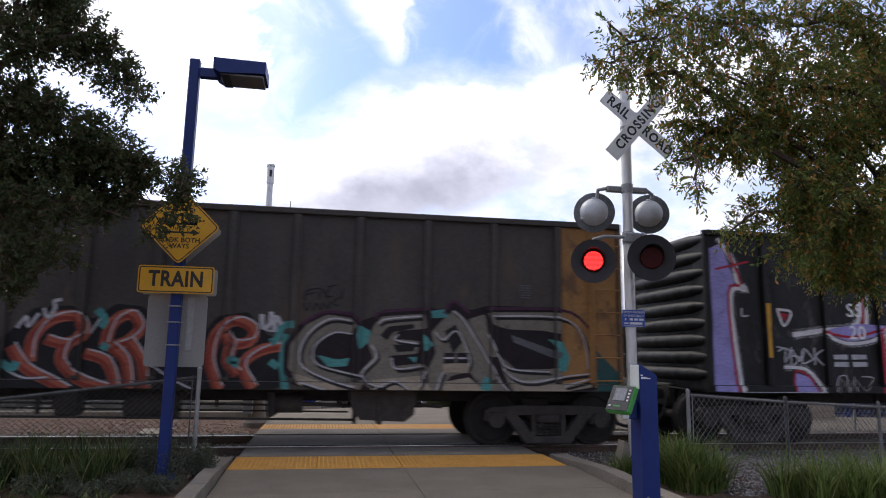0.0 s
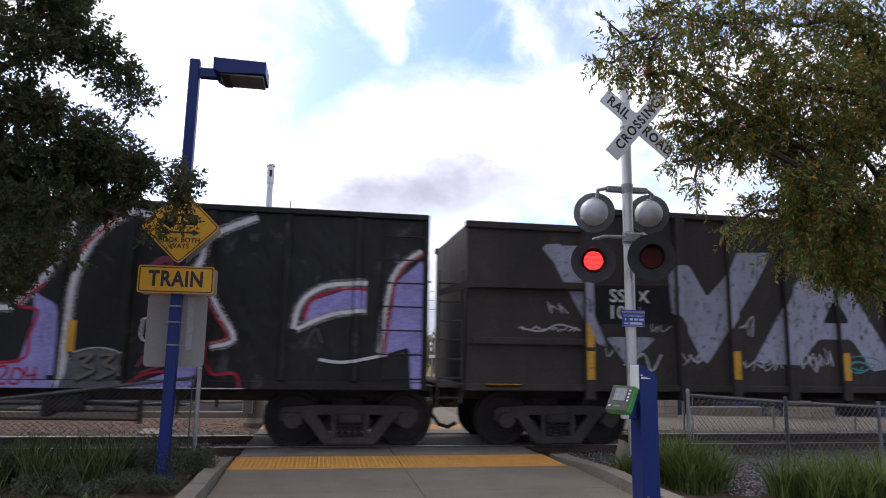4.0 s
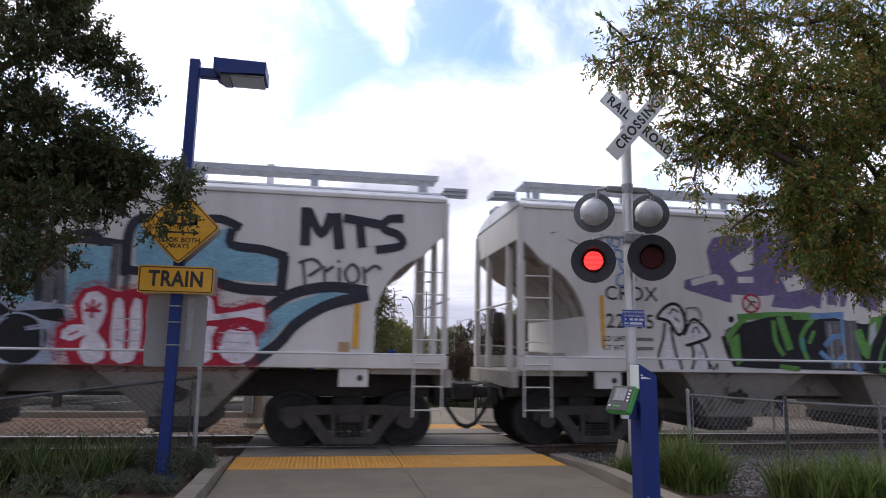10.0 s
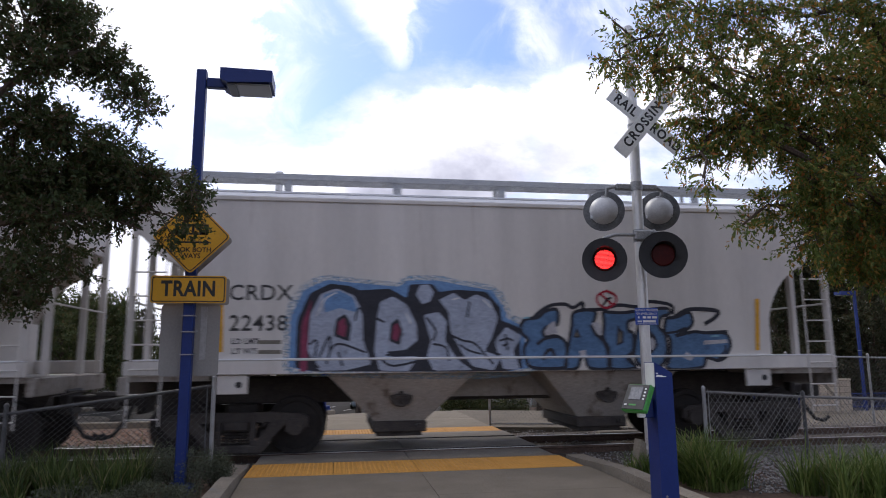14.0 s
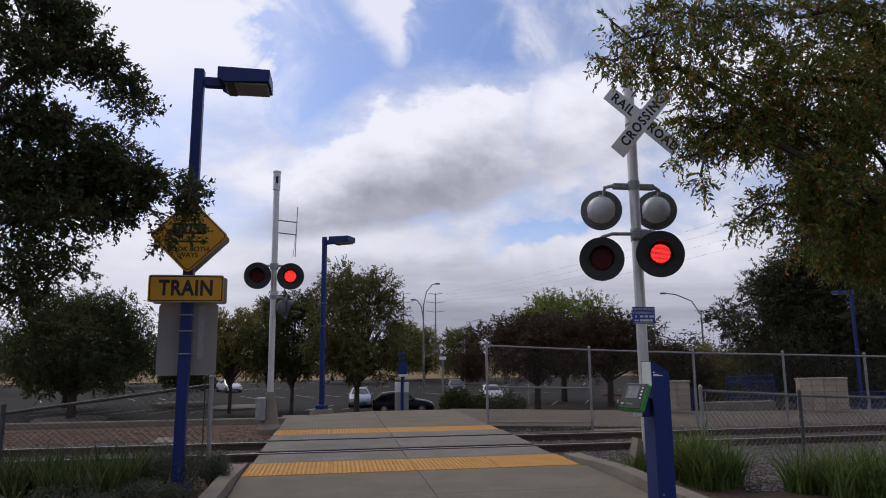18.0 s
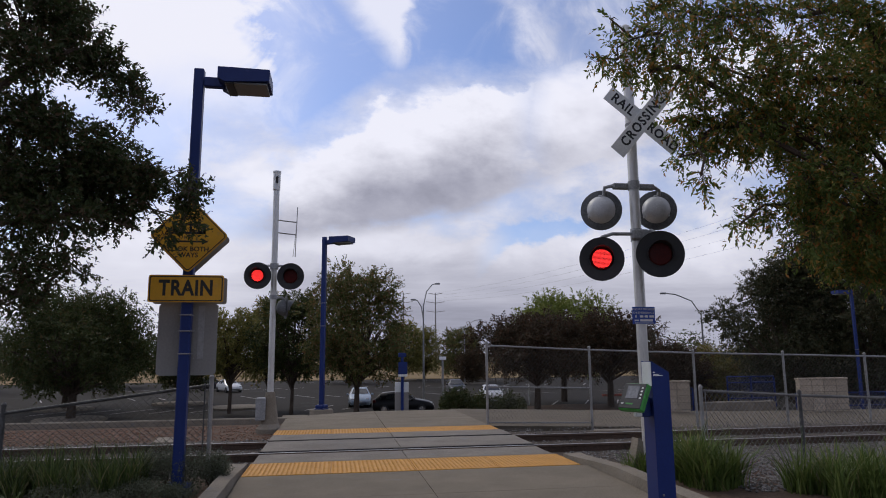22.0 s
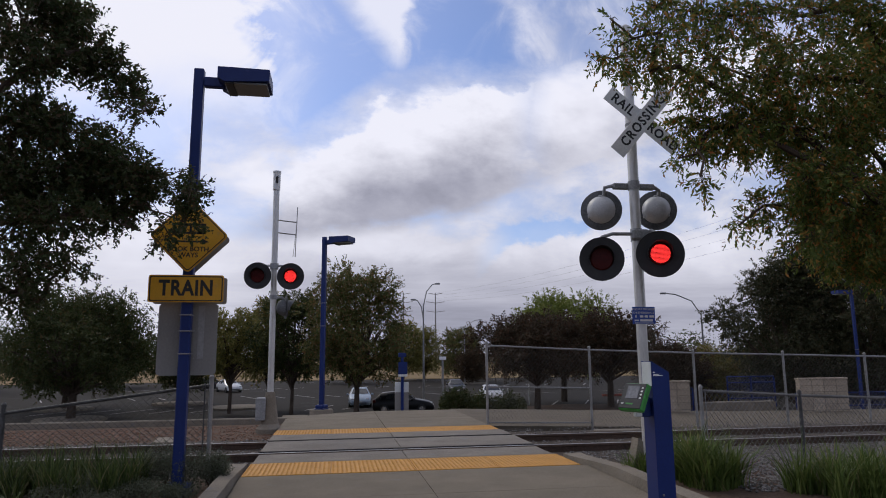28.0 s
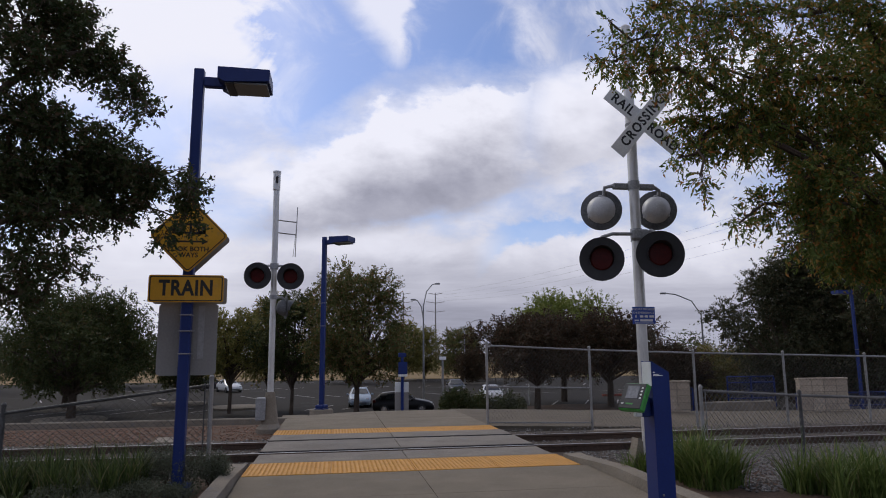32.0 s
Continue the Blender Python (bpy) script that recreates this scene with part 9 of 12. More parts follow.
spray(car_b, "f", P_LILAC, 0, [(9.07, 2.35), (9.45, 2.14), (9.51, 0.94), (8.59, 0.93), (8.57, 1.29), (8.98, 1.34), (9.12, 1.98)])
spray(car_b, "s", P_WHITE, 0.085, [(9.53, 3.59), (9.49, 3.17), (9.23, 2.62), (8.87, 2.15)])
spray(car_b, "s", P_WHITE, 0.094, [(10.35, 3.61), (9.9, 3.28), (9.62, 2.63), (9.57, 1.74), (9.56, 0.96)])
spray(car_b, "s", P_RED, 0.047, [(10.18, 3.56), (9.74, 3.09), (9.59, 2.83)])
spray(car_b, "s", P_RED, 0.047, [(9.22, 2.48), (8.89, 2.15), (9.15, 2.07), (9.08, 1.73), (8.97, 1.33), (7.85, 1.32), (7.98, 0.95)])
spray(car_b, "f", P_PALE, 0, [(7.89, 1.28), (8.49, 1.29), (8.51, 0.95), (7.98, 0.95)])
spray(car_b, "f", P_GREY, 0, [(9.53, 0.94), (9.7, 1.38), (9.96, 1.53), (10.34, 1.45), (10.42, 0.96)])
spray(car_b, "s", P_WHITE, 0.094, [(10.35, 3.62), (10.91, 3.52), (11.44, 3.33)])
spray(car_b, "s", P_WHITE, 0.085, [(12.2, 3.62), (11.53, 3.28), (11.39, 2.88), (11.1, 2.32), (10.96, 1.77)])
spray(car_b, "f", P_LILAC, 0, [(11.08, 1.9), (11.48, 1.91), (11.42, 0.97), (10.42, 0.96), (11.05, 1.2)])
spray(car_b, "s", P_RED, 0.047, [(11.36, 2.67), (11.61, 2.15), (11.86, 1.73), (11.55, 1.6), (11.65, 1.19), (11.99, 1.19), (12.09, 0.96)])
spray(car_b, "s", P_WHITE, 0.057, [(11.45, 2.62), (11.7, 2.15), (11.95, 1.71), (11.61, 1.58)])
spray(car_b, "s", P_RED, 0.038, [(10.42, 0.96), (10.69, 1.16), (11.08, 1.22)])
spray(car_b, "s", P_WHITE, 0.047, [(9.55, 0.93), (10.51, 0.95), (12.16, 0.95)])
spray(car_b, "s", P_WHITE, 0.028, [(10.63, 1.99), (11.12, 1.99), (11.13, 1.68), (10.64, 1.67), (10.63, 1.99)])
spray(car_b, "s", P_WHITE, 0.019, [(10.87, 1.98), (10.87, 1.68)])
spray(car_b, "s", P_MAROON, 0.066, [(10.87, 3.09), (11.15, 3.13), (10.96, 3.03)])
spray(car_b, "s", P_MAROON, 0.085, [(10.65, 2.76), (10.87, 2.91), (11.06, 2.76), (11.15, 2.92)])
spray(car_b, "f", P_LILAC, 0, [(12.99, 1.99), (13.09, 2.32), (13.63, 2.52), (13.95, 2.53), (13.95, 2.21)])
spray(car_b, "s", P_RED, 0.047, [(12.99, 1.99), (13.07, 2.31), (13.53, 2.52), (13.95, 2.53)])
spray(car_b, "s", P_WHITE, 0.066, [(12.83, 1.88), (12.95, 2.32), (13.33, 2.57), (13.95, 2.63)])
spray(car_b, "s", P_WHITE, 0.057, [(12.88, 1.88), (13.42, 2.12), (13.95, 2.19)])
spray(car_b, "f", P_ORANGE, 0, [(9.58, 1.93), (9.7, 1.94), (9.7, 1.48), (9.58, 1.48)])
spray(car_b, "f", P_LILAC, 0, [(14.27, 1.51), (14.43, 2.67), (14.87, 3.07), (14.85, 0.98), (14.69, 0.98), (14.65, 1.63)])
spray(car_b, "s", P_RED, 0.057, [(14.25, 1.47), (14.43, 2.75), (14.9, 3.17)])
spray(car_b, "s", P_WHITE, 0.057, [(14.19, 1.53), (14.36, 2.74), (14.82, 3.19)])
spray(car_b, "s", P_WHITE, 0.047, [(13.24, 1.42), (13.64, 1.38), (14.31, 1.51)])
spray(car_b, "f", P_SMOKE, 0, [(9.53, 0.95), (9.60, 1.16), (9.70, 1.47), (9.89, 1.51), (10.14, 1.53), (10.38, 1.47), (10.35, 1.27), (10.29, 0.97)])
spray(car_b, "s", P_BLACK, 0.075, [(9.78, 1.39), (9.98, 1.41), (9.86, 1.29), (10.02, 1.20), (9.77, 1.05)])
spray(car_b, "s", P_GREY, 0.050, [(9.75, 1.42), (9.96, 1.44), (9.84, 1.31), (10.00, 1.22), (9.75, 1.08)])
spray(car_b, "s", P_BLACK, 0.075, [(10.08, 1.41), (10.27, 1.42), (10.16, 1.29), (10.31, 1.20), (10.06, 1.07)])
spray(car_b, "s", P_GREY, 0.050, [(10.06, 1.44), (10.25, 1.44), (10.14, 1.31), (10.29, 1.22), (10.03, 1.09)])
spray(car_b, "s", P_PALE, 0.020, [(9.70, 1.47), (9.89, 1.53), (10.13, 1.54), (10.38, 1.47)])
spray(car_b, "s", P_RED, 0.035, [(8.70, 1.22), (8.80, 1.27), (8.84, 1.18), (8.71, 1.02), (8.86, 1.02)])
spray(car_b, "s", P_RED, 0.035, [(8.93, 1.24), (8.90, 1.05), (9.01, 1.02), (9.04, 1.19), (8.94, 1.24)])
spray(car_b, "s", P_RED, 0.035, [(9.10, 1.25), (9.09, 1.13), (9.24, 1.15)])
spray(car_b, "s", P_RED, 0.035, [(9.21, 1.26), (9.21, 1.03)])
spray(car_b, "s", P_SMOKE, 0.035, [(8.03, 1.17), (8.06, 1.29), (8.12, 1.18), (8.16, 1.29), (8.20, 1.17)])
spray(car_b, "s", P_SMOKE, 0.035, [(8.25, 1.28), (8.24, 1.17), (8.32, 1.17)])
spray(car_b, "s", P_SMOKE, 0.035, [(8.06, 0.97), (8.07, 1.11), (8.17, 1.09)])
spray(car_b, "s", P_SMOKE, 0.035, [(8.22, 0.97), (8.25, 1.11), (8.30, 0.99)])
spray(car_b, "s", P_SMOKE, 0.035, [(8.34, 1.11), (8.34, 0.97), (8.42, 0.99)])
spray(car_b, "s", P_MAROON, 0.040, [(10.66, 2.80), (10.86, 2.86), (10.69, 2.69), (10.91, 2.74)])
spray(car_b, "s", P_MAROON, 0.040, [(10.93, 2.86), (10.98, 2.61), (11.16, 2.83)])
spray(car_b, "s", P_MAROON, 0.040, [(10.86, 3.07), (10.97, 3.16), (11.11, 3.10), (10.99, 3.03), (10.86, 3.07)])
spray(car_b, "s", P_MAROON, 0.040, [(10.83, 2.66), (11.03, 2.57)])
spray(car_b, "s", P_MAROON, 0.040, [(10.59, 1.27), (10.71, 1.45), (10.80, 1.29), (10.90, 1.47)])
spray(car_b, "s", P_MAROON, 0.040, [(10.95, 1.29), (11.05, 1.48), (11.10, 1.33)])
spray(car_b, "s", P_MAROON, 0.040, [(10.63, 1.18), (11.12, 1.36)])
spray(car_b, "s", P_SMOKE, 0.020, [(13.04, 1.64), (13.18, 1.90), (13.28, 1.67)])
spray(car_b, "s", P_SMOKE, 0.020, [(14.53, 1.54), (14.67, 1.50), (14.81, 1.55)])
spray(car_c, "f", P_HAZE, 0, [(1.3, 3.37), (2.24, 3.41), (2.22, 2.26), (2.02, 2.24), (1.73, 2.84)])
spray(car_c, "f", P_HAZE, 0, [(2.43, 1.86), (3.36, 1.87), (2.82, 1.38)])
spray(car_c, "f", P_BLACK, 0, [(2.22, 2.72), (3.72, 2.77), (3.67, 2.1), (2.19, 2.07)])
spray(car_c, "t", SIGNWHITE, 0.314, [(2.88, 2.55)], "SSTX")
spray(car_c, "t", SIGNWHITE, 0.314, [(2.81, 2.27)], "1011")
spray(car_c, "f", P_HAZE, 0, [(3.61, 3.10), (4.01, 3.14), (4.33, 2.59), (4.69, 2.96), (4.89, 3.40), (5.63, 3.43), (5.32, 2.89), (4.82, 2.16), (4.28, 1.42), (4.16, 1.56), (3.81, 2.22), (3.65, 2.30)])
spray(car_c, "f", P_HAZE, 0, [(5.17, 1.48), (5.32, 1.71), (6.07, 2.88), (6.39, 3.17), (6.91, 3.17), (7.10, 2.97), (7.85, 1.74), (7.85, 1.39), (7.52, 1.34), (7.15, 1.90), (6.47, 1.90), (6.15, 1.54), (6.04, 1.43)])
spray(car_c, "f", P_BLACK, 0, [(6.81, 2.60), (6.58, 2.19), (7.06, 2.19)])
spray(car_c, "f", P_HAZE, 0, [(8.25, 3.34), (8.74, 3.37), (9.10, 2.79), (9.38, 2.52), (10.00, 3.02), (10.24, 3.39), (10.89, 3.46), (10.65, 3.01), (10.03, 2.24), (9.47, 1.85), (9.02, 1.36), (8.09, 1.38), (8.78, 2.13), (8.84, 2.67)])
spray(car_c, "f", P_HAZE, 0, [(11.16, 3.51), (11.77, 3.54), (11.68, 2.60), (11.73, 2.13), (11.95, 1.84), (12.19, 1.81), (12.21, 2.70), (12.30, 2.91), (12.78, 2.80), (12.81, 1.52), (12.36, 1.27), (11.86, 1.31), (11.46, 1.58), (11.21, 1.96), (11.18, 2.59)])
spray(car_c, "s", P_PALE, 0.035, [(7.09, 3.66), (7.15, 3.29), (7.28, 2.85)])
spray(car_c, "s", P_PALE, 0.035, [(7.06, 3.63), (7.31, 3.74), (7.59, 3.69), (7.58, 3.31), (7.55, 3.00)])
spray(car_c, "s", P_PALE, 0.035, [(7.31, 3.68), (7.39, 2.99)])
spray(car_c, "s", P_PALE, 0.035, [(7.60, 3.61), (7.46, 3.30), (7.34, 3.13)])
spray(car_c, "s", P_PALE, 0.035, [(7.31, 2.84), (7.35, 3.22)])
spray(car_c, "s", P_PALE, 0.035, [(7.49, 3.00), (7.76, 2.93), (7.73, 3.20)])
spray(car_c, "s", P_PALE, 0.020, [(11.16, 3.06), (11.39, 3.30), (11.68, 3.25), (11.72, 2.85)])
spray(car_c, "s", P_PALE, 0.020, [(11.25, 2.83), (11.47, 3.16), (11.66, 3.00), (11.47, 2.79)])
spray(car_c, "s", P_TEAL, 0.022, [(6.95, 1.52), (7.21, 1.61), (7.61, 1.56), (7.76, 1.45)])
spray(car_c, "s", P_TEAL, 0.022, [(7.01, 1.44), (7.25, 1.50), (7.58, 1.45), (7.33, 1.36), (7.01, 1.42)])
spray(car_c, "s", P_TEAL, 0.022, [(7.17, 1.42), (7.23, 1.33), (7.31, 1.43)])
scrawl(car_c, (8.20, 1.45), (8.73, 1.10), 1, P_PALE)
scrawl(car_c, (10.09, 1.90), (10.57, 1.26), 2, P_PALE)
scrawl(car_c, (10.41, 1.41), (10.65, 1.16), 3, P_PALE)
scrawl(car_c, (6.05, 1.71), (6.49, 1.29), 4, P_PALE)
scrawl(car_c, (6.46, 1.82), (6.76, 1.40), 5, P_PALE)
scrawl(car_c, (8.17, 2.19), (8.55, 1.98), 6, P_OCHRE)
scrawl(car_c, (11.29, 1.27), (11.78, 1.09), 7, P_PALE)
scrawl(car_c, (13.59, 2.10), (13.92, 1.70), 8, P_PALE)
scrawl(car_c, (3.79, 1.64), (4.20, 1.39), 9, P_PALE)
scrawl(car_c, (4.85, 1.54), (5.73, 1.32), 10, P_PALE)
scrawl(car_c, (6.02, 1.71), (6.76, 1.30), 11, P_PALE)
scrawl(car_c, (1.43, 2.46), (1.77, 2.19), 12, P_PALE)
scrawl(car_c, (2.18, 1.75), (2.58, 1.42), 13, P_PALE)
scrawl(car_c, (3.23, 2.11), (3.63, 1.95), 14, P_PALE)
scrawl(car_c, (4.90, 2.22), (5.21, 1.93), 15, P_PALE)
scrawl(car_c, (0.90, 2.02), (1.95, 1.92), 16, P_PALE)
spray(car_c, "s", P_PALE, 0.028, [(0.92, 1.99), (1.29, 1.93), (1.61, 2.05), (1.98, 1.96)])
spray(car_c, "s", P_PALE, 0.038, [(2.75, 1.39), (3.1, 1.59), (3.24, 1.3), (3.43, 1.58)])
spray(car_c, "f", P_HAZE, 0, [(1.36, 3.39), (1.66, 3.42), (2.26, 2.18), (2.46, 1.68), (2.26, 1.76)])
spray(car_c, "s", P_PALE, 0.028, [(3.94, 1.58), (4.11, 1.46), (4.27, 1.62)])
spray(car_c, "s", P_TEAL, 0.028, [(6.97, 1.41), (7.19, 1.52), (7.47, 1.42), (7.2, 1.31), (6.97, 1.41)])
spray(car_c, "s", P_PALE, 0.028, [(5.02, 2.09), (5.19, 2.27), (5.16, 1.91)])
spray(car_c, "s", P_PALE, 0.038, [(8.17, 3.59), (8.58, 3.68), (8.66, 3.43)])
spray(car_c, "s", P_PALE, 0.038, [(8.17, 3.59), (8.26, 2.88), (8.53, 2.8)])
spray(car_c, "s", P_PALE, 0.038, [(9.15, 3.45), (9.58, 3.56), (9.63, 3.35)])
spray(car_c, "s", P_PALE, 0.038, [(9.15, 3.45), (9.28, 2.74), (9.61, 2.69)])
spray(car_c, "s", P_PALE, 0.038, [(9.24, 3.03), (9.88, 3.04)])
spray(car_c, "s", P_PALE, 0.028, [(9.68, 3.4), (9.61, 2.66), (9.52, 2.55)])
spray(car_c, "s", P_ORANGE, 0.028, [(8.12, 2.16), (8.24, 2.3), (8.34, 2.12), (8.5, 2.33)])
spray(car_c, "s", P_TEAL, 0.038, [(9.19, 1.57), (9.55, 1.72), (9.86, 1.65), (9.65, 1.31), (9.38, 1.4)])
spray(car_c, "s", P_PALE, 0.028, [(8.16, 1.3), (8.34, 1.13), (8.51, 1.32), (8.64, 1.13)])
spray(car_c, "s", P_PALE, 0.028, [(11.29, 3.24), (11.58, 3.3), (11.63, 2.92), (11.31, 2.81), (11.29, 3.24)])
spray(car_c, "s", P_PALE, 0.038, [(8.18, 3.65), (8.59, 3.69), (8.66, 2.86), (8.39, 2.78), (8.25, 2.98)])
spray(car_c, "s", P_PALE, 0.038, [(9.15, 3.5), (9.57, 3.55), (9.65, 3.35)])
spray(car_c, "s", P_PALE, 0.038, [(9.15, 3.5), (9.25, 2.7), (9.56, 2.7)])
spray(car_c, "s", P_PALE, 0.038, [(9.11, 3.04), (9.77, 3.07)])
spray(car_c, "s", P_TEAL, 0.038, [(9.31, 1.56), (9.48, 1.69), (9.74, 1.72), (9.83, 1.52), (9.53, 1.39), (9.31, 1.56)])
spray(car_c, "s", P_TEAL, 0.038, [(9.36, 1.38), (9.62, 1.46)])
spray(car_c, "f", P_WHITE, 0, [(9.29, 1.26), (9.48, 1.27), (9.48, 1.18), (9.29, 1.18)])
spray(car_c, "s", P_PALE, 0.019, [(10.17, 1.88), (10.36, 1.4), (10.16, 1.22)])
spray(car_c, "s", P_PALE, 0.019, [(10.3, 1.88), (10.53, 1.76), (10.44, 1.31)])
spray(car_c, "s", P_PALE, 0.028, [(11.28, 3.24), (11.7, 3.32), (11.89, 3.08), (11.61, 2.8), (11.28, 2.96), (11.28, 3.24)])
spray(car_c, "s", P_PALE, 0.019, [(11.18, 3.5), (11.77, 3.53), (11.76, 2.51)])
spray(car_c, "s", P_WHITE, 0.028, [(12.24, 1.46), (12.84, 1.51), (12.84, 1.23), (12.24, 1.23)])
spray(car_c, "s", P_SKY, 0.057, [(12.33, 1.29), (12.76, 1.36)])
spray(car_c, "s", P_PALE, 0.019, [(8.35, 1.29), (8.47, 1.46), (8.57, 1.16), (8.65, 1.37), (8.74, 1.14)])
spray(car_c, "s", P_OCHRE, 0.047, [(8.29, 2.23), (8.37, 2.32), (8.43, 2.15), (8.54, 2.32)])
spray(car_c, "s", P_PALE, 0.028, [(11.22, 1.41), (11.54, 1.24), (11.82, 1.17)])
spray(car_c, "f", P_HAZE, 0, [(13.28, 3.57), (13.83, 3.66), (14.48, 3.4), (14.74, 3.04), (14.79, 2.49), (14.51, 2.15), (13.32, 2.12), (13.33, 2.8)])
spray(car_c, "f", P_OCHRE, 0, [(13.78, 3.04), (14.13, 2.92), (14.23, 2.65), (14.05, 2.46), (13.8, 2.5)])
spray(car_c, "s", P_PALE, 0.057, [(13.29, 3.57), (13.83, 3.66), (14.48, 3.4), (14.76, 2.94), (14.6, 2.3)])
spray(car_c, "s", P_PALE, 0.038, [(13.72, 3.18), (14.12, 3.01), (14.29, 2.74), (14.14, 2.47)])
spray(car_c, "f", P_HAZE, 0, [(13.3, 1.86), (13.89, 1.87), (13.91, 1.43), (13.32, 1.4)])
spray(car_c, "s", P_TEAL, 0.047, [(13.31, 3.54), (13.42, 3.73), (13.56, 3.54), (13.69, 3.75), (13.88, 3.57), (14.1, 3.66), (14.29, 3.56)])
spray(car_c, "s", P_TEAL, 0.038, [(14.07, 1.96), (14.61, 1.94)])
spray(car_c, "s", P_PALE, 0.038, [(14.94, 1.45), (15.03, 1.28), (15.12, 1.5), (15.21, 1.28), (15.35, 1.52)])
spray(car_c, "f", P_ORANGE, 0, [(14.88, 1.21), (15.37, 1.2), (15.37, 1.11), (14.88, 1.11)])
spray(car_c, "f", P_ORANGE, 0, [(14.65, 1.58), (14.78, 1.58), (14.77, 1.16), (14.65, 1.16)])
spray(car_c, "f", P_PALE, 0, [(13.65, 1.29), (13.81, 1.29), (13.82, 1.18), (13.66, 1.18)])
spray(car_c, "s", P_NAVY, 0.028, [(14.0, 1.4), (14.27, 1.31), (14.53, 1.44)])
spray(car_c, "s", P_PALE, 0.028, [(14.85, 1.39), (14.98, 1.52), (15.11, 1.3), (15.28, 1.55)])
spray(hop1, "f", P_CYAN, 0, [(3.09, 3.03), (3.37, 3.34), (4.07, 3.32), (4.11, 3.56), (4.37, 3.62), (4.65, 2.35), (3.89, 2.24), (3.19, 2.27), (3.04, 2.62)])
spray(hop1, "s", P_DUSK, 0.156, [(3.14, 2.36), (3.03, 2.62), (2.99, 3.03), (3.2, 3.37), (3.63, 3.49), (4.06, 3.36)])
spray(hop1, "s", P_DUSK, 0.142, [(4.08, 3.32), (4.08, 3.68), (4.34, 3.73), (4.57, 3.66), (4.88, 2.35)])
spray(hop1, "f", HOPPERGREY, 0, [(3.53, 2.93), (3.7, 2.96), (3.74, 2.72), (3.63, 2.61), (3.54, 2.68)])
spray(hop1, "s", P_BLACK, 0.042, [(3.62, 2.97), (3.73, 2.9), (3.73, 2.68), (3.63, 2.61), (3.54, 2.69), (3.53, 2.89), (3.62, 2.97)])
spray(hop1, "f", P_CYAN, 0, [(5.1, 3.4), (5.49, 3.35), (5.62, 2.15), (5.21, 2.12), (5.11, 2.69)])
spray(hop1, "s", P_DUSK, 0.127, [(5.02, 3.44), (4.99, 2.32)])
spray(hop1, "s", P_DUSK, 0.142, [(5.2, 3.48), (5.52, 3.37), (5.68, 2.16)])
spray(hop1, "f", P_CYAN, 0, [(6.03, 3.05), (6.43, 3.06), (6.42, 2.17), (6.04, 2.16)])
spray(hop1, "s", P_DUSK, 0.106, [(5.89, 3.17), (6.43, 3.2), (6.48, 2.18)])
spray(hop1, "s", P_DUSK, 0.092, [(5.92, 3.15), (5.92, 2.16)])
spray(hop1, "f", P_BLUEGREY, 0, [(2.66, 1.25), (2.79, 1.73), (3.01, 2.0), (3.13, 2.27), (3.39, 2.44), (3.75, 2.32), (4.11, 2.42), (4.52, 2.49), (5.03, 2.36), (5.41, 2.18), (5.98, 2.24), (6.19, 1.98), (6.1, 1.43), (5.93, 1.28)])
spray(hop1, "f", P_BLACK, 0, [(2.49, 1.28), (2.36, 1.72), (2.45, 2.07), (2.62, 2.36), (2.98, 2.16), (2.78, 1.84), (2.71, 1.28)])
spray(hop1, "f", P_CYAN, 0, [(2.76, 1.73), (3.23, 2.0), (3.24, 1.83), (2.9, 1.65), (2.78, 1.39)])
spray(hop1, "f", P_BLACK, 0, [(2.8, 1.39), (2.94, 1.68), (3.22, 1.76), (3.24, 2.2), (3.44, 2.33), (3.65, 2.21), (3.67, 2.0), (3.49, 1.76), (3.69, 1.59), (3.67, 1.4), (3.48, 1.31), (3.25, 1.39)])
spray(hop1, "f", P_BLACK, 0, [(3.74, 2.24), (3.89, 2.33), (4.06, 2.25), (4.12, 1.49), (4.01, 1.31), (3.87, 1.33), (3.79, 1.75)])
spray(hop1, "f", P_BLACK, 0, [(4.13, 2.25), (4.43, 2.4), (4.74, 2.27), (4.76, 2.0), (4.53, 1.8), (4.82, 1.66), (4.82, 1.41), (4.61, 1.3), (4.27, 1.34), (4.19, 1.58), (4.23, 1.83)])
spray(hop1, "f", P_BLACK, 0, [(4.81, 2.22), (5.03, 2.28), (5.34, 2.05), (6.03, 2.11), (6.1, 1.89), (5.69, 1.95), (5.24, 1.96), (5.1, 1.78), (5.16, 1.42), (5.0, 1.31), (4.88, 1.5)])
spray(hop1, "c", P_BLACK, 0.358, [(5.49, 1.66)])
spray(hop1, "c", P_BLUEGREY, 0.123, [(3.44, 2.08)])
spray(hop1, "c", P_BLUEGREY, 0.132, [(4.44, 2.12)])
spray(hop1, "s", P_BLACK, 0.028, [(3.35, 2.08), (3.53, 2.08)])
spray(hop1, "s", P_BLACK, 0.028, [(4.34, 2.12), (4.55, 2.13)])
spray(hop1, "s", P_BLUEGREY, 0.038, [(4.24, 1.71), (4.53, 1.8), (4.78, 1.68)])
spray(hop1, "s", P_BLUEGREY, 0.038, [(4.39, 1.51), (4.54, 1.66), (4.6, 1.48)])
spray(hop1, "s", P_BLUEGREY, 0.038, [(5.55, 1.79), (5.83, 1.83)])
spray(hop1, "s", P_BLUEGREY, 0.047, [(2.89, 1.73), (3.16, 1.69), (3.24, 1.83)])
spray(hop1, "s", P_BLUEGREY, 0.032, [(3.60, 2.22), (3.55, 1.89), (3.42, 1.73), (3.62, 1.51)])
spray(hop1, "s", P_BLUEGREY, 0.032, [(3.81, 2.31), (3.82, 1.52)])
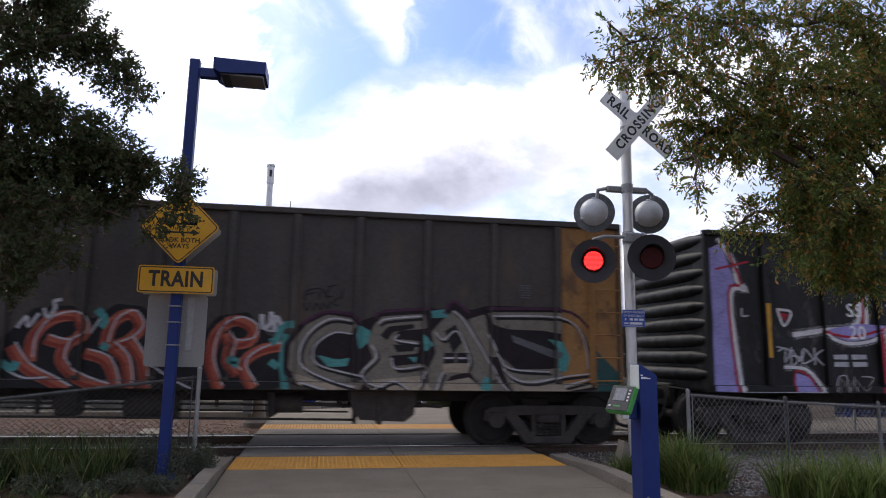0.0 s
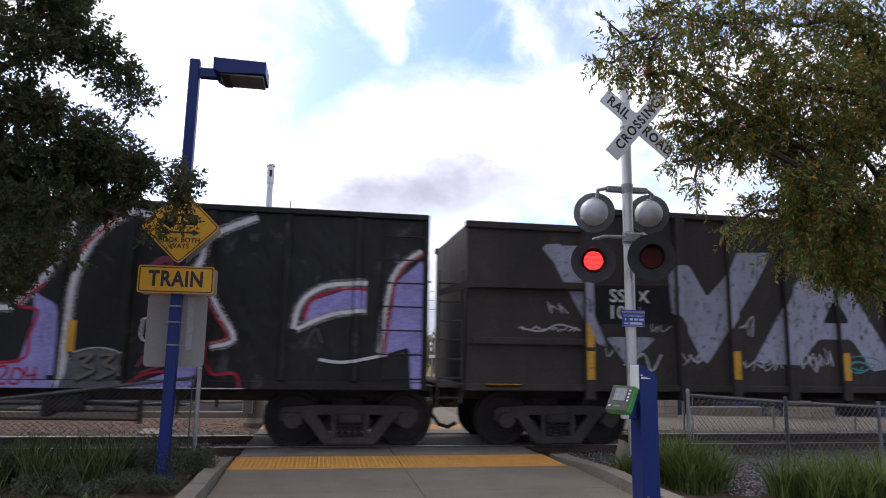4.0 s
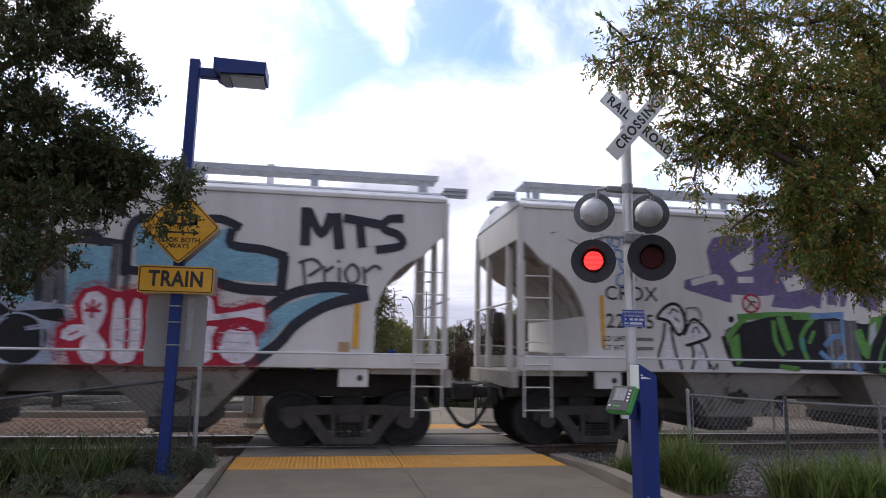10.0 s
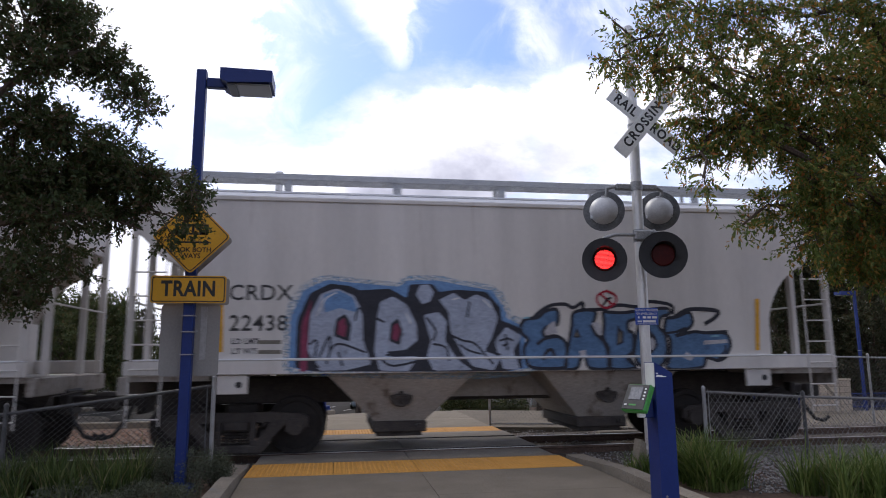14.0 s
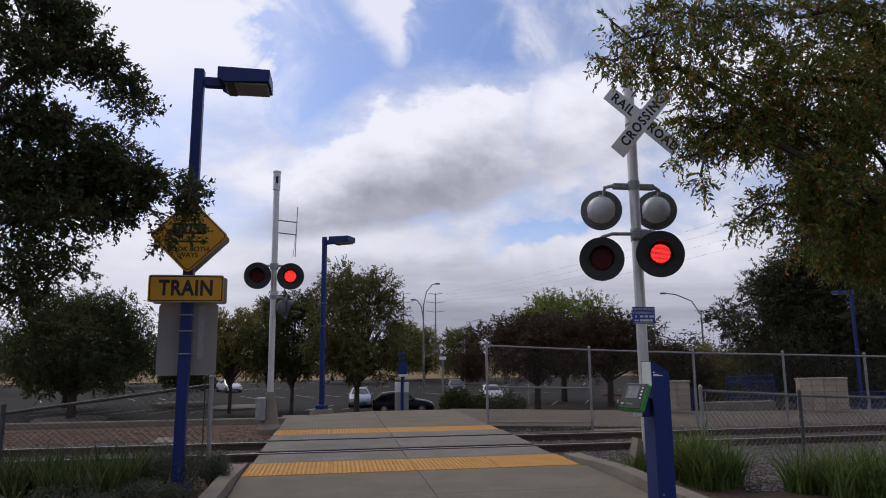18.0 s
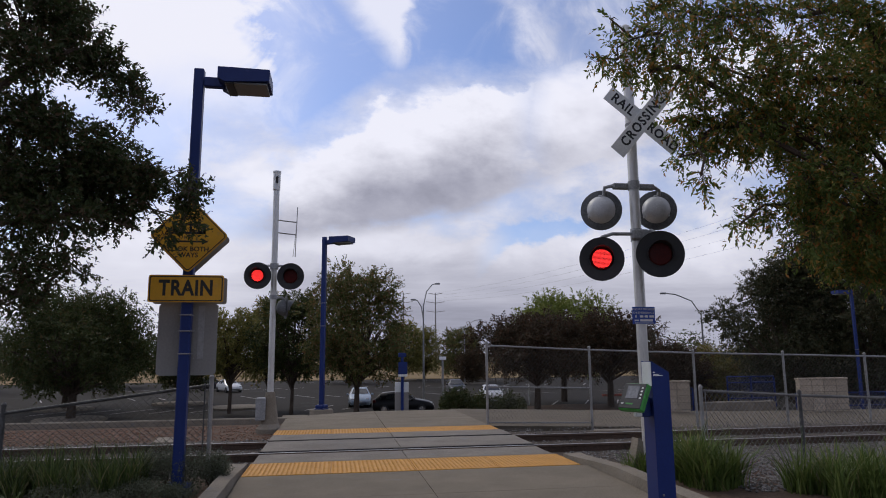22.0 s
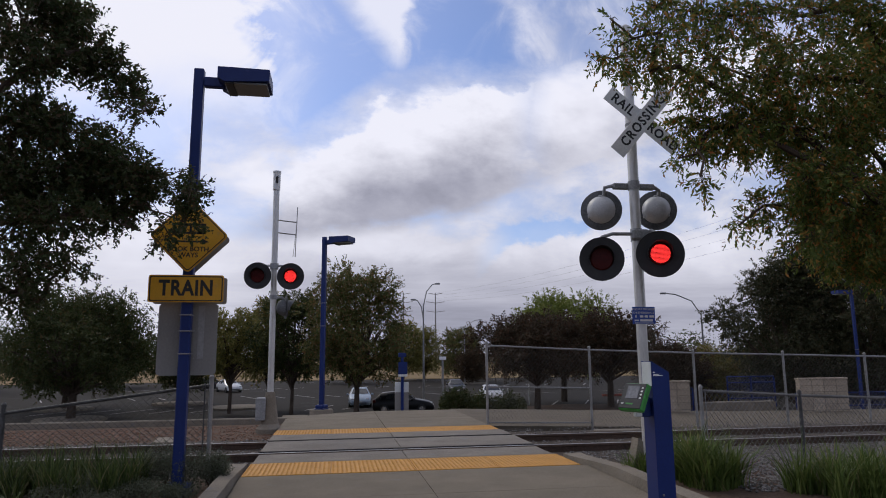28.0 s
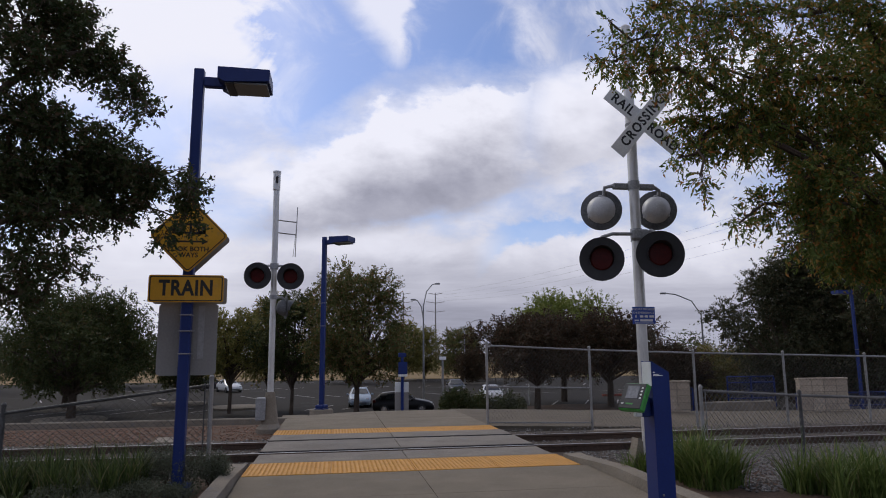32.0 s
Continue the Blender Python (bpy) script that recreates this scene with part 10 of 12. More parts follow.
spray(hop1, "s", P_BLUEGREY, 0.032, [(4.11, 2.30), (4.11, 1.79), (4.17, 1.66), (4.38, 1.62)])
spray(hop1, "s", P_BLUEGREY, 0.032, [(4.28, 1.87), (4.53, 1.97), (4.78, 1.80), (4.86, 1.52)])
spray(hop1, "s", P_BLUEGREY, 0.032, [(4.66, 2.29), (4.69, 1.93), (4.81, 1.87), (5.10, 1.93)])
spray(hop1, "s", P_BLUEGREY, 0.032, [(5.16, 1.49), (5.12, 1.80), (5.26, 1.99), (5.49, 2.02), (5.74, 1.89), (5.79, 1.55)])
spray(hop1, "s", P_BLUEGREY, 0.032, [(4.38, 1.61), (4.27, 1.44), (4.38, 1.33)])
spray(hop1, "s", P_BLUEGREY, 0.032, [(4.88, 2.30), (4.96, 2.03), (5.17, 1.97)])
spray(hop1, "s", P_BLUEGREY, 0.024, [(3.27, 2.17), (3.32, 2.06), (3.28, 1.99)])
spray(hop1, "s", P_BLUEGREY, 0.024, [(3.37, 2.04), (3.48, 2.11)])
spray(hop1, "s", P_BLUEGREY, 0.024, [(3.32, 2.12), (3.46, 2.17)])
spray(hop1, "s", P_BLUEGREY, 0.024, [(4.26, 2.10), (4.57, 2.12)])
spray(hop1, "s", P_BLUEGREY, 0.024, [(4.41, 2.25), (4.42, 1.99)])
spray(hop1, "s", P_BLUEGREY, 0.024, [(4.30, 2.19), (4.53, 2.03)])
spray(hop1, "s", P_BLUEGREY, 0.024, [(4.53, 1.71), (4.47, 1.62), (4.56, 1.58)])
spray(hop1, "s", P_BLUEGREY, 0.024, [(4.63, 1.57), (4.63, 1.75), (4.74, 1.76)])
spray(hop1, "s", P_BLUEGREY, 0.024, [(4.63, 1.67), (4.72, 1.68)])
spray(hop1, "s", P_BLUEGREY, 0.024, [(5.54, 1.82), (5.88, 1.89)])
spray(hop1, "s", P_BLUEGREY, 0.024, [(2.82, 1.77), (3.21, 1.73)])
spray(hop1, "t", SIGNBLACK, 0.314, [(1.92, 2.53)], "CRDX")
spray(hop1, "t", SIGNBLACK, 0.314, [(1.86, 2.09)], "22398")
spray(hop1, "t", P_INK, 0.118, [(1.61, 1.71)], "LD LMT")
spray(hop1, "t", P_INK, 0.118, [(1.59, 1.55)], "LT WT")
spray(hop1, "f", P_GREY, 0, [(1.89, 1.74), (2.26, 1.75), (2.26, 1.7), (1.89, 1.69)])
spray(hop1, "f", P_GREY, 0, [(1.9, 1.58), (2.26, 1.59), (2.26, 1.53), (1.9, 1.53)])
spray(hop1, "f", P_ORANGE, 0, [(1.32, 2.49), (1.4, 2.5), (1.41, 1.62), (1.33, 1.62)])
spray(hop1, "s", P_INK, 0.047, [(0.62, 3.57), (0.81, 3.63), (1.03, 3.65)])
spray(hop1, "s", P_INK, 0.047, [(0.79, 3.71), (0.86, 3.49), (0.89, 3.31)])
spray(hop1, "s", P_INK, 0.047, [(1.18, 3.62), (1.07, 3.54), (1.04, 3.41), (1.15, 3.3), (1.27, 3.34), (1.32, 3.5), (1.18, 3.62)])
spray(hop1, "s", P_INK, 0.047, [(1.53, 3.66), (1.36, 3.59), (1.36, 3.49), (1.53, 3.44), (1.6, 3.32), (1.5, 3.25), (1.33, 3.25)])
spray(hop1, "s", P_INK, 0.047, [(1.9, 3.61), (1.71, 3.56), (1.68, 3.44), (1.83, 3.39), (1.97, 3.31), (1.92, 3.19), (1.71, 3.19)])
spray(hop1, "s", P_INK, 0.047, [(2.06, 3.54), (2.07, 3.19), (2.39, 3.21)])
spray(hop1, "s", P_INK, 0.047, [(2.06, 3.52), (2.31, 3.51)])
spray(hop1, "s", P_INK, 0.047, [(2.07, 3.36), (2.25, 3.36)])
spray(hop1, "s", P_INK, 0.047, [(2.46, 3.49), (2.69, 3.47), (2.78, 3.34), (2.69, 3.21), (2.44, 3.21)])
spray(hop1, "s", P_INK, 0.047, [(2.48, 3.47), (2.48, 3.22)])
spray(hop1, "s", P_INK, 0.057, [(1.24, 3.14), (1.11, 3.17), (0.93, 3.1), (0.95, 2.98), (1.17, 2.91), (1.36, 2.81), (1.29, 2.71), (1.03, 2.68)])
spray(hop1, "s", P_INK, 0.057, [(1.4, 2.76), (1.45, 3.1), (1.7, 3.14), (1.76, 2.73)])
spray(hop1, "s", P_INK, 0.057, [(1.45, 2.92), (1.74, 2.91)])
spray(hop1, "s", P_INK, 0.047, [(1.89, 2.98), (1.89, 2.77), (2.09, 2.79)])
spray(hop1, "s", P_INK, 0.057, [(2.09, 2.77), (2.16, 3.08), (2.37, 3.11), (2.47, 2.81)])
spray(hop1, "s", P_INK, 0.047, [(2.16, 2.92), (2.4, 2.93)])
spray(hop1, "s", P_INK, 0.057, [(2.5, 3.02), (2.75, 3.01), (2.8, 2.88), (2.69, 2.74), (2.48, 2.75)])
spray(hop1, "s", P_INK, 0.047, [(2.51, 3.0), (2.5, 2.76)])
spray(hop1, "s", P_NAVY, 0.066, [(1.41, 2.41), (1.6, 2.36), (1.83, 2.43), (2.11, 2.36), (2.43, 2.42)])
spray(hop1, "s", P_NAVY, 0.075, [(1.43, 2.26), (1.65, 2.33), (1.88, 2.26), (2.11, 2.32), (2.41, 2.27)])
spray(hop1, "s", P_NAVY, 0.047, [(1.15, 1.39), (1.21, 1.52), (1.59, 1.5), (1.32, 1.37), (1.17, 1.35)])
spray(hop1, "s", P_NAVY, 0.047, [(1.51, 1.55), (1.65, 1.46), (1.89, 1.5), (2.01, 1.42)])
spray(hop1, "s", P_NAVY, 0.038, [(1.62, 1.41), (1.56, 1.27), (1.76, 1.31)])
spray(hop1, "s", P_GREY, 0.019, [(0.42, 3.77), (1.01, 3.76)])
spray(hop1, "f", P_CYAN, 0, [(6.03, 3.04), (6.6, 3.06), (6.66, 2.35), (6.08, 2.17)])
spray(hop1, "s", P_SMOKE, 0.142, [(5.64, 3.36), (5.77, 3.11), (5.8, 2.19)])
spray(hop1, "s", P_SMOKE, 0.123, [(5.91, 3.07), (6.0, 2.17)])
spray(hop1, "s", P_DUSK, 0.123, [(5.84, 3.08), (6.2, 3.15), (6.75, 3.1)])
spray(hop1, "s", P_SMOKE, 0.123, [(6.68, 3.1), (6.68, 2.42)])
spray(hop1, "f", P_CYAN, 0, [(6.94, 3.42), (7.18, 3.41), (7.66, 3.23), (7.98, 3.36), (8.33, 3.41), (8.31, 3.08), (9.06, 2.99), (9.04, 2.58), (8.32, 2.61), (8.11, 2.55), (8.01, 2.22), (7.56, 2.21), (7.56, 2.69), (6.96, 2.78)])
spray(hop1, "s", P_DUSK, 0.151, [(6.84, 2.62), (6.84, 3.25), (6.98, 3.5), (7.34, 3.47), (7.69, 3.33), (7.91, 3.32)])
spray(hop1, "s", P_DUSK, 0.132, [(7.89, 3.32), (7.9, 3.52), (8.18, 3.55), (8.48, 3.43)])
spray(hop1, "s", P_DUSK, 0.142, [(8.35, 3.41), (8.35, 3.16), (8.82, 3.1), (9.2, 3.0)])
spray(hop1, "s", P_DUSK, 0.160, [(9.16, 3.02), (9.13, 2.44)])
spray(hop1, "s", P_DUSK, 0.160, [(9.13, 2.46), (8.55, 2.48), (8.15, 2.57)])
spray(hop1, "s", P_DUSK, 0.132, [(6.9, 2.71), (7.55, 2.64)])
spray(hop1, "s", P_SMOKE, 0.132, [(7.46, 2.66), (7.47, 2.35)])
spray(hop1, "s", P_SMOKE, 0.113, [(6.87, 2.62), (6.85, 2.39)])
spray(hop1, "f", P_CYAN, 0, [(8.04, 1.3), (8.34, 1.67), (8.75, 2.0), (9.3, 2.29), (9.88, 2.49), (10.36, 2.53), (10.31, 2.44), (9.68, 2.27), (9.21, 1.92), (8.94, 1.6), (8.67, 1.31)])
spray(hop1, "s", P_DUSK, 0.170, [(8.31, 1.73), (8.84, 2.09), (9.3, 2.42), (9.88, 2.55), (10.48, 2.5)])
spray(hop1, "s", P_DUSK, 0.170, [(8.69, 1.29), (9.12, 1.64), (9.4, 1.97), (9.88, 2.27), (10.5, 2.44)])
spray(hop1, "f", P_RED, 0, [(5.96, 1.82), (6.08, 1.91), (6.22, 1.97), (6.16, 2.2), (6.26, 2.39), (6.49, 2.47), (6.76, 2.37), (7.11, 2.46), (7.46, 2.47), (7.69, 2.51), (8.0, 2.49), (8.17, 2.48), (8.23, 2.19), (8.42, 2.18), (8.74, 2.28), (8.89, 2.23), (8.94, 1.87), (8.77, 1.72), (8.75, 1.41), (8.58, 1.31), (6.21, 1.28), (6.13, 1.5), (5.96, 1.53)])
spray(hop1, "f", P_PINK, 0, [(6.31, 1.94), (6.27, 2.2), (6.34, 2.35), (6.48, 2.38), (6.6, 2.29), (6.63, 2.08), (6.58, 1.9), (6.52, 1.77), (6.66, 1.61), (6.67, 1.4), (6.55, 1.31), (6.4, 1.33), (6.31, 1.47), (6.32, 1.63), (6.39, 1.74)])
spray(hop1, "f", P_PINK, 0, [(6.05, 1.79), (6.15, 1.87), (6.31, 1.88), (6.54, 1.77), (6.36, 1.73), (6.18, 1.63), (6.04, 1.67)])
spray(hop1, "f", P_PINK, 0, [(6.72, 2.21), (6.78, 2.3), (6.85, 2.24), (6.91, 1.82), (6.91, 1.53), (6.98, 1.53), (6.96, 2.09), (7.01, 2.3), (7.1, 2.26), (7.14, 1.87), (7.13, 1.55), (7.06, 1.35), (6.89, 1.31), (6.77, 1.39), (6.71, 1.73)])
spray(hop1, "f", P_PINK, 0, [(7.2, 1.99), (7.22, 2.27), (7.38, 2.41), (7.56, 2.37), (7.67, 2.18), (7.61, 2.02), (7.44, 1.99), (7.29, 1.87), (7.24, 1.8)])
spray(hop1, "f", P_PINK, 0, [(7.24, 1.73), (7.36, 1.82), (7.49, 1.82), (7.46, 1.57), (7.43, 1.34), (7.27, 1.36), (7.2, 1.55)])
spray(hop1, "f", P_PINK, 0, [(7.54, 1.85), (7.69, 1.93), (7.88, 1.84), (7.95, 1.65), (7.91, 1.42), (7.75, 1.32), (7.57, 1.36), (7.49, 1.55)])
spray(hop1, "f", P_PINK, 0, [(7.73, 2.09), (7.71, 2.29), (7.79, 2.38), (7.87, 2.24), (7.93, 2.24), (8.01, 2.4), (8.12, 2.3), (8.17, 2.07), (8.51, 2.13), (8.88, 2.21), (8.91, 1.97), (8.58, 2.05), (8.22, 1.99), (8.02, 1.97), (7.87, 1.99)])
spray(hop1, "f", P_PINK, 0, [(7.97, 1.79), (8.07, 1.9), (8.22, 1.89), (8.15, 1.72), (8.18, 1.41), (8.07, 1.33), (7.99, 1.49)])
spray(hop1, "c", P_PINK, 0.30, [(8.55, 1.64)])
spray(hop1, "s", P_RED, 0.04, [(8.27, 1.6), (8.33, 1.82), (8.55, 1.92), (8.77, 1.82), (8.83, 1.6)])
spray(hop1, "s", P_RED, 0.038, [(6.33, 2.2), (6.43, 2.09), (6.54, 2.2)])
spray(hop1, "s", P_RED, 0.047, [(6.43, 2.25), (6.43, 1.97)])
spray(hop1, "s", P_RED, 0.047, [(6.32, 2.09), (6.55, 2.08)])
spray(hop1, "s", P_RED, 0.038, [(7.31, 2.2), (7.42, 2.1), (7.54, 2.19)])
spray(hop1, "s", P_RED, 0.047, [(7.42, 2.23), (7.43, 1.99)])
spray(hop1, "s", P_RED, 0.038, [(7.3, 2.08), (7.57, 2.07)])
spray(hop1, "s", P_RED, 0.047, [(7.62, 1.73), (7.65, 1.52), (7.58, 1.5)])
spray(hop1, "s", P_RED, 0.047, [(7.74, 1.73), (7.81, 1.65), (7.74, 1.52), (7.72, 1.72)])
spray(hop1, "s", P_RED, 0.038, [(7.17, 1.74), (7.35, 1.9), (7.66, 1.98), (7.93, 1.95)])
spray(hop1, "s", P_RED, 0.038, [(8.33, 1.87), (8.56, 1.89)])
spray(hop1, "s", P_RED, 0.028, [(6.14, 1.72), (6.27, 1.78)])
spray(hop1, "s", P_RED, 0.028, [(8.43, 1.86), (8.66, 1.84), (8.75, 1.92)])
spray(hop1, "s", P_PALE, 0.019, [(6.76, 1.98), (7.11, 1.97)])
spray(hop1, "s", P_PALE, 0.019, [(6.77, 1.82), (7.1, 1.81)])
spray(hop1, "s", P_PALE, 0.019, [(6.76, 1.66), (7.12, 1.65)])
spray(hop1, "s", P_PALE, 0.019, [(8.25, 1.8), (8.73, 1.79)])
spray(hop1, "s", P_PALE, 0.019, [(8.28, 1.66), (8.72, 1.65)])
spray(hop1, "s", P_PALE, 0.019, [(8.28, 1.55), (8.66, 1.54)])
spray(hop1, "s", P_INK, 0.038, [(5.83, 3.66), (5.86, 3.36)])
spray(hop1, "s", P_INK, 0.038, [(5.83, 3.66), (5.99, 3.63), (5.96, 3.52), (5.84, 3.5)])
spray(hop1, "s", P_INK, 0.038, [(6.07, 3.51), (6.08, 3.36)])
spray(hop1, "s", P_INK, 0.038, [(6.05, 3.63), (6.06, 3.6)])
spray(hop1, "s", P_INK, 0.038, [(6.16, 3.37), (6.15, 3.53), (6.25, 3.55), (6.29, 3.39)])
spray(hop1, "s", P_INK, 0.038, [(6.32, 3.42), (6.43, 3.49), (6.35, 3.55), (6.29, 3.41), (6.39, 3.27), (6.52, 3.34)])
spray(hop1, "s", P_INK, 0.038, [(7.29, 3.84), (7.32, 3.58)])
spray(hop1, "s", P_INK, 0.038, [(7.29, 3.83), (7.46, 3.82), (7.43, 3.72), (7.32, 3.7), (7.45, 3.55)])
spray(hop1, "s", P_INK, 0.028, [(7.49, 3.75), (7.62, 3.73), (7.53, 3.65), (7.64, 3.6), (7.52, 3.54)])
spray(hop1, "s", P_INK, 0.028, [(7.71, 3.77), (7.82, 3.72), (7.73, 3.66), (7.84, 3.62)])
spray(hop1, "s", P_DUSK, 0.160, [(9.46, 3.81), (9.47, 3.2)])
spray(hop1, "s", P_DUSK, 0.132, [(9.5, 3.77), (9.72, 3.38), (9.85, 3.73)])
spray(hop1, "s", P_DUSK, 0.170, [(9.93, 3.74), (10.01, 3.16)])
spray(hop1, "s", P_DUSK, 0.142, [(10.06, 3.67), (10.65, 3.59)])
spray(hop1, "s", P_DUSK, 0.142, [(10.31, 3.62), (10.37, 3.2)])
spray(hop1, "s", P_DUSK, 0.132, [(11.03, 3.71), (10.77, 3.68), (10.71, 3.52), (10.95, 3.43), (11.0, 3.26), (10.58, 3.17)])
spray(hop1, "s", P_INK, 0.047, [(9.45, 2.93), (9.5, 2.53)])
spray(hop1, "s", P_INK, 0.047, [(9.38, 2.91), (9.6, 2.98), (9.73, 2.86), (9.54, 2.71)])
spray(hop1, "s", P_INK, 0.047, [(9.78, 2.88), (9.8, 2.6)])
spray(hop1, "s", P_INK, 0.047, [(9.79, 2.78), (9.93, 2.88)])
spray(hop1, "s", P_INK, 0.047, [(10.02, 2.86), (10.03, 2.61)])
spray(hop1, "s", P_INK, 0.047, [(10.0, 2.98), (10.01, 2.94)])
spray(hop1, "s", P_INK, 0.047, [(10.22, 2.93), (10.11, 2.79), (10.19, 2.62), (10.32, 2.68), (10.31, 2.85), (10.22, 2.93)])
spray(hop1, "s", P_INK, 0.047, [(10.4, 2.89), (10.43, 2.62)])
spray(hop1, "s", P_INK, 0.047, [(10.43, 2.8), (10.58, 2.91), (10.68, 2.85)])
spray(hop1, "f", P_ORANGE, 0, [(10.28, 2.29), (10.37, 2.29), (10.36, 1.6), (10.26, 1.6)])
spray(hop1, "f", P_OCHRE, 0, [(10.05, 1.69), (10.22, 1.69), (10.22, 1.54), (10.05, 1.54)])
spray(hop2, "f", P_PURPLE, 0, [(2.88, 2.71), (2.89, 2.87), (3.41, 2.99), (3.33, 3.41), (3.47, 3.64), (3.78, 3.71), (4.15, 3.69), (4.25, 3.54), (3.77, 3.24), (3.92, 3.04), (4.23, 3.11), (4.26, 3.73), (4.64, 3.78), (4.68, 3.27), (4.72, 3.81), (5.01, 3.86), (5.06, 3.3), (5.26, 3.29), (5.2, 3.81), (5.51, 3.84), (5.66, 2.92), (5.52, 2.54), (5.08, 2.42), (4.53, 2.45), (4.63, 2.67), (4.33, 2.63), (3.78, 2.65), (3.78, 2.49)])
spray(hop2, "s", HOPPERGREY, 0.113, [(3.03, 2.82), (3.5, 2.94), (3.59, 2.81)])
spray(hop2, "s", HOPPERGREY, 0.113, [(3.92, 2.91), (4.22, 2.92)])
spray(hop2, "f", HOPPERGREY, 0, [(4.76, 2.99), (5.18, 3.06), (5.27, 2.8), (4.89, 2.72)])
spray(hop2, "t", SIGNBLACK, 0.341, [(1.9, 2.59)], "CRDX")
spray(hop2, "t", SIGNBLACK, 0.341, [(1.87, 2.12)], "22435")
spray(hop2, "t", P_INK, 0.118, [(1.58, 1.83)], "LD LMT")
spray(hop2, "f", P_GREY, 0, [(1.92, 1.86), (2.28, 1.86), (2.28, 1.8), (1.92, 1.8)])
spray(hop2, "t", P_INK, 0.118, [(1.57, 1.68)], "LT WT")
spray(hop2, "f", P_GREY, 0, [(1.92, 1.7), (2.28, 1.71), (2.28, 1.65), (1.93, 1.64)])
spray(hop2, "f", P_ORANGE, 0, [(1.32, 2.56), (1.4, 2.56), (1.42, 1.67), (1.35, 1.67)])
spray(hop2, "f", P_WHITE, 0, [(2.35, 2.2), (2.5, 2.38), (2.7, 2.45), (2.84, 2.3), (2.86, 2.05), (2.74, 1.93), (2.58, 2.15)])
spray(hop2, "f", P_WHITE, 0, [(2.5, 2.12), (2.45, 1.86), (2.35, 1.52), (2.39, 1.35), (2.75, 1.35), (2.66, 1.71), (2.61, 2.05)])
spray(hop2, "f", P_WHITE, 0, [(2.85, 1.93), (3.04, 2.19), (3.32, 1.94), (3.17, 1.82), (2.87, 1.75)])
spray(hop2, "f", P_WHITE, 0, [(2.97, 1.79), (3.01, 1.59), (2.94, 1.35), (3.26, 1.36), (3.23, 1.6), (3.14, 1.82)])
spray(hop2, "s", P_BLACK, 0.057, [(2.35, 2.2), (2.5, 2.38), (2.7, 2.45), (2.84, 2.32), (2.87, 2.05), (2.74, 1.92), (2.58, 2.14), (2.35, 2.2)])
spray(hop2, "s", P_BLACK, 0.047, [(2.5, 2.12), (2.46, 1.86), (2.36, 1.54), (2.4, 1.34)])
spray(hop2, "s", P_BLACK, 0.047, [(2.61, 2.05), (2.66, 1.71), (2.76, 1.34)])
spray(hop2, "s", P_BLACK, 0.057, [(2.85, 1.92), (3.04, 2.2), (3.33, 1.93), (3.12, 1.81), (2.87, 1.74)])
spray(hop2, "s", P_BLACK, 0.047, [(2.97, 1.79), (3.01, 1.59), (2.94, 1.34)])
spray(hop2, "s", P_BLACK, 0.047, [(3.14, 1.82), (3.24, 1.6), (3.26, 1.35)])
spray(hop2, "s", P_BLACK, 0.028, [(2.59, 2.27), (2.66, 2.36), (2.76, 2.3)])
spray(hop2, "s", P_BLACK, 0.028, [(2.68, 2.21), (2.78, 2.14)])
spray(hop2, "s", P_BLACK, 0.028, [(3.0, 1.96), (3.07, 2.06), (3.15, 1.95)])
spray(hop2, "s", P_BLACK, 0.028, [(3.29, 1.43), (3.34, 1.34), (3.41, 1.45), (3.41, 1.34)])
spray(hop2, "s", P_SKY, 0.038, [(1.39, 3.61), (1.38, 3.39), (1.51, 3.37), (1.48, 3.6)])
spray(hop2, "s", P_SKY, 0.038, [(1.59, 3.56), (1.71, 3.52), (1.67, 3.4), (1.56, 3.44), (1.59, 3.56)])
spray(hop2, "s", P_SKY, 0.038, [(1.62, 3.36), (1.76, 3.31), (1.73, 3.18), (1.6, 3.23), (1.62, 3.36)])
spray(hop2, "s", P_SKY, 0.038, [(1.71, 3.16), (1.88, 3.11), (1.83, 2.98), (1.72, 3.04), (1.71, 3.16)])
spray(hop2, "s", P_SKY, 0.038, [(1.64, 2.9), (1.86, 2.97), (1.99, 2.82)])
spray(hop2, "s", P_SKY, 0.038, [(1.67, 2.91), (1.64, 2.76), (1.78, 2.74), (1.82, 2.87)])
spray(hop2, "s", P_INK, 0.019, [(0.47, 3.58), (0.56, 3.61)])
spray(hop2, "s", P_INK, 0.019, [(0.78, 3.49), (0.97, 3.42)])
spray(hop2, "s", P_INK, 0.028, [(1.02, 3.08), (1.09, 3.07)])
spray(hop2, "s", P_INK, 0.019, [(1.32, 3.27), (1.41, 3.22)])
spray(hop2, "s", P_RED, 0.038, [(4.15, 2.66), (4.3, 2.59), (4.29, 2.42), (4.15, 2.34), (4.01, 2.41), (4.01, 2.58), (4.15, 2.66)])
spray(hop2, "s", P_RED, 0.038, [(4.04, 2.61), (4.27, 2.39)])
spray(hop2, "s", P_BLACK, 0.028, [(4.06, 2.4), (4.17, 2.53), (4.25, 2.51)])
spray(hop2, "c", P_BLACK, 0.057, [(3.75, 2.21)])
spray(hop2, "s", P_BLACK, 0.028, [(3.59, 1.9), (3.73, 2.07), (3.68, 1.78), (3.82, 2.04), (3.86, 1.76)])
spray(hop2, "s", P_BLACK, 0.028, [(3.62, 2.02), (3.9, 1.98)])
spray(hop2, "f", P_PURPLE, 0, [(4.7, 3.79), (4.99, 3.82), (5.0, 2.97), (4.71, 3.02)])
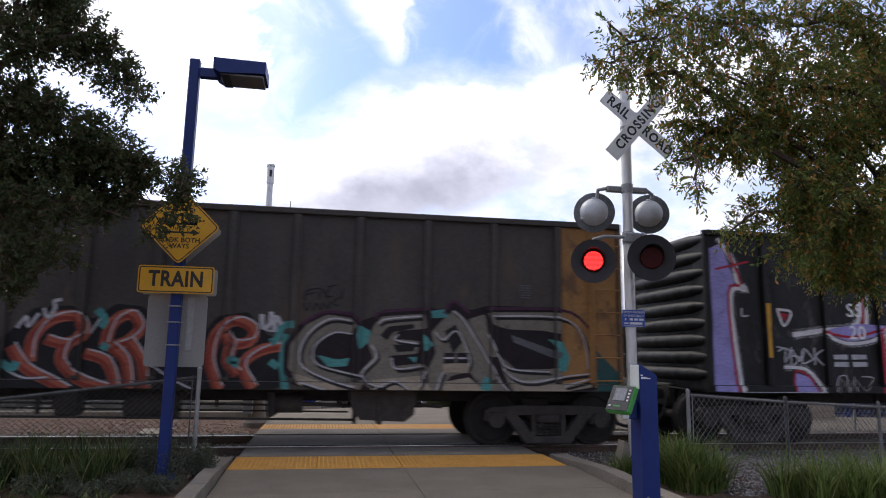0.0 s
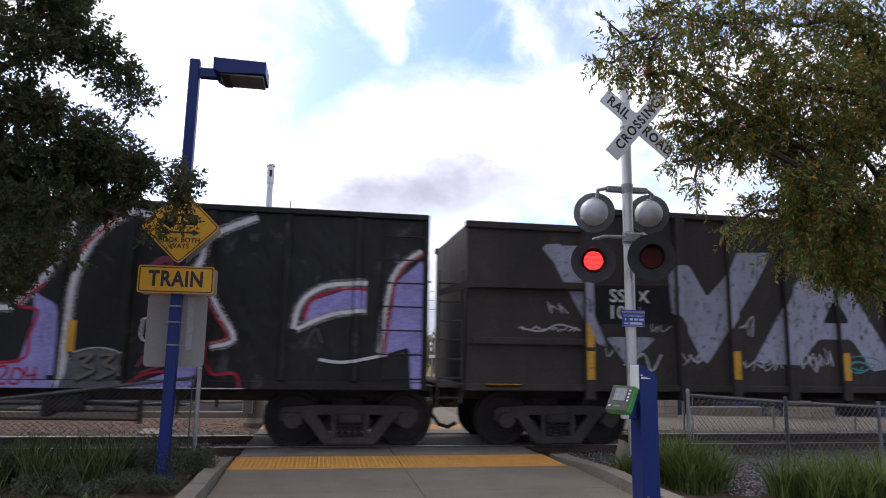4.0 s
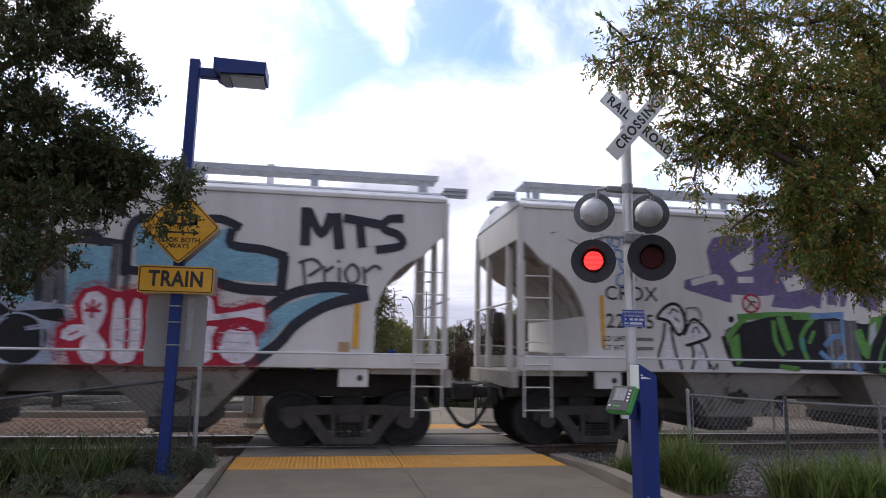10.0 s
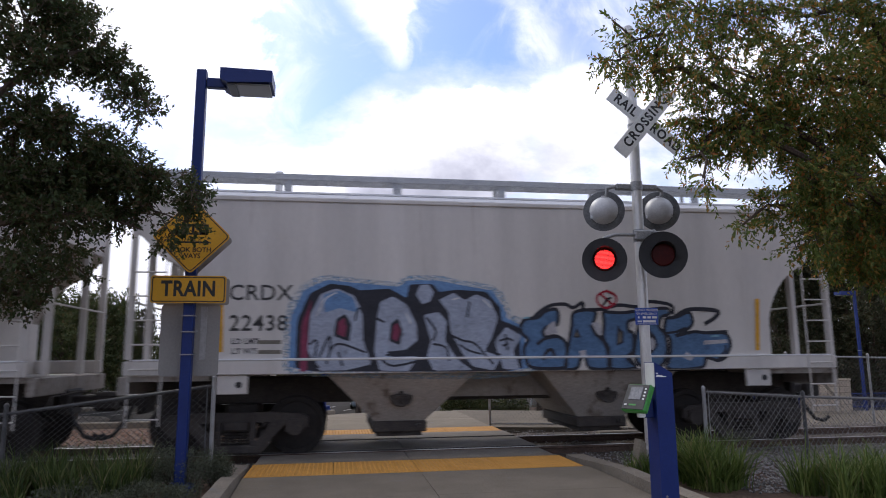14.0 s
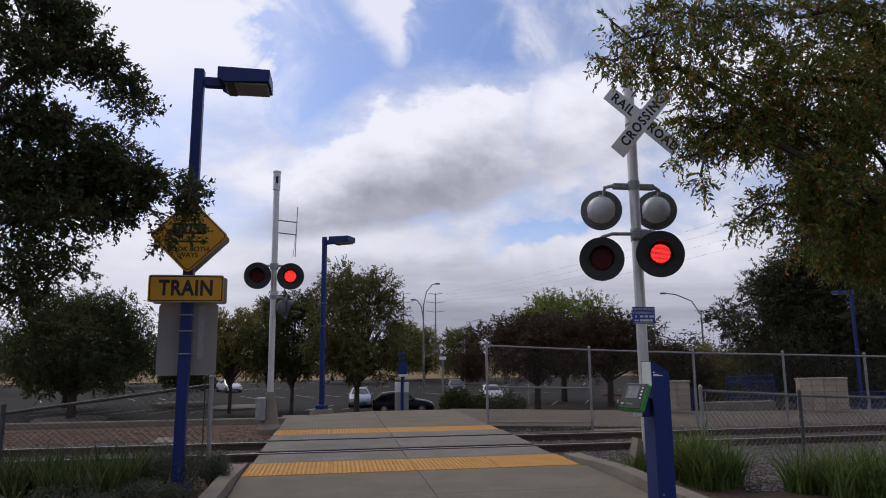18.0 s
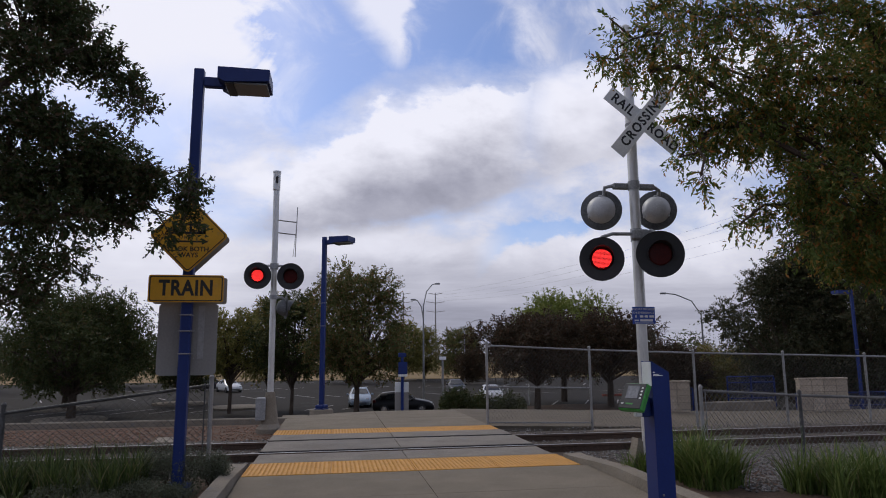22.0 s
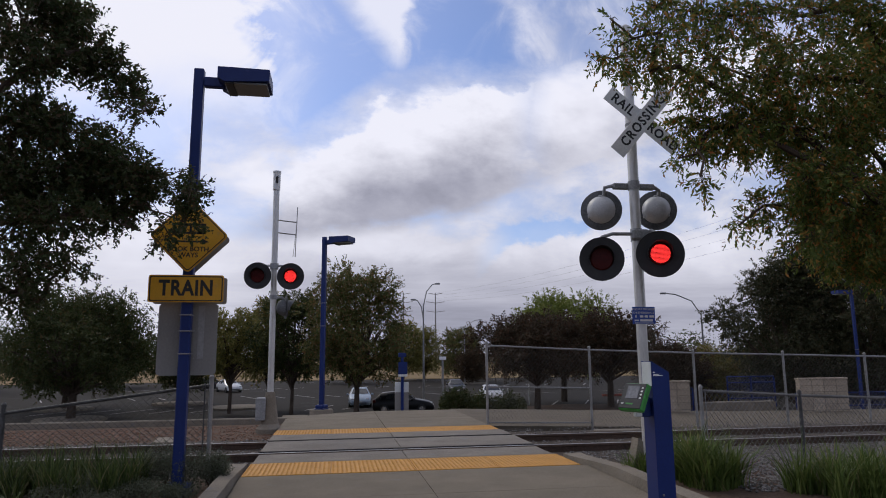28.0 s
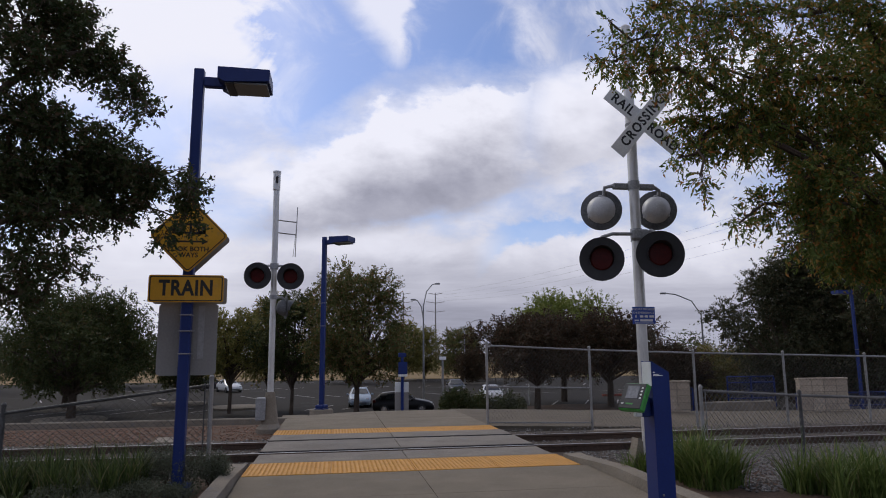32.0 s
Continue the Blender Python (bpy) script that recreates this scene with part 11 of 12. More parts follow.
spray(hop2, "f", P_PURPLE, 0, [(5.18, 3.78), (5.5, 3.8), (5.59, 2.75), (5.52, 2.43), (5.26, 2.53)])
spray(hop2, "s", P_PURPLE, 0.208, [(5.77, 3.32), (5.76, 2.52)])
spray(hop2, "s", P_PURPLE, 0.047, [(5.94, 3.62), (5.95, 2.49)])
spray(hop2, "s", P_PURPLE, 0.075, [(6.03, 3.6), (5.99, 3.48)])
spray(hop2, "s", P_PURPLE, 0.085, [(6.05, 2.71), (5.98, 2.5)])
spray(hop2, "f", P_PURPLE, 0, [(6.26, 3.53), (6.45, 3.82), (6.75, 3.78), (6.62, 3.36), (6.5, 3.06), (6.32, 3.06)])
spray(hop2, "f", P_PURPLE, 0, [(6.57, 3.17), (6.97, 3.07), (6.69, 2.42), (6.3, 2.52)])
spray(hop2, "s", P_GREEN, 0.113, [(3.87, 2.25), (4.69, 2.31), (5.54, 2.31)])
spray(hop2, "s", P_GREEN, 0.113, [(3.66, 1.84), (3.8, 2.05), (4.03, 2.22)])
spray(hop2, "s", P_GREEN, 0.170, [(6.76, 2.29), (7.21, 2.36), (7.5, 2.42), (8.12, 2.45), (8.8, 2.39)])
spray(hop2, "f", P_BLACK, 0, [(3.64, 1.67), (3.76, 1.92), (3.95, 2.14), (4.52, 2.28), (5.54, 2.33), (6.41, 2.18), (6.76, 2.31), (6.9, 2.41), (7.3, 2.32), (7.5, 2.22), (7.84, 2.33), (8.8, 2.33), (8.89, 2.18), (8.84, 1.91), (9.19, 1.8), (9.57, 1.65), (9.62, 1.31), (3.71, 1.38)])
spray(hop2, "f", P_BLACK, 0, [(6.12, 1.35), (8.76, 1.32), (8.39, 1.25), (7.84, 1.31), (7.3, 1.09), (6.77, 1.27)])
spray(hop2, "s", P_GREEN, 0.094, [(6.77, 1.35), (7.14, 1.11), (7.3, 1.26)])
spray(hop2, "s", P_BLACK, 0.094, [(8.79, 1.82), (8.91, 2.18), (8.97, 2.46)])
spray(hop2, "f", P_GREEN, 0, [(3.69, 1.84), (3.88, 1.97), (3.91, 1.5), (3.75, 1.38)])
spray(hop2, "s", P_BLACK, 0.085, [(3.58, 1.92), (3.67, 1.63), (3.75, 1.4)])
spray(hop2, "s", P_GREEN, 0.142, [(4.69, 2.28), (4.77, 2.01), (4.86, 1.7)])
spray(hop2, "s", P_GREEN, 0.085, [(4.56, 2.21), (4.59, 1.84), (4.73, 1.6)])
spray(hop2, "s", P_GREEN, 0.085, [(5.35, 2.25), (5.16, 2.05), (5.09, 1.83), (5.22, 1.49)])
spray(hop2, "s", P_GREEN, 0.066, [(5.36, 2.05), (5.24, 1.82)])
spray(hop2, "s", P_TEAL, 0.075, [(5.11, 1.92), (5.13, 1.68)])
spray(hop2, "s", P_GREEN, 0.075, [(4.94, 2.27), (5.45, 2.28)])
spray(hop2, "f", P_SMOKE, 0, [(5.58, 2.22), (6.23, 2.25), (6.28, 1.38), (5.6, 1.38)])
spray(hop2, "s", P_PALE, 0.019, [(5.67, 2.18), (5.71, 1.4)])
spray(hop2, "s", P_PALE, 0.028, [(5.95, 2.18), (5.95, 1.4)])
spray(hop2, "s", P_GREY, 0.047, [(6.11, 2.22), (6.09, 1.4)])
spray(hop2, "s", P_GREY, 0.038, [(5.81, 2.18), (5.82, 1.4)])
spray(hop2, "s", P_SKY, 0.104, [(5.31, 2.3), (5.98, 2.35)])
spray(hop2, "s", P_SKY, 0.066, [(5.94, 2.29), (5.91, 1.79)])
spray(hop2, "s", P_SKY, 0.094, [(5.55, 1.78), (5.73, 1.94), (5.93, 1.97)])
spray(hop2, "s", P_SKY, 0.085, [(5.45, 1.68), (5.73, 1.49), (5.94, 1.64)])
spray(hop2, "s", P_SKY, 0.113, [(6.07, 1.47), (6.19, 1.34)])
spray(hop2, "f", P_GREEN, 0, [(6.16, 2.06), (6.32, 2.11), (6.41, 1.83), (6.51, 2.31), (6.78, 2.34), (6.72, 2.16), (6.52, 1.83), (6.42, 1.55), (6.29, 1.64)])
spray(hop2, "f", P_PALE, 0, [(6.45, 1.78), (6.5, 2.14), (6.63, 2.25), (6.62, 2.0)])
spray(hop2, "s", P_GREEN, 0.047, [(7.3, 2.25), (6.96, 2.07), (6.73, 1.76), (6.59, 1.37)])
spray(hop2, "s", P_GREEN, 0.094, [(6.89, 2.29), (7.3, 2.31), (7.44, 2.22)])
spray(hop2, "s", P_NAVY, 0.047, [(6.87, 1.79), (7.21, 1.98), (7.5, 1.73), (7.32, 1.54), (6.96, 1.58), (6.87, 1.79)])
spray(hop2, "s", P_GREEN, 0.075, [(7.21, 1.58), (7.24, 1.77), (7.35, 1.63), (7.5, 1.65)])
spray(hop2, "s", P_GREEN, 0.094, [(7.44, 2.22), (7.55, 2.04), (7.64, 1.82), (7.53, 1.42)])
spray(hop2, "f", P_GREEN, 0, [(7.7, 2.09), (7.86, 2.09), (7.73, 1.97)])
spray(hop2, "f", P_GREEN, 0, [(8.16, 2.06), (8.51, 2.12), (8.38, 2.0), (8.12, 1.97)])
spray(hop2, "s", P_GREEN, 0.123, [(8.08, 1.84), (7.93, 1.71), (8.0, 1.52), (8.17, 1.5)])
spray(hop2, "f", P_PALE, 0, [(8.17, 1.71), (8.39, 1.8), (8.54, 1.58), (8.41, 1.35), (8.13, 1.36), (8.26, 1.55)])
spray(hop2, "s", P_GREEN, 0.094, [(8.32, 1.82), (8.59, 1.6)])
spray(hop2, "s", P_WHITE, 0.028, [(8.41, 1.68), (8.48, 1.62)])
spray(hop2, "s", P_GREEN, 0.113, [(8.58, 1.89), (8.69, 1.64), (8.87, 1.59), (9.19, 1.71)])
spray(hop2, "s", P_GREEN, 0.057, [(8.75, 1.8), (8.95, 1.62), (9.2, 1.78), (9.57, 1.61)])
spray(hop2, "s", P_GREEN, 0.113, [(9.52, 1.61), (9.61, 1.34)])
spray(hop2, "s", P_GREEN, 0.085, [(8.63, 1.35), (9.06, 1.35)])
spray(hop2, "s", P_GREEN, 0.085, [(6.59, 1.36), (7.16, 1.38)])
spray(hop2, "s", P_GREEN, 0.085, [(4.6, 1.41), (4.98, 1.37)])
spray(hop2, "f", HOPPERGREY, 0, [(8.78, 1.78), (8.84, 1.93), (8.92, 1.82), (8.86, 1.71)])
spray(hop2, "s", P_SKY, 0.047, [(9.04, 2.28), (9.11, 2.03)])
spray(hop2, "s", P_SKY, 0.047, [(9.06, 2.2), (9.21, 2.3)])
spray(hop2, "s", P_SKY, 0.047, [(9.33, 2.25), (9.24, 2.18), (9.28, 2.07), (9.38, 2.13), (9.35, 2.26)])
spray(hop2, "s", P_SKY, 0.047, [(9.54, 2.25), (9.44, 2.18), (9.49, 2.07), (9.57, 2.17), (9.59, 1.91), (9.45, 1.81)])
spray(hop2, "s", P_SKY, 0.047, [(9.71, 2.29), (9.73, 2.07)])
spray(hop2, "s", P_SKY, 0.047, [(9.72, 2.22), (9.85, 2.29), (9.94, 1.96)])
spray(hop2, "s", P_SKY, 0.047, [(9.0, 1.4), (9.18, 1.36), (9.32, 1.41), (9.47, 1.38)])
spray(hop2, "f", P_GREY, 0, [(9.29, 1.98), (9.87, 1.98), (9.87, 1.94), (9.29, 1.94)])
spray(hop2, "f", P_GREY, 0, [(9.29, 1.88), (9.86, 1.88), (9.86, 1.84), (9.29, 1.84)])
spray(hop2, "s", P_RED, 0.038, [(7.48, 2.66), (7.62, 2.59), (7.62, 2.44), (7.48, 2.36), (7.33, 2.44), (7.33, 2.59), (7.48, 2.66)])
spray(hop2, "s", P_RED, 0.038, [(7.37, 2.62), (7.59, 2.4)])
spray(hop2, "s", P_BLACK, 0.028, [(7.41, 2.43), (7.52, 2.54), (7.57, 2.53)])
spray(hop2, "f", P_MAROON, 0, [(8.73, 3.14), (8.80, 3.31), (9.04, 3.34), (9.06, 3.56), (9.23, 3.78), (9.47, 3.83), (9.58, 3.77), (9.77, 3.85), (10.04, 3.85), (10.12, 3.68), (10.19, 3.51), (10.51, 3.54), (10.63, 3.32), (10.64, 3.14), (10.45, 3.12), (10.44, 2.84), (10.30, 2.60), (10.00, 2.54), (9.76, 2.60), (9.52, 2.67), (9.25, 2.71), (9.13, 2.90), (9.11, 3.01), (8.90, 2.90), (8.78, 2.97)])
spray(hop2, "f", P_PINK, 0, [(9.17, 3.39), (9.18, 3.61), (9.30, 3.74), (9.48, 3.75), (9.57, 3.57), (9.53, 3.36), (9.40, 3.23), (9.25, 3.25)])
spray(hop2, "f", P_PINK, 0, [(8.86, 3.12), (8.92, 3.25), (9.13, 3.26), (9.30, 3.19), (9.25, 3.10), (9.09, 3.12), (8.92, 3.05)])
spray(hop2, "f", P_PINK, 0, [(9.28, 3.14), (9.45, 3.19), (9.55, 3.04), (9.55, 2.87), (9.42, 2.76), (9.27, 2.79), (9.22, 2.93)])
spray(hop2, "f", P_PINK, 0, [(9.61, 3.71), (9.72, 3.76), (9.77, 3.33), (9.68, 3.22), (9.59, 3.26), (9.55, 3.32)])
spray(hop2, "f", P_PINK, 0, [(9.82, 3.75), (10.00, 3.77), (10.08, 3.51), (10.17, 3.40), (10.50, 3.47), (10.57, 3.32), (10.54, 3.24), (10.36, 3.28), (10.11, 3.34), (9.87, 3.28), (9.81, 3.33)])
spray(hop2, "f", P_PINK, 0, [(9.62, 3.07), (9.70, 3.14), (9.79, 3.05), (9.90, 2.98), (9.94, 2.84), (9.87, 2.70), (9.71, 2.72), (9.59, 2.80)])
spray(hop2, "f", P_PINK, 0, [(9.89, 2.94), (9.93, 3.15), (10.07, 3.26), (10.25, 3.25), (10.38, 3.09), (10.39, 2.87), (10.28, 2.69), (10.10, 2.62), (9.96, 2.73)])
spray(hop2, "s", P_MAROON, 0.030, [(9.25, 3.45), (9.36, 3.52), (9.47, 3.46)])
spray(hop2, "s", P_MAROON, 0.030, [(9.36, 3.61), (9.36, 3.34)])
spray(hop2, "s", P_MAROON, 0.030, [(9.27, 3.39), (9.37, 3.36), (9.46, 3.40)])
spray(hop2, "s", P_MAROON, 0.030, [(9.65, 2.84), (9.71, 2.90), (9.74, 2.78)])
spray(hop2, "s", P_MAROON, 0.030, [(9.77, 2.78), (9.80, 2.88), (9.85, 2.84)])
spray(hop2, "s", P_MAROON, 0.030, [(10.11, 3.15), (10.23, 3.19)])
spray(hop2, "s", P_MAROON, 0.030, [(9.31, 3.07), (9.40, 3.04)])
spray(hop2, "s", P_MAROON, 0.035, [(10.12, 3.63), (10.16, 3.81), (10.26, 3.83), (10.22, 3.71)])
spray(hop2, "s", P_MAROON, 0.035, [(10.27, 3.63), (10.31, 3.82), (10.39, 3.71), (10.44, 3.83)])
spray(hop2, "s", P_MAROON, 0.035, [(10.46, 3.66), (10.52, 3.84), (10.59, 3.69)])
spray(hop2, "s", P_MAROON, 0.035, [(10.59, 3.75), (10.72, 3.81), (10.67, 3.67), (10.79, 3.57)])
spray(hop2, "s", P_MAROON, 0.035, [(10.16, 3.58), (10.41, 3.60), (10.61, 3.64)])
spray(hop2, "s", P_INK, 0.038, [(6.82, 3.51), (6.83, 3.21)])
spray(hop2, "s", P_INK, 0.038, [(6.8, 3.49), (6.93, 3.57), (6.97, 3.42), (6.86, 3.34), (6.93, 3.22), (7.04, 3.16)])
spray(hop2, "s", P_INK, 0.038, [(7.04, 3.25), (7.15, 3.37), (7.09, 3.44), (7.02, 3.29), (7.11, 3.2)])
spray(hop2, "s", P_INK, 0.038, [(7.26, 3.43), (7.18, 3.39), (7.24, 3.28), (7.17, 3.22)])
spray(hop2, "s", P_INK, 0.028, [(7.31, 3.56), (7.31, 3.04)])
spray(hop2, "s", P_INK, 0.028, [(7.29, 3.35), (7.53, 3.51)])
spray(hop2, "s", P_INK, 0.028, [(7.5, 3.47), (7.66, 3.17), (7.94, 3.01), (8.15, 3.05)])
spray(hop2, "s", P_INK, 0.019, [(7.89, 3.27), (8.22, 3.26), (8.34, 3.18)])
spray(hop2, "f", P_ORANGE, 0, [(10.21, 2.52), (10.31, 2.52), (10.25, 1.61), (10.15, 1.61)])
spray(hop2, "f", P_OCHRE, 0, [(9.94, 1.68), (10.1, 1.68), (10.09, 1.54), (9.94, 1.54)])
spray(hop2, "s", P_GREY, 0.028, [(2.9, 2.38), (3.13, 2.38), (3.15, 2.16), (2.91, 2.16), (2.9, 2.38)])
spray(hop3, "t", SIGNBLACK, 0.341, [(1.83, 2.53)], "CRDX")
spray(hop3, "t", SIGNBLACK, 0.341, [(1.81, 2.06)], "22438")
spray(hop3, "t", P_INK, 0.118, [(1.62, 1.79)], "LD LMT")
spray(hop3, "f", P_GREY, 0, [(1.81, 1.81), (2.16, 1.81), (2.16, 1.75), (1.81, 1.75)])
spray(hop3, "t", P_INK, 0.118, [(1.61, 1.64)], "LT WT")
spray(hop3, "f", P_GREY, 0, [(1.81, 1.66), (2.17, 1.66), (2.17, 1.6), (1.81, 1.6)])
spray(hop3, "f", P_ORANGE, 0, [(1.2, 2.35), (1.28, 2.35), (1.3, 1.63), (1.21, 1.63)])
spray(hop3, "f", P_SKY, 0, [(2.28, 1.34), (2.29, 2.16), (2.47, 2.58), (2.83, 2.75), (3.25, 2.71), (3.99, 2.65), (4.10, 2.75), (4.61, 2.76), (4.91, 2.70), (5.52, 2.60), (5.70, 2.32), (5.75, 2.15), (6.04, 2.00), (6.05, 1.29)])
spray(hop3, "f", P_DUSK, 0, [(2.38, 1.33), (2.39, 2.10), (2.57, 2.53), (2.88, 2.69), (3.19, 2.66), (3.35, 2.59), (3.83, 2.62), (4.10, 2.47), (4.15, 2.69), (4.53, 2.70), (4.63, 2.57), (4.91, 2.61), (5.41, 2.58), (5.64, 2.32), (5.66, 2.11), (5.95, 2.00), (5.97, 1.29)])
spray(hop3, "f", P_MAROON, 0, [(2.45, 1.33), (2.46, 2.05), (2.61, 2.46), (2.56, 2.05), (2.56, 1.33)])
spray(hop3, "f", P_BLUEGREY, 0, [(2.56, 1.64), (2.59, 2.21), (2.75, 2.53), (2.99, 2.62), (3.26, 2.51), (3.40, 2.26), (3.42, 1.79), (3.55, 1.43), (3.15, 1.34), (2.74, 1.34)])
spray(hop3, "f", P_BLUEGREY, 0, [(3.63, 2.16), (3.68, 2.41), (3.88, 2.50), (4.11, 2.36), (4.26, 2.05), (4.28, 1.80), (4.09, 1.65), (3.78, 1.62), (3.88, 1.54), (4.28, 1.55), (4.14, 1.32), (3.67, 1.33), (3.59, 1.64)])
spray(hop3, "f", P_BLUEGREY, 0, [(4.25, 2.53), (4.32, 2.68), (4.46, 2.69), (4.54, 2.56), (4.48, 2.41), (4.35, 2.37)])
spray(hop3, "f", P_BLUEGREY, 0, [(4.37, 2.20), (4.62, 2.25), (4.75, 2.10), (4.72, 1.79), (4.94, 1.46), (5.15, 1.32), (4.52, 1.32), (4.42, 1.53), (4.49, 1.79)])
spray(hop3, "f", P_BLUEGREY, 0, [(4.62, 2.44), (4.86, 2.56), (5.05, 2.44), (5.24, 2.54), (5.47, 2.44), (5.60, 2.16), (5.49, 1.84), (5.37, 1.63), (5.63, 1.52), (5.49, 1.31), (5.15, 1.38), (4.97, 1.63), (4.81, 1.94), (4.78, 2.25)])
spray(hop3, "f", P_BLUEGREY, 0, [(5.53, 1.78), (5.73, 2.01), (5.99, 1.86), (5.84, 1.62), (5.93, 1.32), (5.65, 1.33)])
spray(hop3, "f", P_SKY, 0, [(2.79, 2.52), (3.04, 2.58), (3.25, 2.47), (3.34, 2.23), (3.04, 2.31), (2.81, 2.23)])
spray(hop3, "f", P_DUSK, 0, [(2.96, 1.87), (2.99, 2.13), (3.13, 2.22), (3.23, 2.05), (3.20, 1.78)])
spray(hop3, "f", P_MAROON, 0, [(3.01, 1.90), (3.03, 2.09), (3.12, 2.16), (3.16, 2.00), (3.13, 1.85)])
spray(hop3, "f", P_DUSK, 0, [(3.82, 1.79), (3.85, 2.06), (3.96, 2.15), (4.04, 1.95), (3.99, 1.72)])
spray(hop3, "f", P_MAROON, 0, [(3.87, 1.83), (3.89, 2.03), (3.95, 2.08), (4.00, 1.95), (3.95, 1.77)])
spray(hop3, "s", P_DUSK, 0.034, [(2.59, 1.74), (2.70, 1.80), (2.67, 1.49), (2.74, 1.38)])
spray(hop3, "s", P_DUSK, 0.034, [(2.74, 1.54), (2.89, 1.87), (2.90, 1.64), (2.85, 1.44)])
spray(hop3, "s", P_DUSK, 0.034, [(2.90, 1.64), (3.05, 1.75), (3.46, 1.61)])
spray(hop3, "s", P_DUSK, 0.034, [(3.03, 1.62), (3.10, 1.41)])
spray(hop3, "s", P_DUSK, 0.034, [(3.28, 2.10), (3.35, 2.31), (3.47, 2.05), (3.42, 1.79)])
spray(hop3, "s", P_DUSK, 0.034, [(3.46, 2.52), (3.59, 2.42), (3.56, 2.21), (3.75, 2.08)])
spray(hop3, "s", P_DUSK, 0.034, [(3.67, 1.53), (3.88, 1.40), (4.30, 1.48)])
spray(hop3, "s", P_DUSK, 0.034, [(3.77, 1.57), (4.09, 1.59)])
spray(hop3, "s", P_DUSK, 0.034, [(4.30, 1.74), (4.35, 1.48), (4.30, 1.33)])
spray(hop3, "s", P_DUSK, 0.034, [(4.52, 1.74), (4.73, 1.68), (4.78, 1.47)])
spray(hop3, "s", P_DUSK, 0.034, [(4.95, 1.73), (5.11, 1.63), (5.32, 1.57)])
spray(hop3, "s", P_DUSK, 0.034, [(4.42, 2.16), (4.57, 1.95), (4.52, 1.79)])
spray(hop3, "s", P_DUSK, 0.034, [(5.13, 2.42), (5.08, 2.16)])
spray(hop3, "s", P_DUSK, 0.034, [(4.79, 1.89), (5.01, 1.79), (5.22, 1.73), (5.49, 1.41)])
spray(hop3, "s", P_DUSK, 0.034, [(5.38, 1.63), (5.63, 1.56)])
spray(hop3, "s", P_DUSK, 0.034, [(5.61, 1.78), (5.75, 1.82), (5.84, 1.78)])
spray(hop3, "s", P_DUSK, 0.034, [(5.66, 1.70), (5.76, 1.74)])
spray(hop3, "s", P_DUSK, 0.034, [(5.72, 1.89), (5.74, 1.63)])
spray(hop3, "s", P_WHITE, 0.020, [(2.69, 2.18), (2.81, 2.44), (2.99, 2.55)])
spray(hop3, "s", P_WHITE, 0.020, [(4.09, 2.24), (4.17, 2.05)])
spray(hop3, "s", P_WHITE, 0.020, [(4.96, 2.48), (4.85, 2.45)])
spray(hop3, "s", P_WHITE, 0.020, [(5.35, 2.45), (5.49, 2.32)])
spray(hop3, "s", P_DUSK, 0.060, [(6.17, 2.13), (6.31, 2.26), (6.50, 2.36), (6.75, 2.38), (6.88, 2.32), (7.05, 2.41), (7.04, 2.29)])
spray(hop3, "s", P_DUSK, 0.060, [(7.15, 2.29), (7.40, 2.30), (7.69, 2.37), (8.03, 2.34), (8.23, 2.43), (8.63, 2.37), (8.64, 2.22)])
spray(hop3, "s", P_DUSK, 0.070, [(8.68, 2.17), (8.95, 2.30), (9.46, 2.28), (9.43, 2.17), (9.22, 2.05)])
spray(hop3, "s", P_DUSK, 0.060, [(9.21, 1.90), (9.64, 1.92)])
spray(hop3, "f", P_STEEL, 0, [(5.96, 2.00), (6.05, 2.13), (6.27, 2.16), (6.40, 2.26), (6.60, 2.29), (6.60, 2.05), (6.43, 2.01), (6.35, 1.93), (6.39, 1.84), (6.56, 1.86), (6.71, 1.78), (6.75, 1.63), (6.71, 1.47), (6.66, 1.34), (6.14, 1.35), (6.03, 1.49), (6.02, 1.66), (6.09, 1.80), (6.00, 1.89)])
spray(hop3, "f", P_STEEL, 0, [(6.85, 2.04), (6.90, 2.25), (7.26, 2.27), (7.22, 2.04), (7.29, 1.90), (7.38, 1.78), (7.45, 1.58), (7.44, 1.33), (7.10, 1.34), (7.03, 1.54), (6.95, 1.47), (6.89, 1.34), (6.69, 1.33), (6.76, 1.63), (6.81, 1.85)])
spray(hop3, "f", P_STEEL, 0, [(7.40, 2.26), (7.73, 2.24), (8.00, 2.26), (7.98, 2.14), (7.84, 2.09), (7.83, 1.95), (7.91, 1.90), (7.92, 1.72), (7.88, 1.58), (7.76, 1.48), (7.91, 1.33), (7.45, 1.33), (7.47, 1.63), (7.39, 1.81), (7.41, 2.04)])
spray(hop3, "f", P_STEEL, 0, [(8.04, 2.09), (8.08, 2.26), (8.53, 2.32), (8.58, 2.22), (8.44, 2.17), (8.39, 2.00), (8.48, 1.88), (8.51, 1.62), (8.42, 1.44), (8.30, 1.34), (7.99, 1.37), (7.91, 1.51), (7.96, 1.81)])
spray(hop3, "f", P_STEEL, 0, [(8.52, 2.15), (8.72, 2.17), (8.95, 2.25), (8.99, 2.04), (8.78, 1.90), (8.68, 1.85), (9.01, 1.92), (9.23, 1.90), (9.56, 1.90), (9.65, 1.82), (9.67, 1.69), (9.59, 1.54), (9.40, 1.43), (9.18, 1.48), (9.07, 1.32), (8.47, 1.31), (8.56, 1.57), (8.57, 1.81), (8.48, 1.92)])
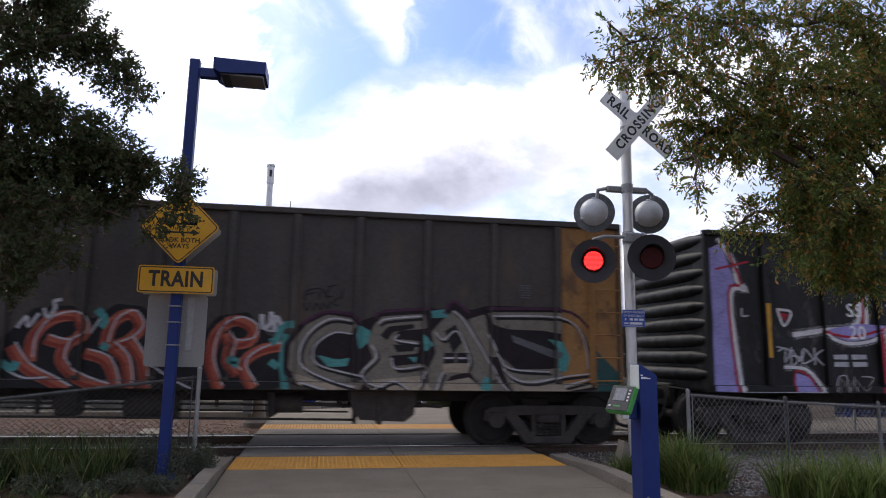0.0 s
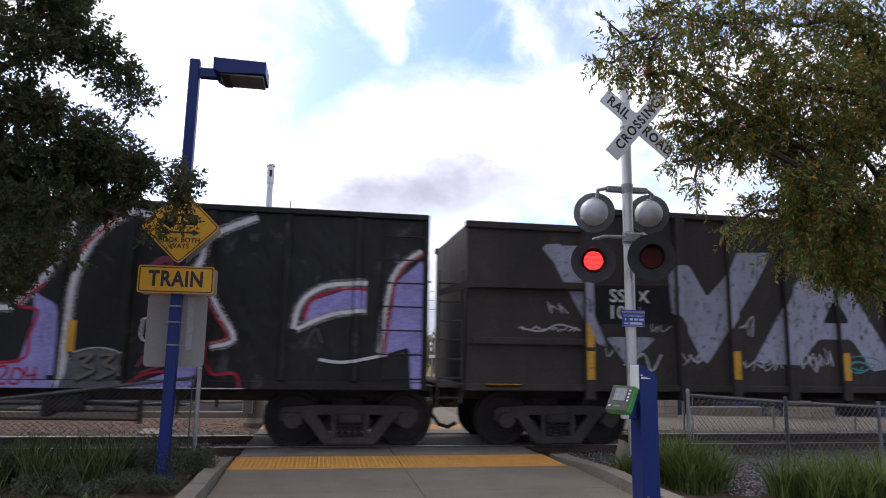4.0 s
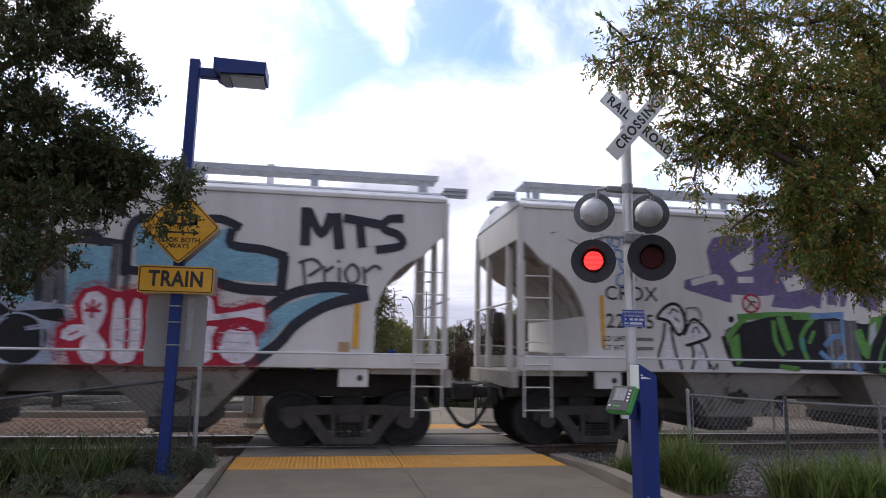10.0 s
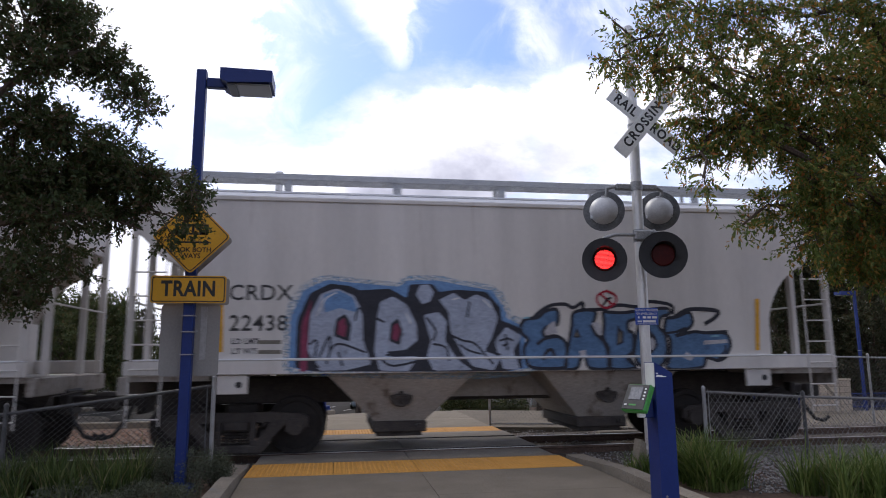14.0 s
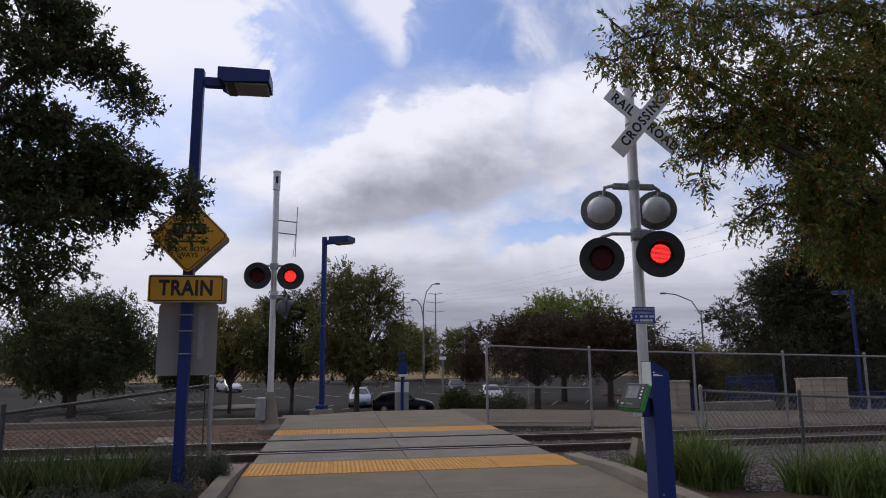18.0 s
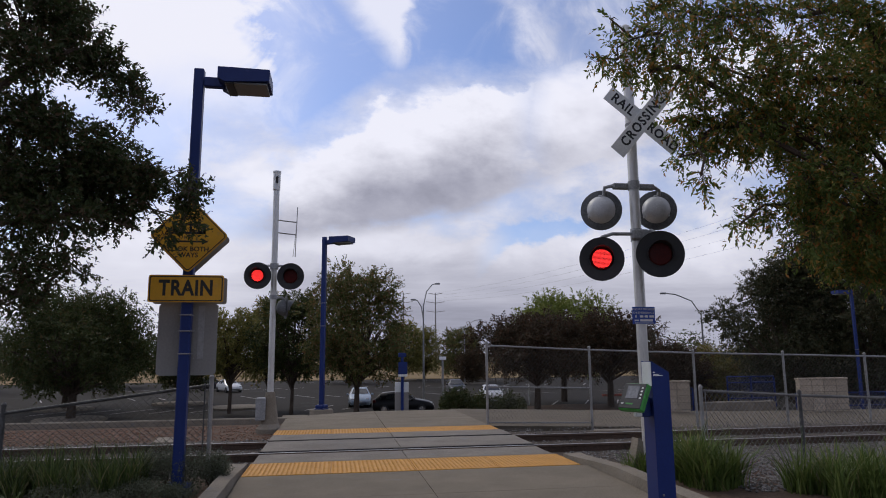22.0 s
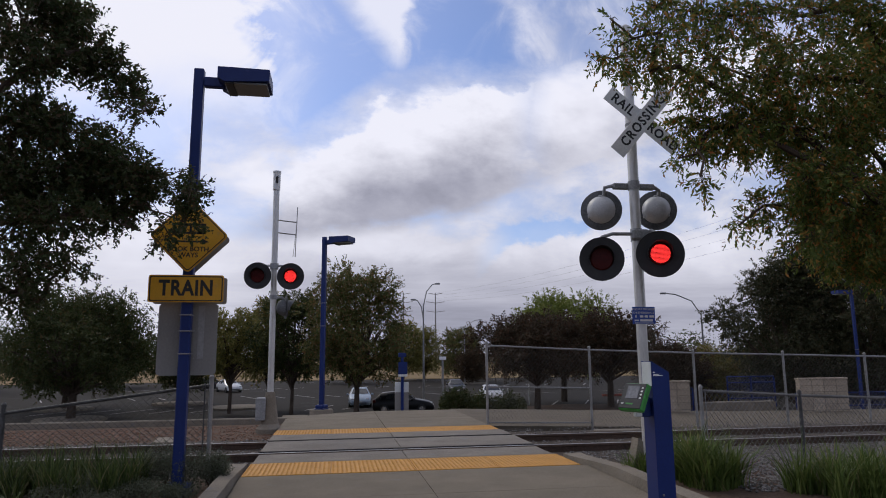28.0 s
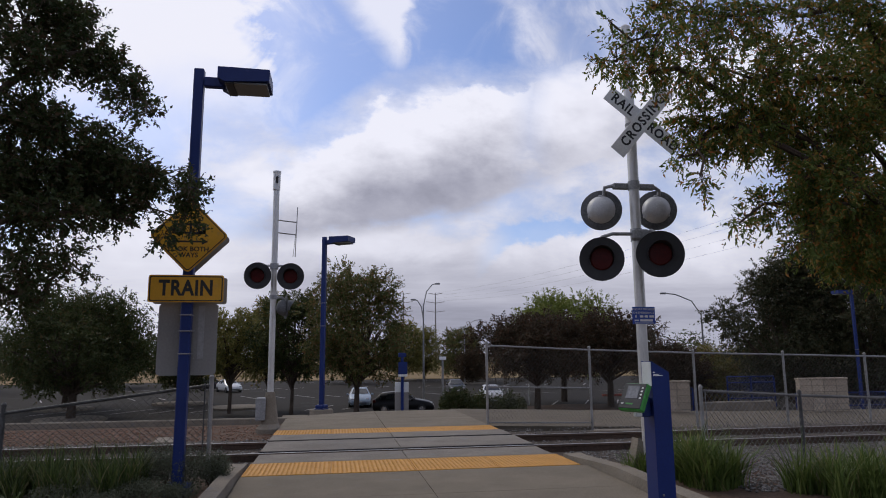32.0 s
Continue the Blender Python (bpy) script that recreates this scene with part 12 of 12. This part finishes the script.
spray(hop3, "s", P_DUSK, 0.055, [(5.96, 2.00), (6.05, 2.13), (6.27, 2.16), (6.40, 2.26), (6.60, 2.29), (6.60, 2.05), (6.43, 2.01), (6.35, 1.93), (6.39, 1.84), (6.56, 1.86), (6.71, 1.78), (6.75, 1.63), (6.71, 1.47), (6.66, 1.34), (6.14, 1.35), (6.03, 1.49), (6.02, 1.66), (6.09, 1.80), (6.00, 1.89), (5.96, 2.00)])
spray(hop3, "s", P_DUSK, 0.055, [(6.85, 2.04), (6.90, 2.25), (7.26, 2.27), (7.22, 2.04), (7.29, 1.90), (7.38, 1.78), (7.45, 1.58), (7.44, 1.33), (7.10, 1.34), (7.03, 1.54), (6.95, 1.47), (6.89, 1.34), (6.69, 1.33), (6.76, 1.63), (6.81, 1.85), (6.85, 2.04)])
spray(hop3, "s", P_DUSK, 0.055, [(7.40, 2.26), (7.73, 2.24), (8.00, 2.26), (7.98, 2.14), (7.84, 2.09), (7.83, 1.95), (7.91, 1.90), (7.92, 1.72), (7.88, 1.58), (7.76, 1.48), (7.91, 1.33), (7.45, 1.33), (7.47, 1.63), (7.39, 1.81), (7.41, 2.04), (7.40, 2.26)])
spray(hop3, "s", P_DUSK, 0.055, [(8.04, 2.09), (8.08, 2.26), (8.53, 2.32), (8.58, 2.22), (8.44, 2.17), (8.39, 2.00), (8.48, 1.88), (8.51, 1.62), (8.42, 1.44), (8.30, 1.34), (7.99, 1.37), (7.91, 1.51), (7.96, 1.81), (8.04, 2.09)])
spray(hop3, "s", P_DUSK, 0.055, [(8.52, 2.15), (8.72, 2.17), (8.95, 2.25), (8.99, 2.04), (8.78, 1.90), (8.68, 1.85), (9.01, 1.92), (9.23, 1.90), (9.56, 1.90), (9.65, 1.82), (9.67, 1.69), (9.59, 1.54), (9.40, 1.43), (9.18, 1.48), (9.07, 1.32), (8.47, 1.31), (8.56, 1.57), (8.57, 1.81), (8.48, 1.92), (8.52, 2.15)])
spray(hop3, "f", P_PALE, 0, [(6.45, 2.04), (6.55, 2.11), (6.60, 1.91), (6.39, 1.87), (6.37, 1.93)])
spray(hop3, "f", P_DUSK, 0, [(6.86, 1.83), (6.93, 1.99), (7.00, 1.83)])
spray(hop3, "f", P_GREY, 0, [(6.89, 1.85), (6.92, 1.93), (6.96, 1.85)])
spray(hop3, "f", P_DUSK, 0, [(7.61, 1.69), (7.64, 2.02), (7.75, 1.92), (7.73, 1.74)])
spray(hop3, "f", P_GREY, 0, [(7.64, 1.73), (7.67, 1.94), (7.71, 1.89), (7.70, 1.76)])
spray(hop3, "f", P_DUSK, 0, [(8.07, 1.60), (8.13, 1.92), (8.19, 1.99), (8.32, 1.83), (8.34, 1.68), (8.24, 1.56), (8.14, 1.56)])
spray(hop3, "f", P_PALE, 0, [(8.18, 1.64), (8.22, 1.85), (8.30, 1.76), (8.29, 1.68), (8.24, 1.61)])
spray(hop3, "f", P_PALE, 0, [(9.18, 1.77), (9.61, 1.79), (9.63, 1.73), (9.18, 1.70)])
spray(hop3, "f", P_PALE, 0, [(6.95, 1.61), (7.07, 1.63), (7.07, 1.52), (6.99, 1.50)])
spray(hop3, "f", P_PALE, 0, [(7.20, 2.07), (7.31, 2.09), (7.38, 1.90), (7.31, 1.85), (7.19, 1.98)])
spray(hop3, "f", P_PALE, 0, [(7.86, 2.07), (7.94, 2.11), (7.91, 2.00), (7.86, 1.98)])
spray(hop3, "f", P_PALE, 0, [(8.76, 1.49), (8.87, 1.59), (8.96, 1.50), (8.88, 1.43)])
spray(hop3, "s", P_DUSK, 0.050, [(6.24, 1.72), (6.39, 1.82), (6.60, 1.85)])
spray(hop3, "s", P_DUSK, 0.055, [(6.31, 1.47), (6.41, 1.61), (6.49, 1.63), (6.53, 1.53)])
spray(hop3, "s", P_DUSK, 0.050, [(7.18, 2.04), (7.25, 1.89), (7.38, 1.78)])
spray(hop3, "s", P_DUSK, 0.040, [(7.80, 1.51), (7.89, 1.37)])
spray(hop3, "s", P_DUSK, 0.040, [(8.50, 1.90), (8.69, 1.92), (8.87, 1.99)])
spray(hop3, "s", P_DUSK, 0.040, [(9.39, 1.46), (9.56, 1.59), (9.58, 1.69)])
spray(hop3, "s", P_CYAN, 0.028, [(6.02, 2.15), (6.12, 2.16)])
spray(hop3, "s", P_CYAN, 0.030, [(9.31, 1.84), (9.47, 1.85)])
spray(hop3, "s", P_RED, 0.038, [(7.48, 2.61), (7.63, 2.53), (7.62, 2.4), (7.46, 2.32), (7.32, 2.4), (7.32, 2.53), (7.48, 2.61)])
spray(hop3, "s", P_RED, 0.038, [(7.37, 2.56), (7.58, 2.37)])
spray(hop3, "s", P_DUSK, 0.03, [(7.40, 2.36), (7.49, 2.47), (7.56, 2.49)])
spray(hop3, "f", P_ORANGE, 0, [(10.2, 2.49), (10.28, 2.49), (10.21, 1.6), (10.13, 1.6)])
spray(hop3, "f", P_SMOKE, 0, [(7.81, 1.32), (8.47, 1.31), (8.47, 1.27), (7.81, 1.28)])


# ---- motion ----
def motions():
    steps = [i * 0.5 for i in range(65)]
    for c, s0 in CARS:
        walk(c, [(t, pose(s0 - travelled(t), TRACK_Y, 0.0)) for t in steps])
    spin = [i * 0.125 for i in range(145)] + [32.0]
    for ws, x in WHEELSETS:
        walk(ws, [(t, pose(x, 0, R) @ Matrix.Rotation(-travelled(min(t, 18.0)) / R, 4, "Y")) for t in spin])
    # the limbs of the near trees stir in a light wind
    for lb, head, k in SWAYING:
        there, home = Matrix.Translation(head), Matrix.Translation(-head)
        far = 0.42 if head.x < 0 else 0.3
        rows = []
        for t in steps:
            a = far * (math.sin(2.3 * t + k) * 0.6 + math.sin(1.1 * t + 2.1 * k) * 0.5)
            b = far * 0.7 * math.sin(1.7 * t + 1.3 * k)
            rows.append((t, there @ pose(0, 0, 0, b, a, b * 0.6) @ home))
        walk(lb, rows)
    # Flashing is imitated by sliding each glowing array before or behind its dark lens.
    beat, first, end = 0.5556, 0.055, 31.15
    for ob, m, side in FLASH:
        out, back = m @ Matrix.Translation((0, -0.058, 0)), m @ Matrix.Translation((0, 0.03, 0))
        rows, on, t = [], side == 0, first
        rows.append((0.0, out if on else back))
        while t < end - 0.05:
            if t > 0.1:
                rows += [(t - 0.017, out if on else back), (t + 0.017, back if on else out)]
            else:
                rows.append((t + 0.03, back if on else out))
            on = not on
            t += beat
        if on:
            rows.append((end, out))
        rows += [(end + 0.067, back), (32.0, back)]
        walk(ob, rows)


motions()
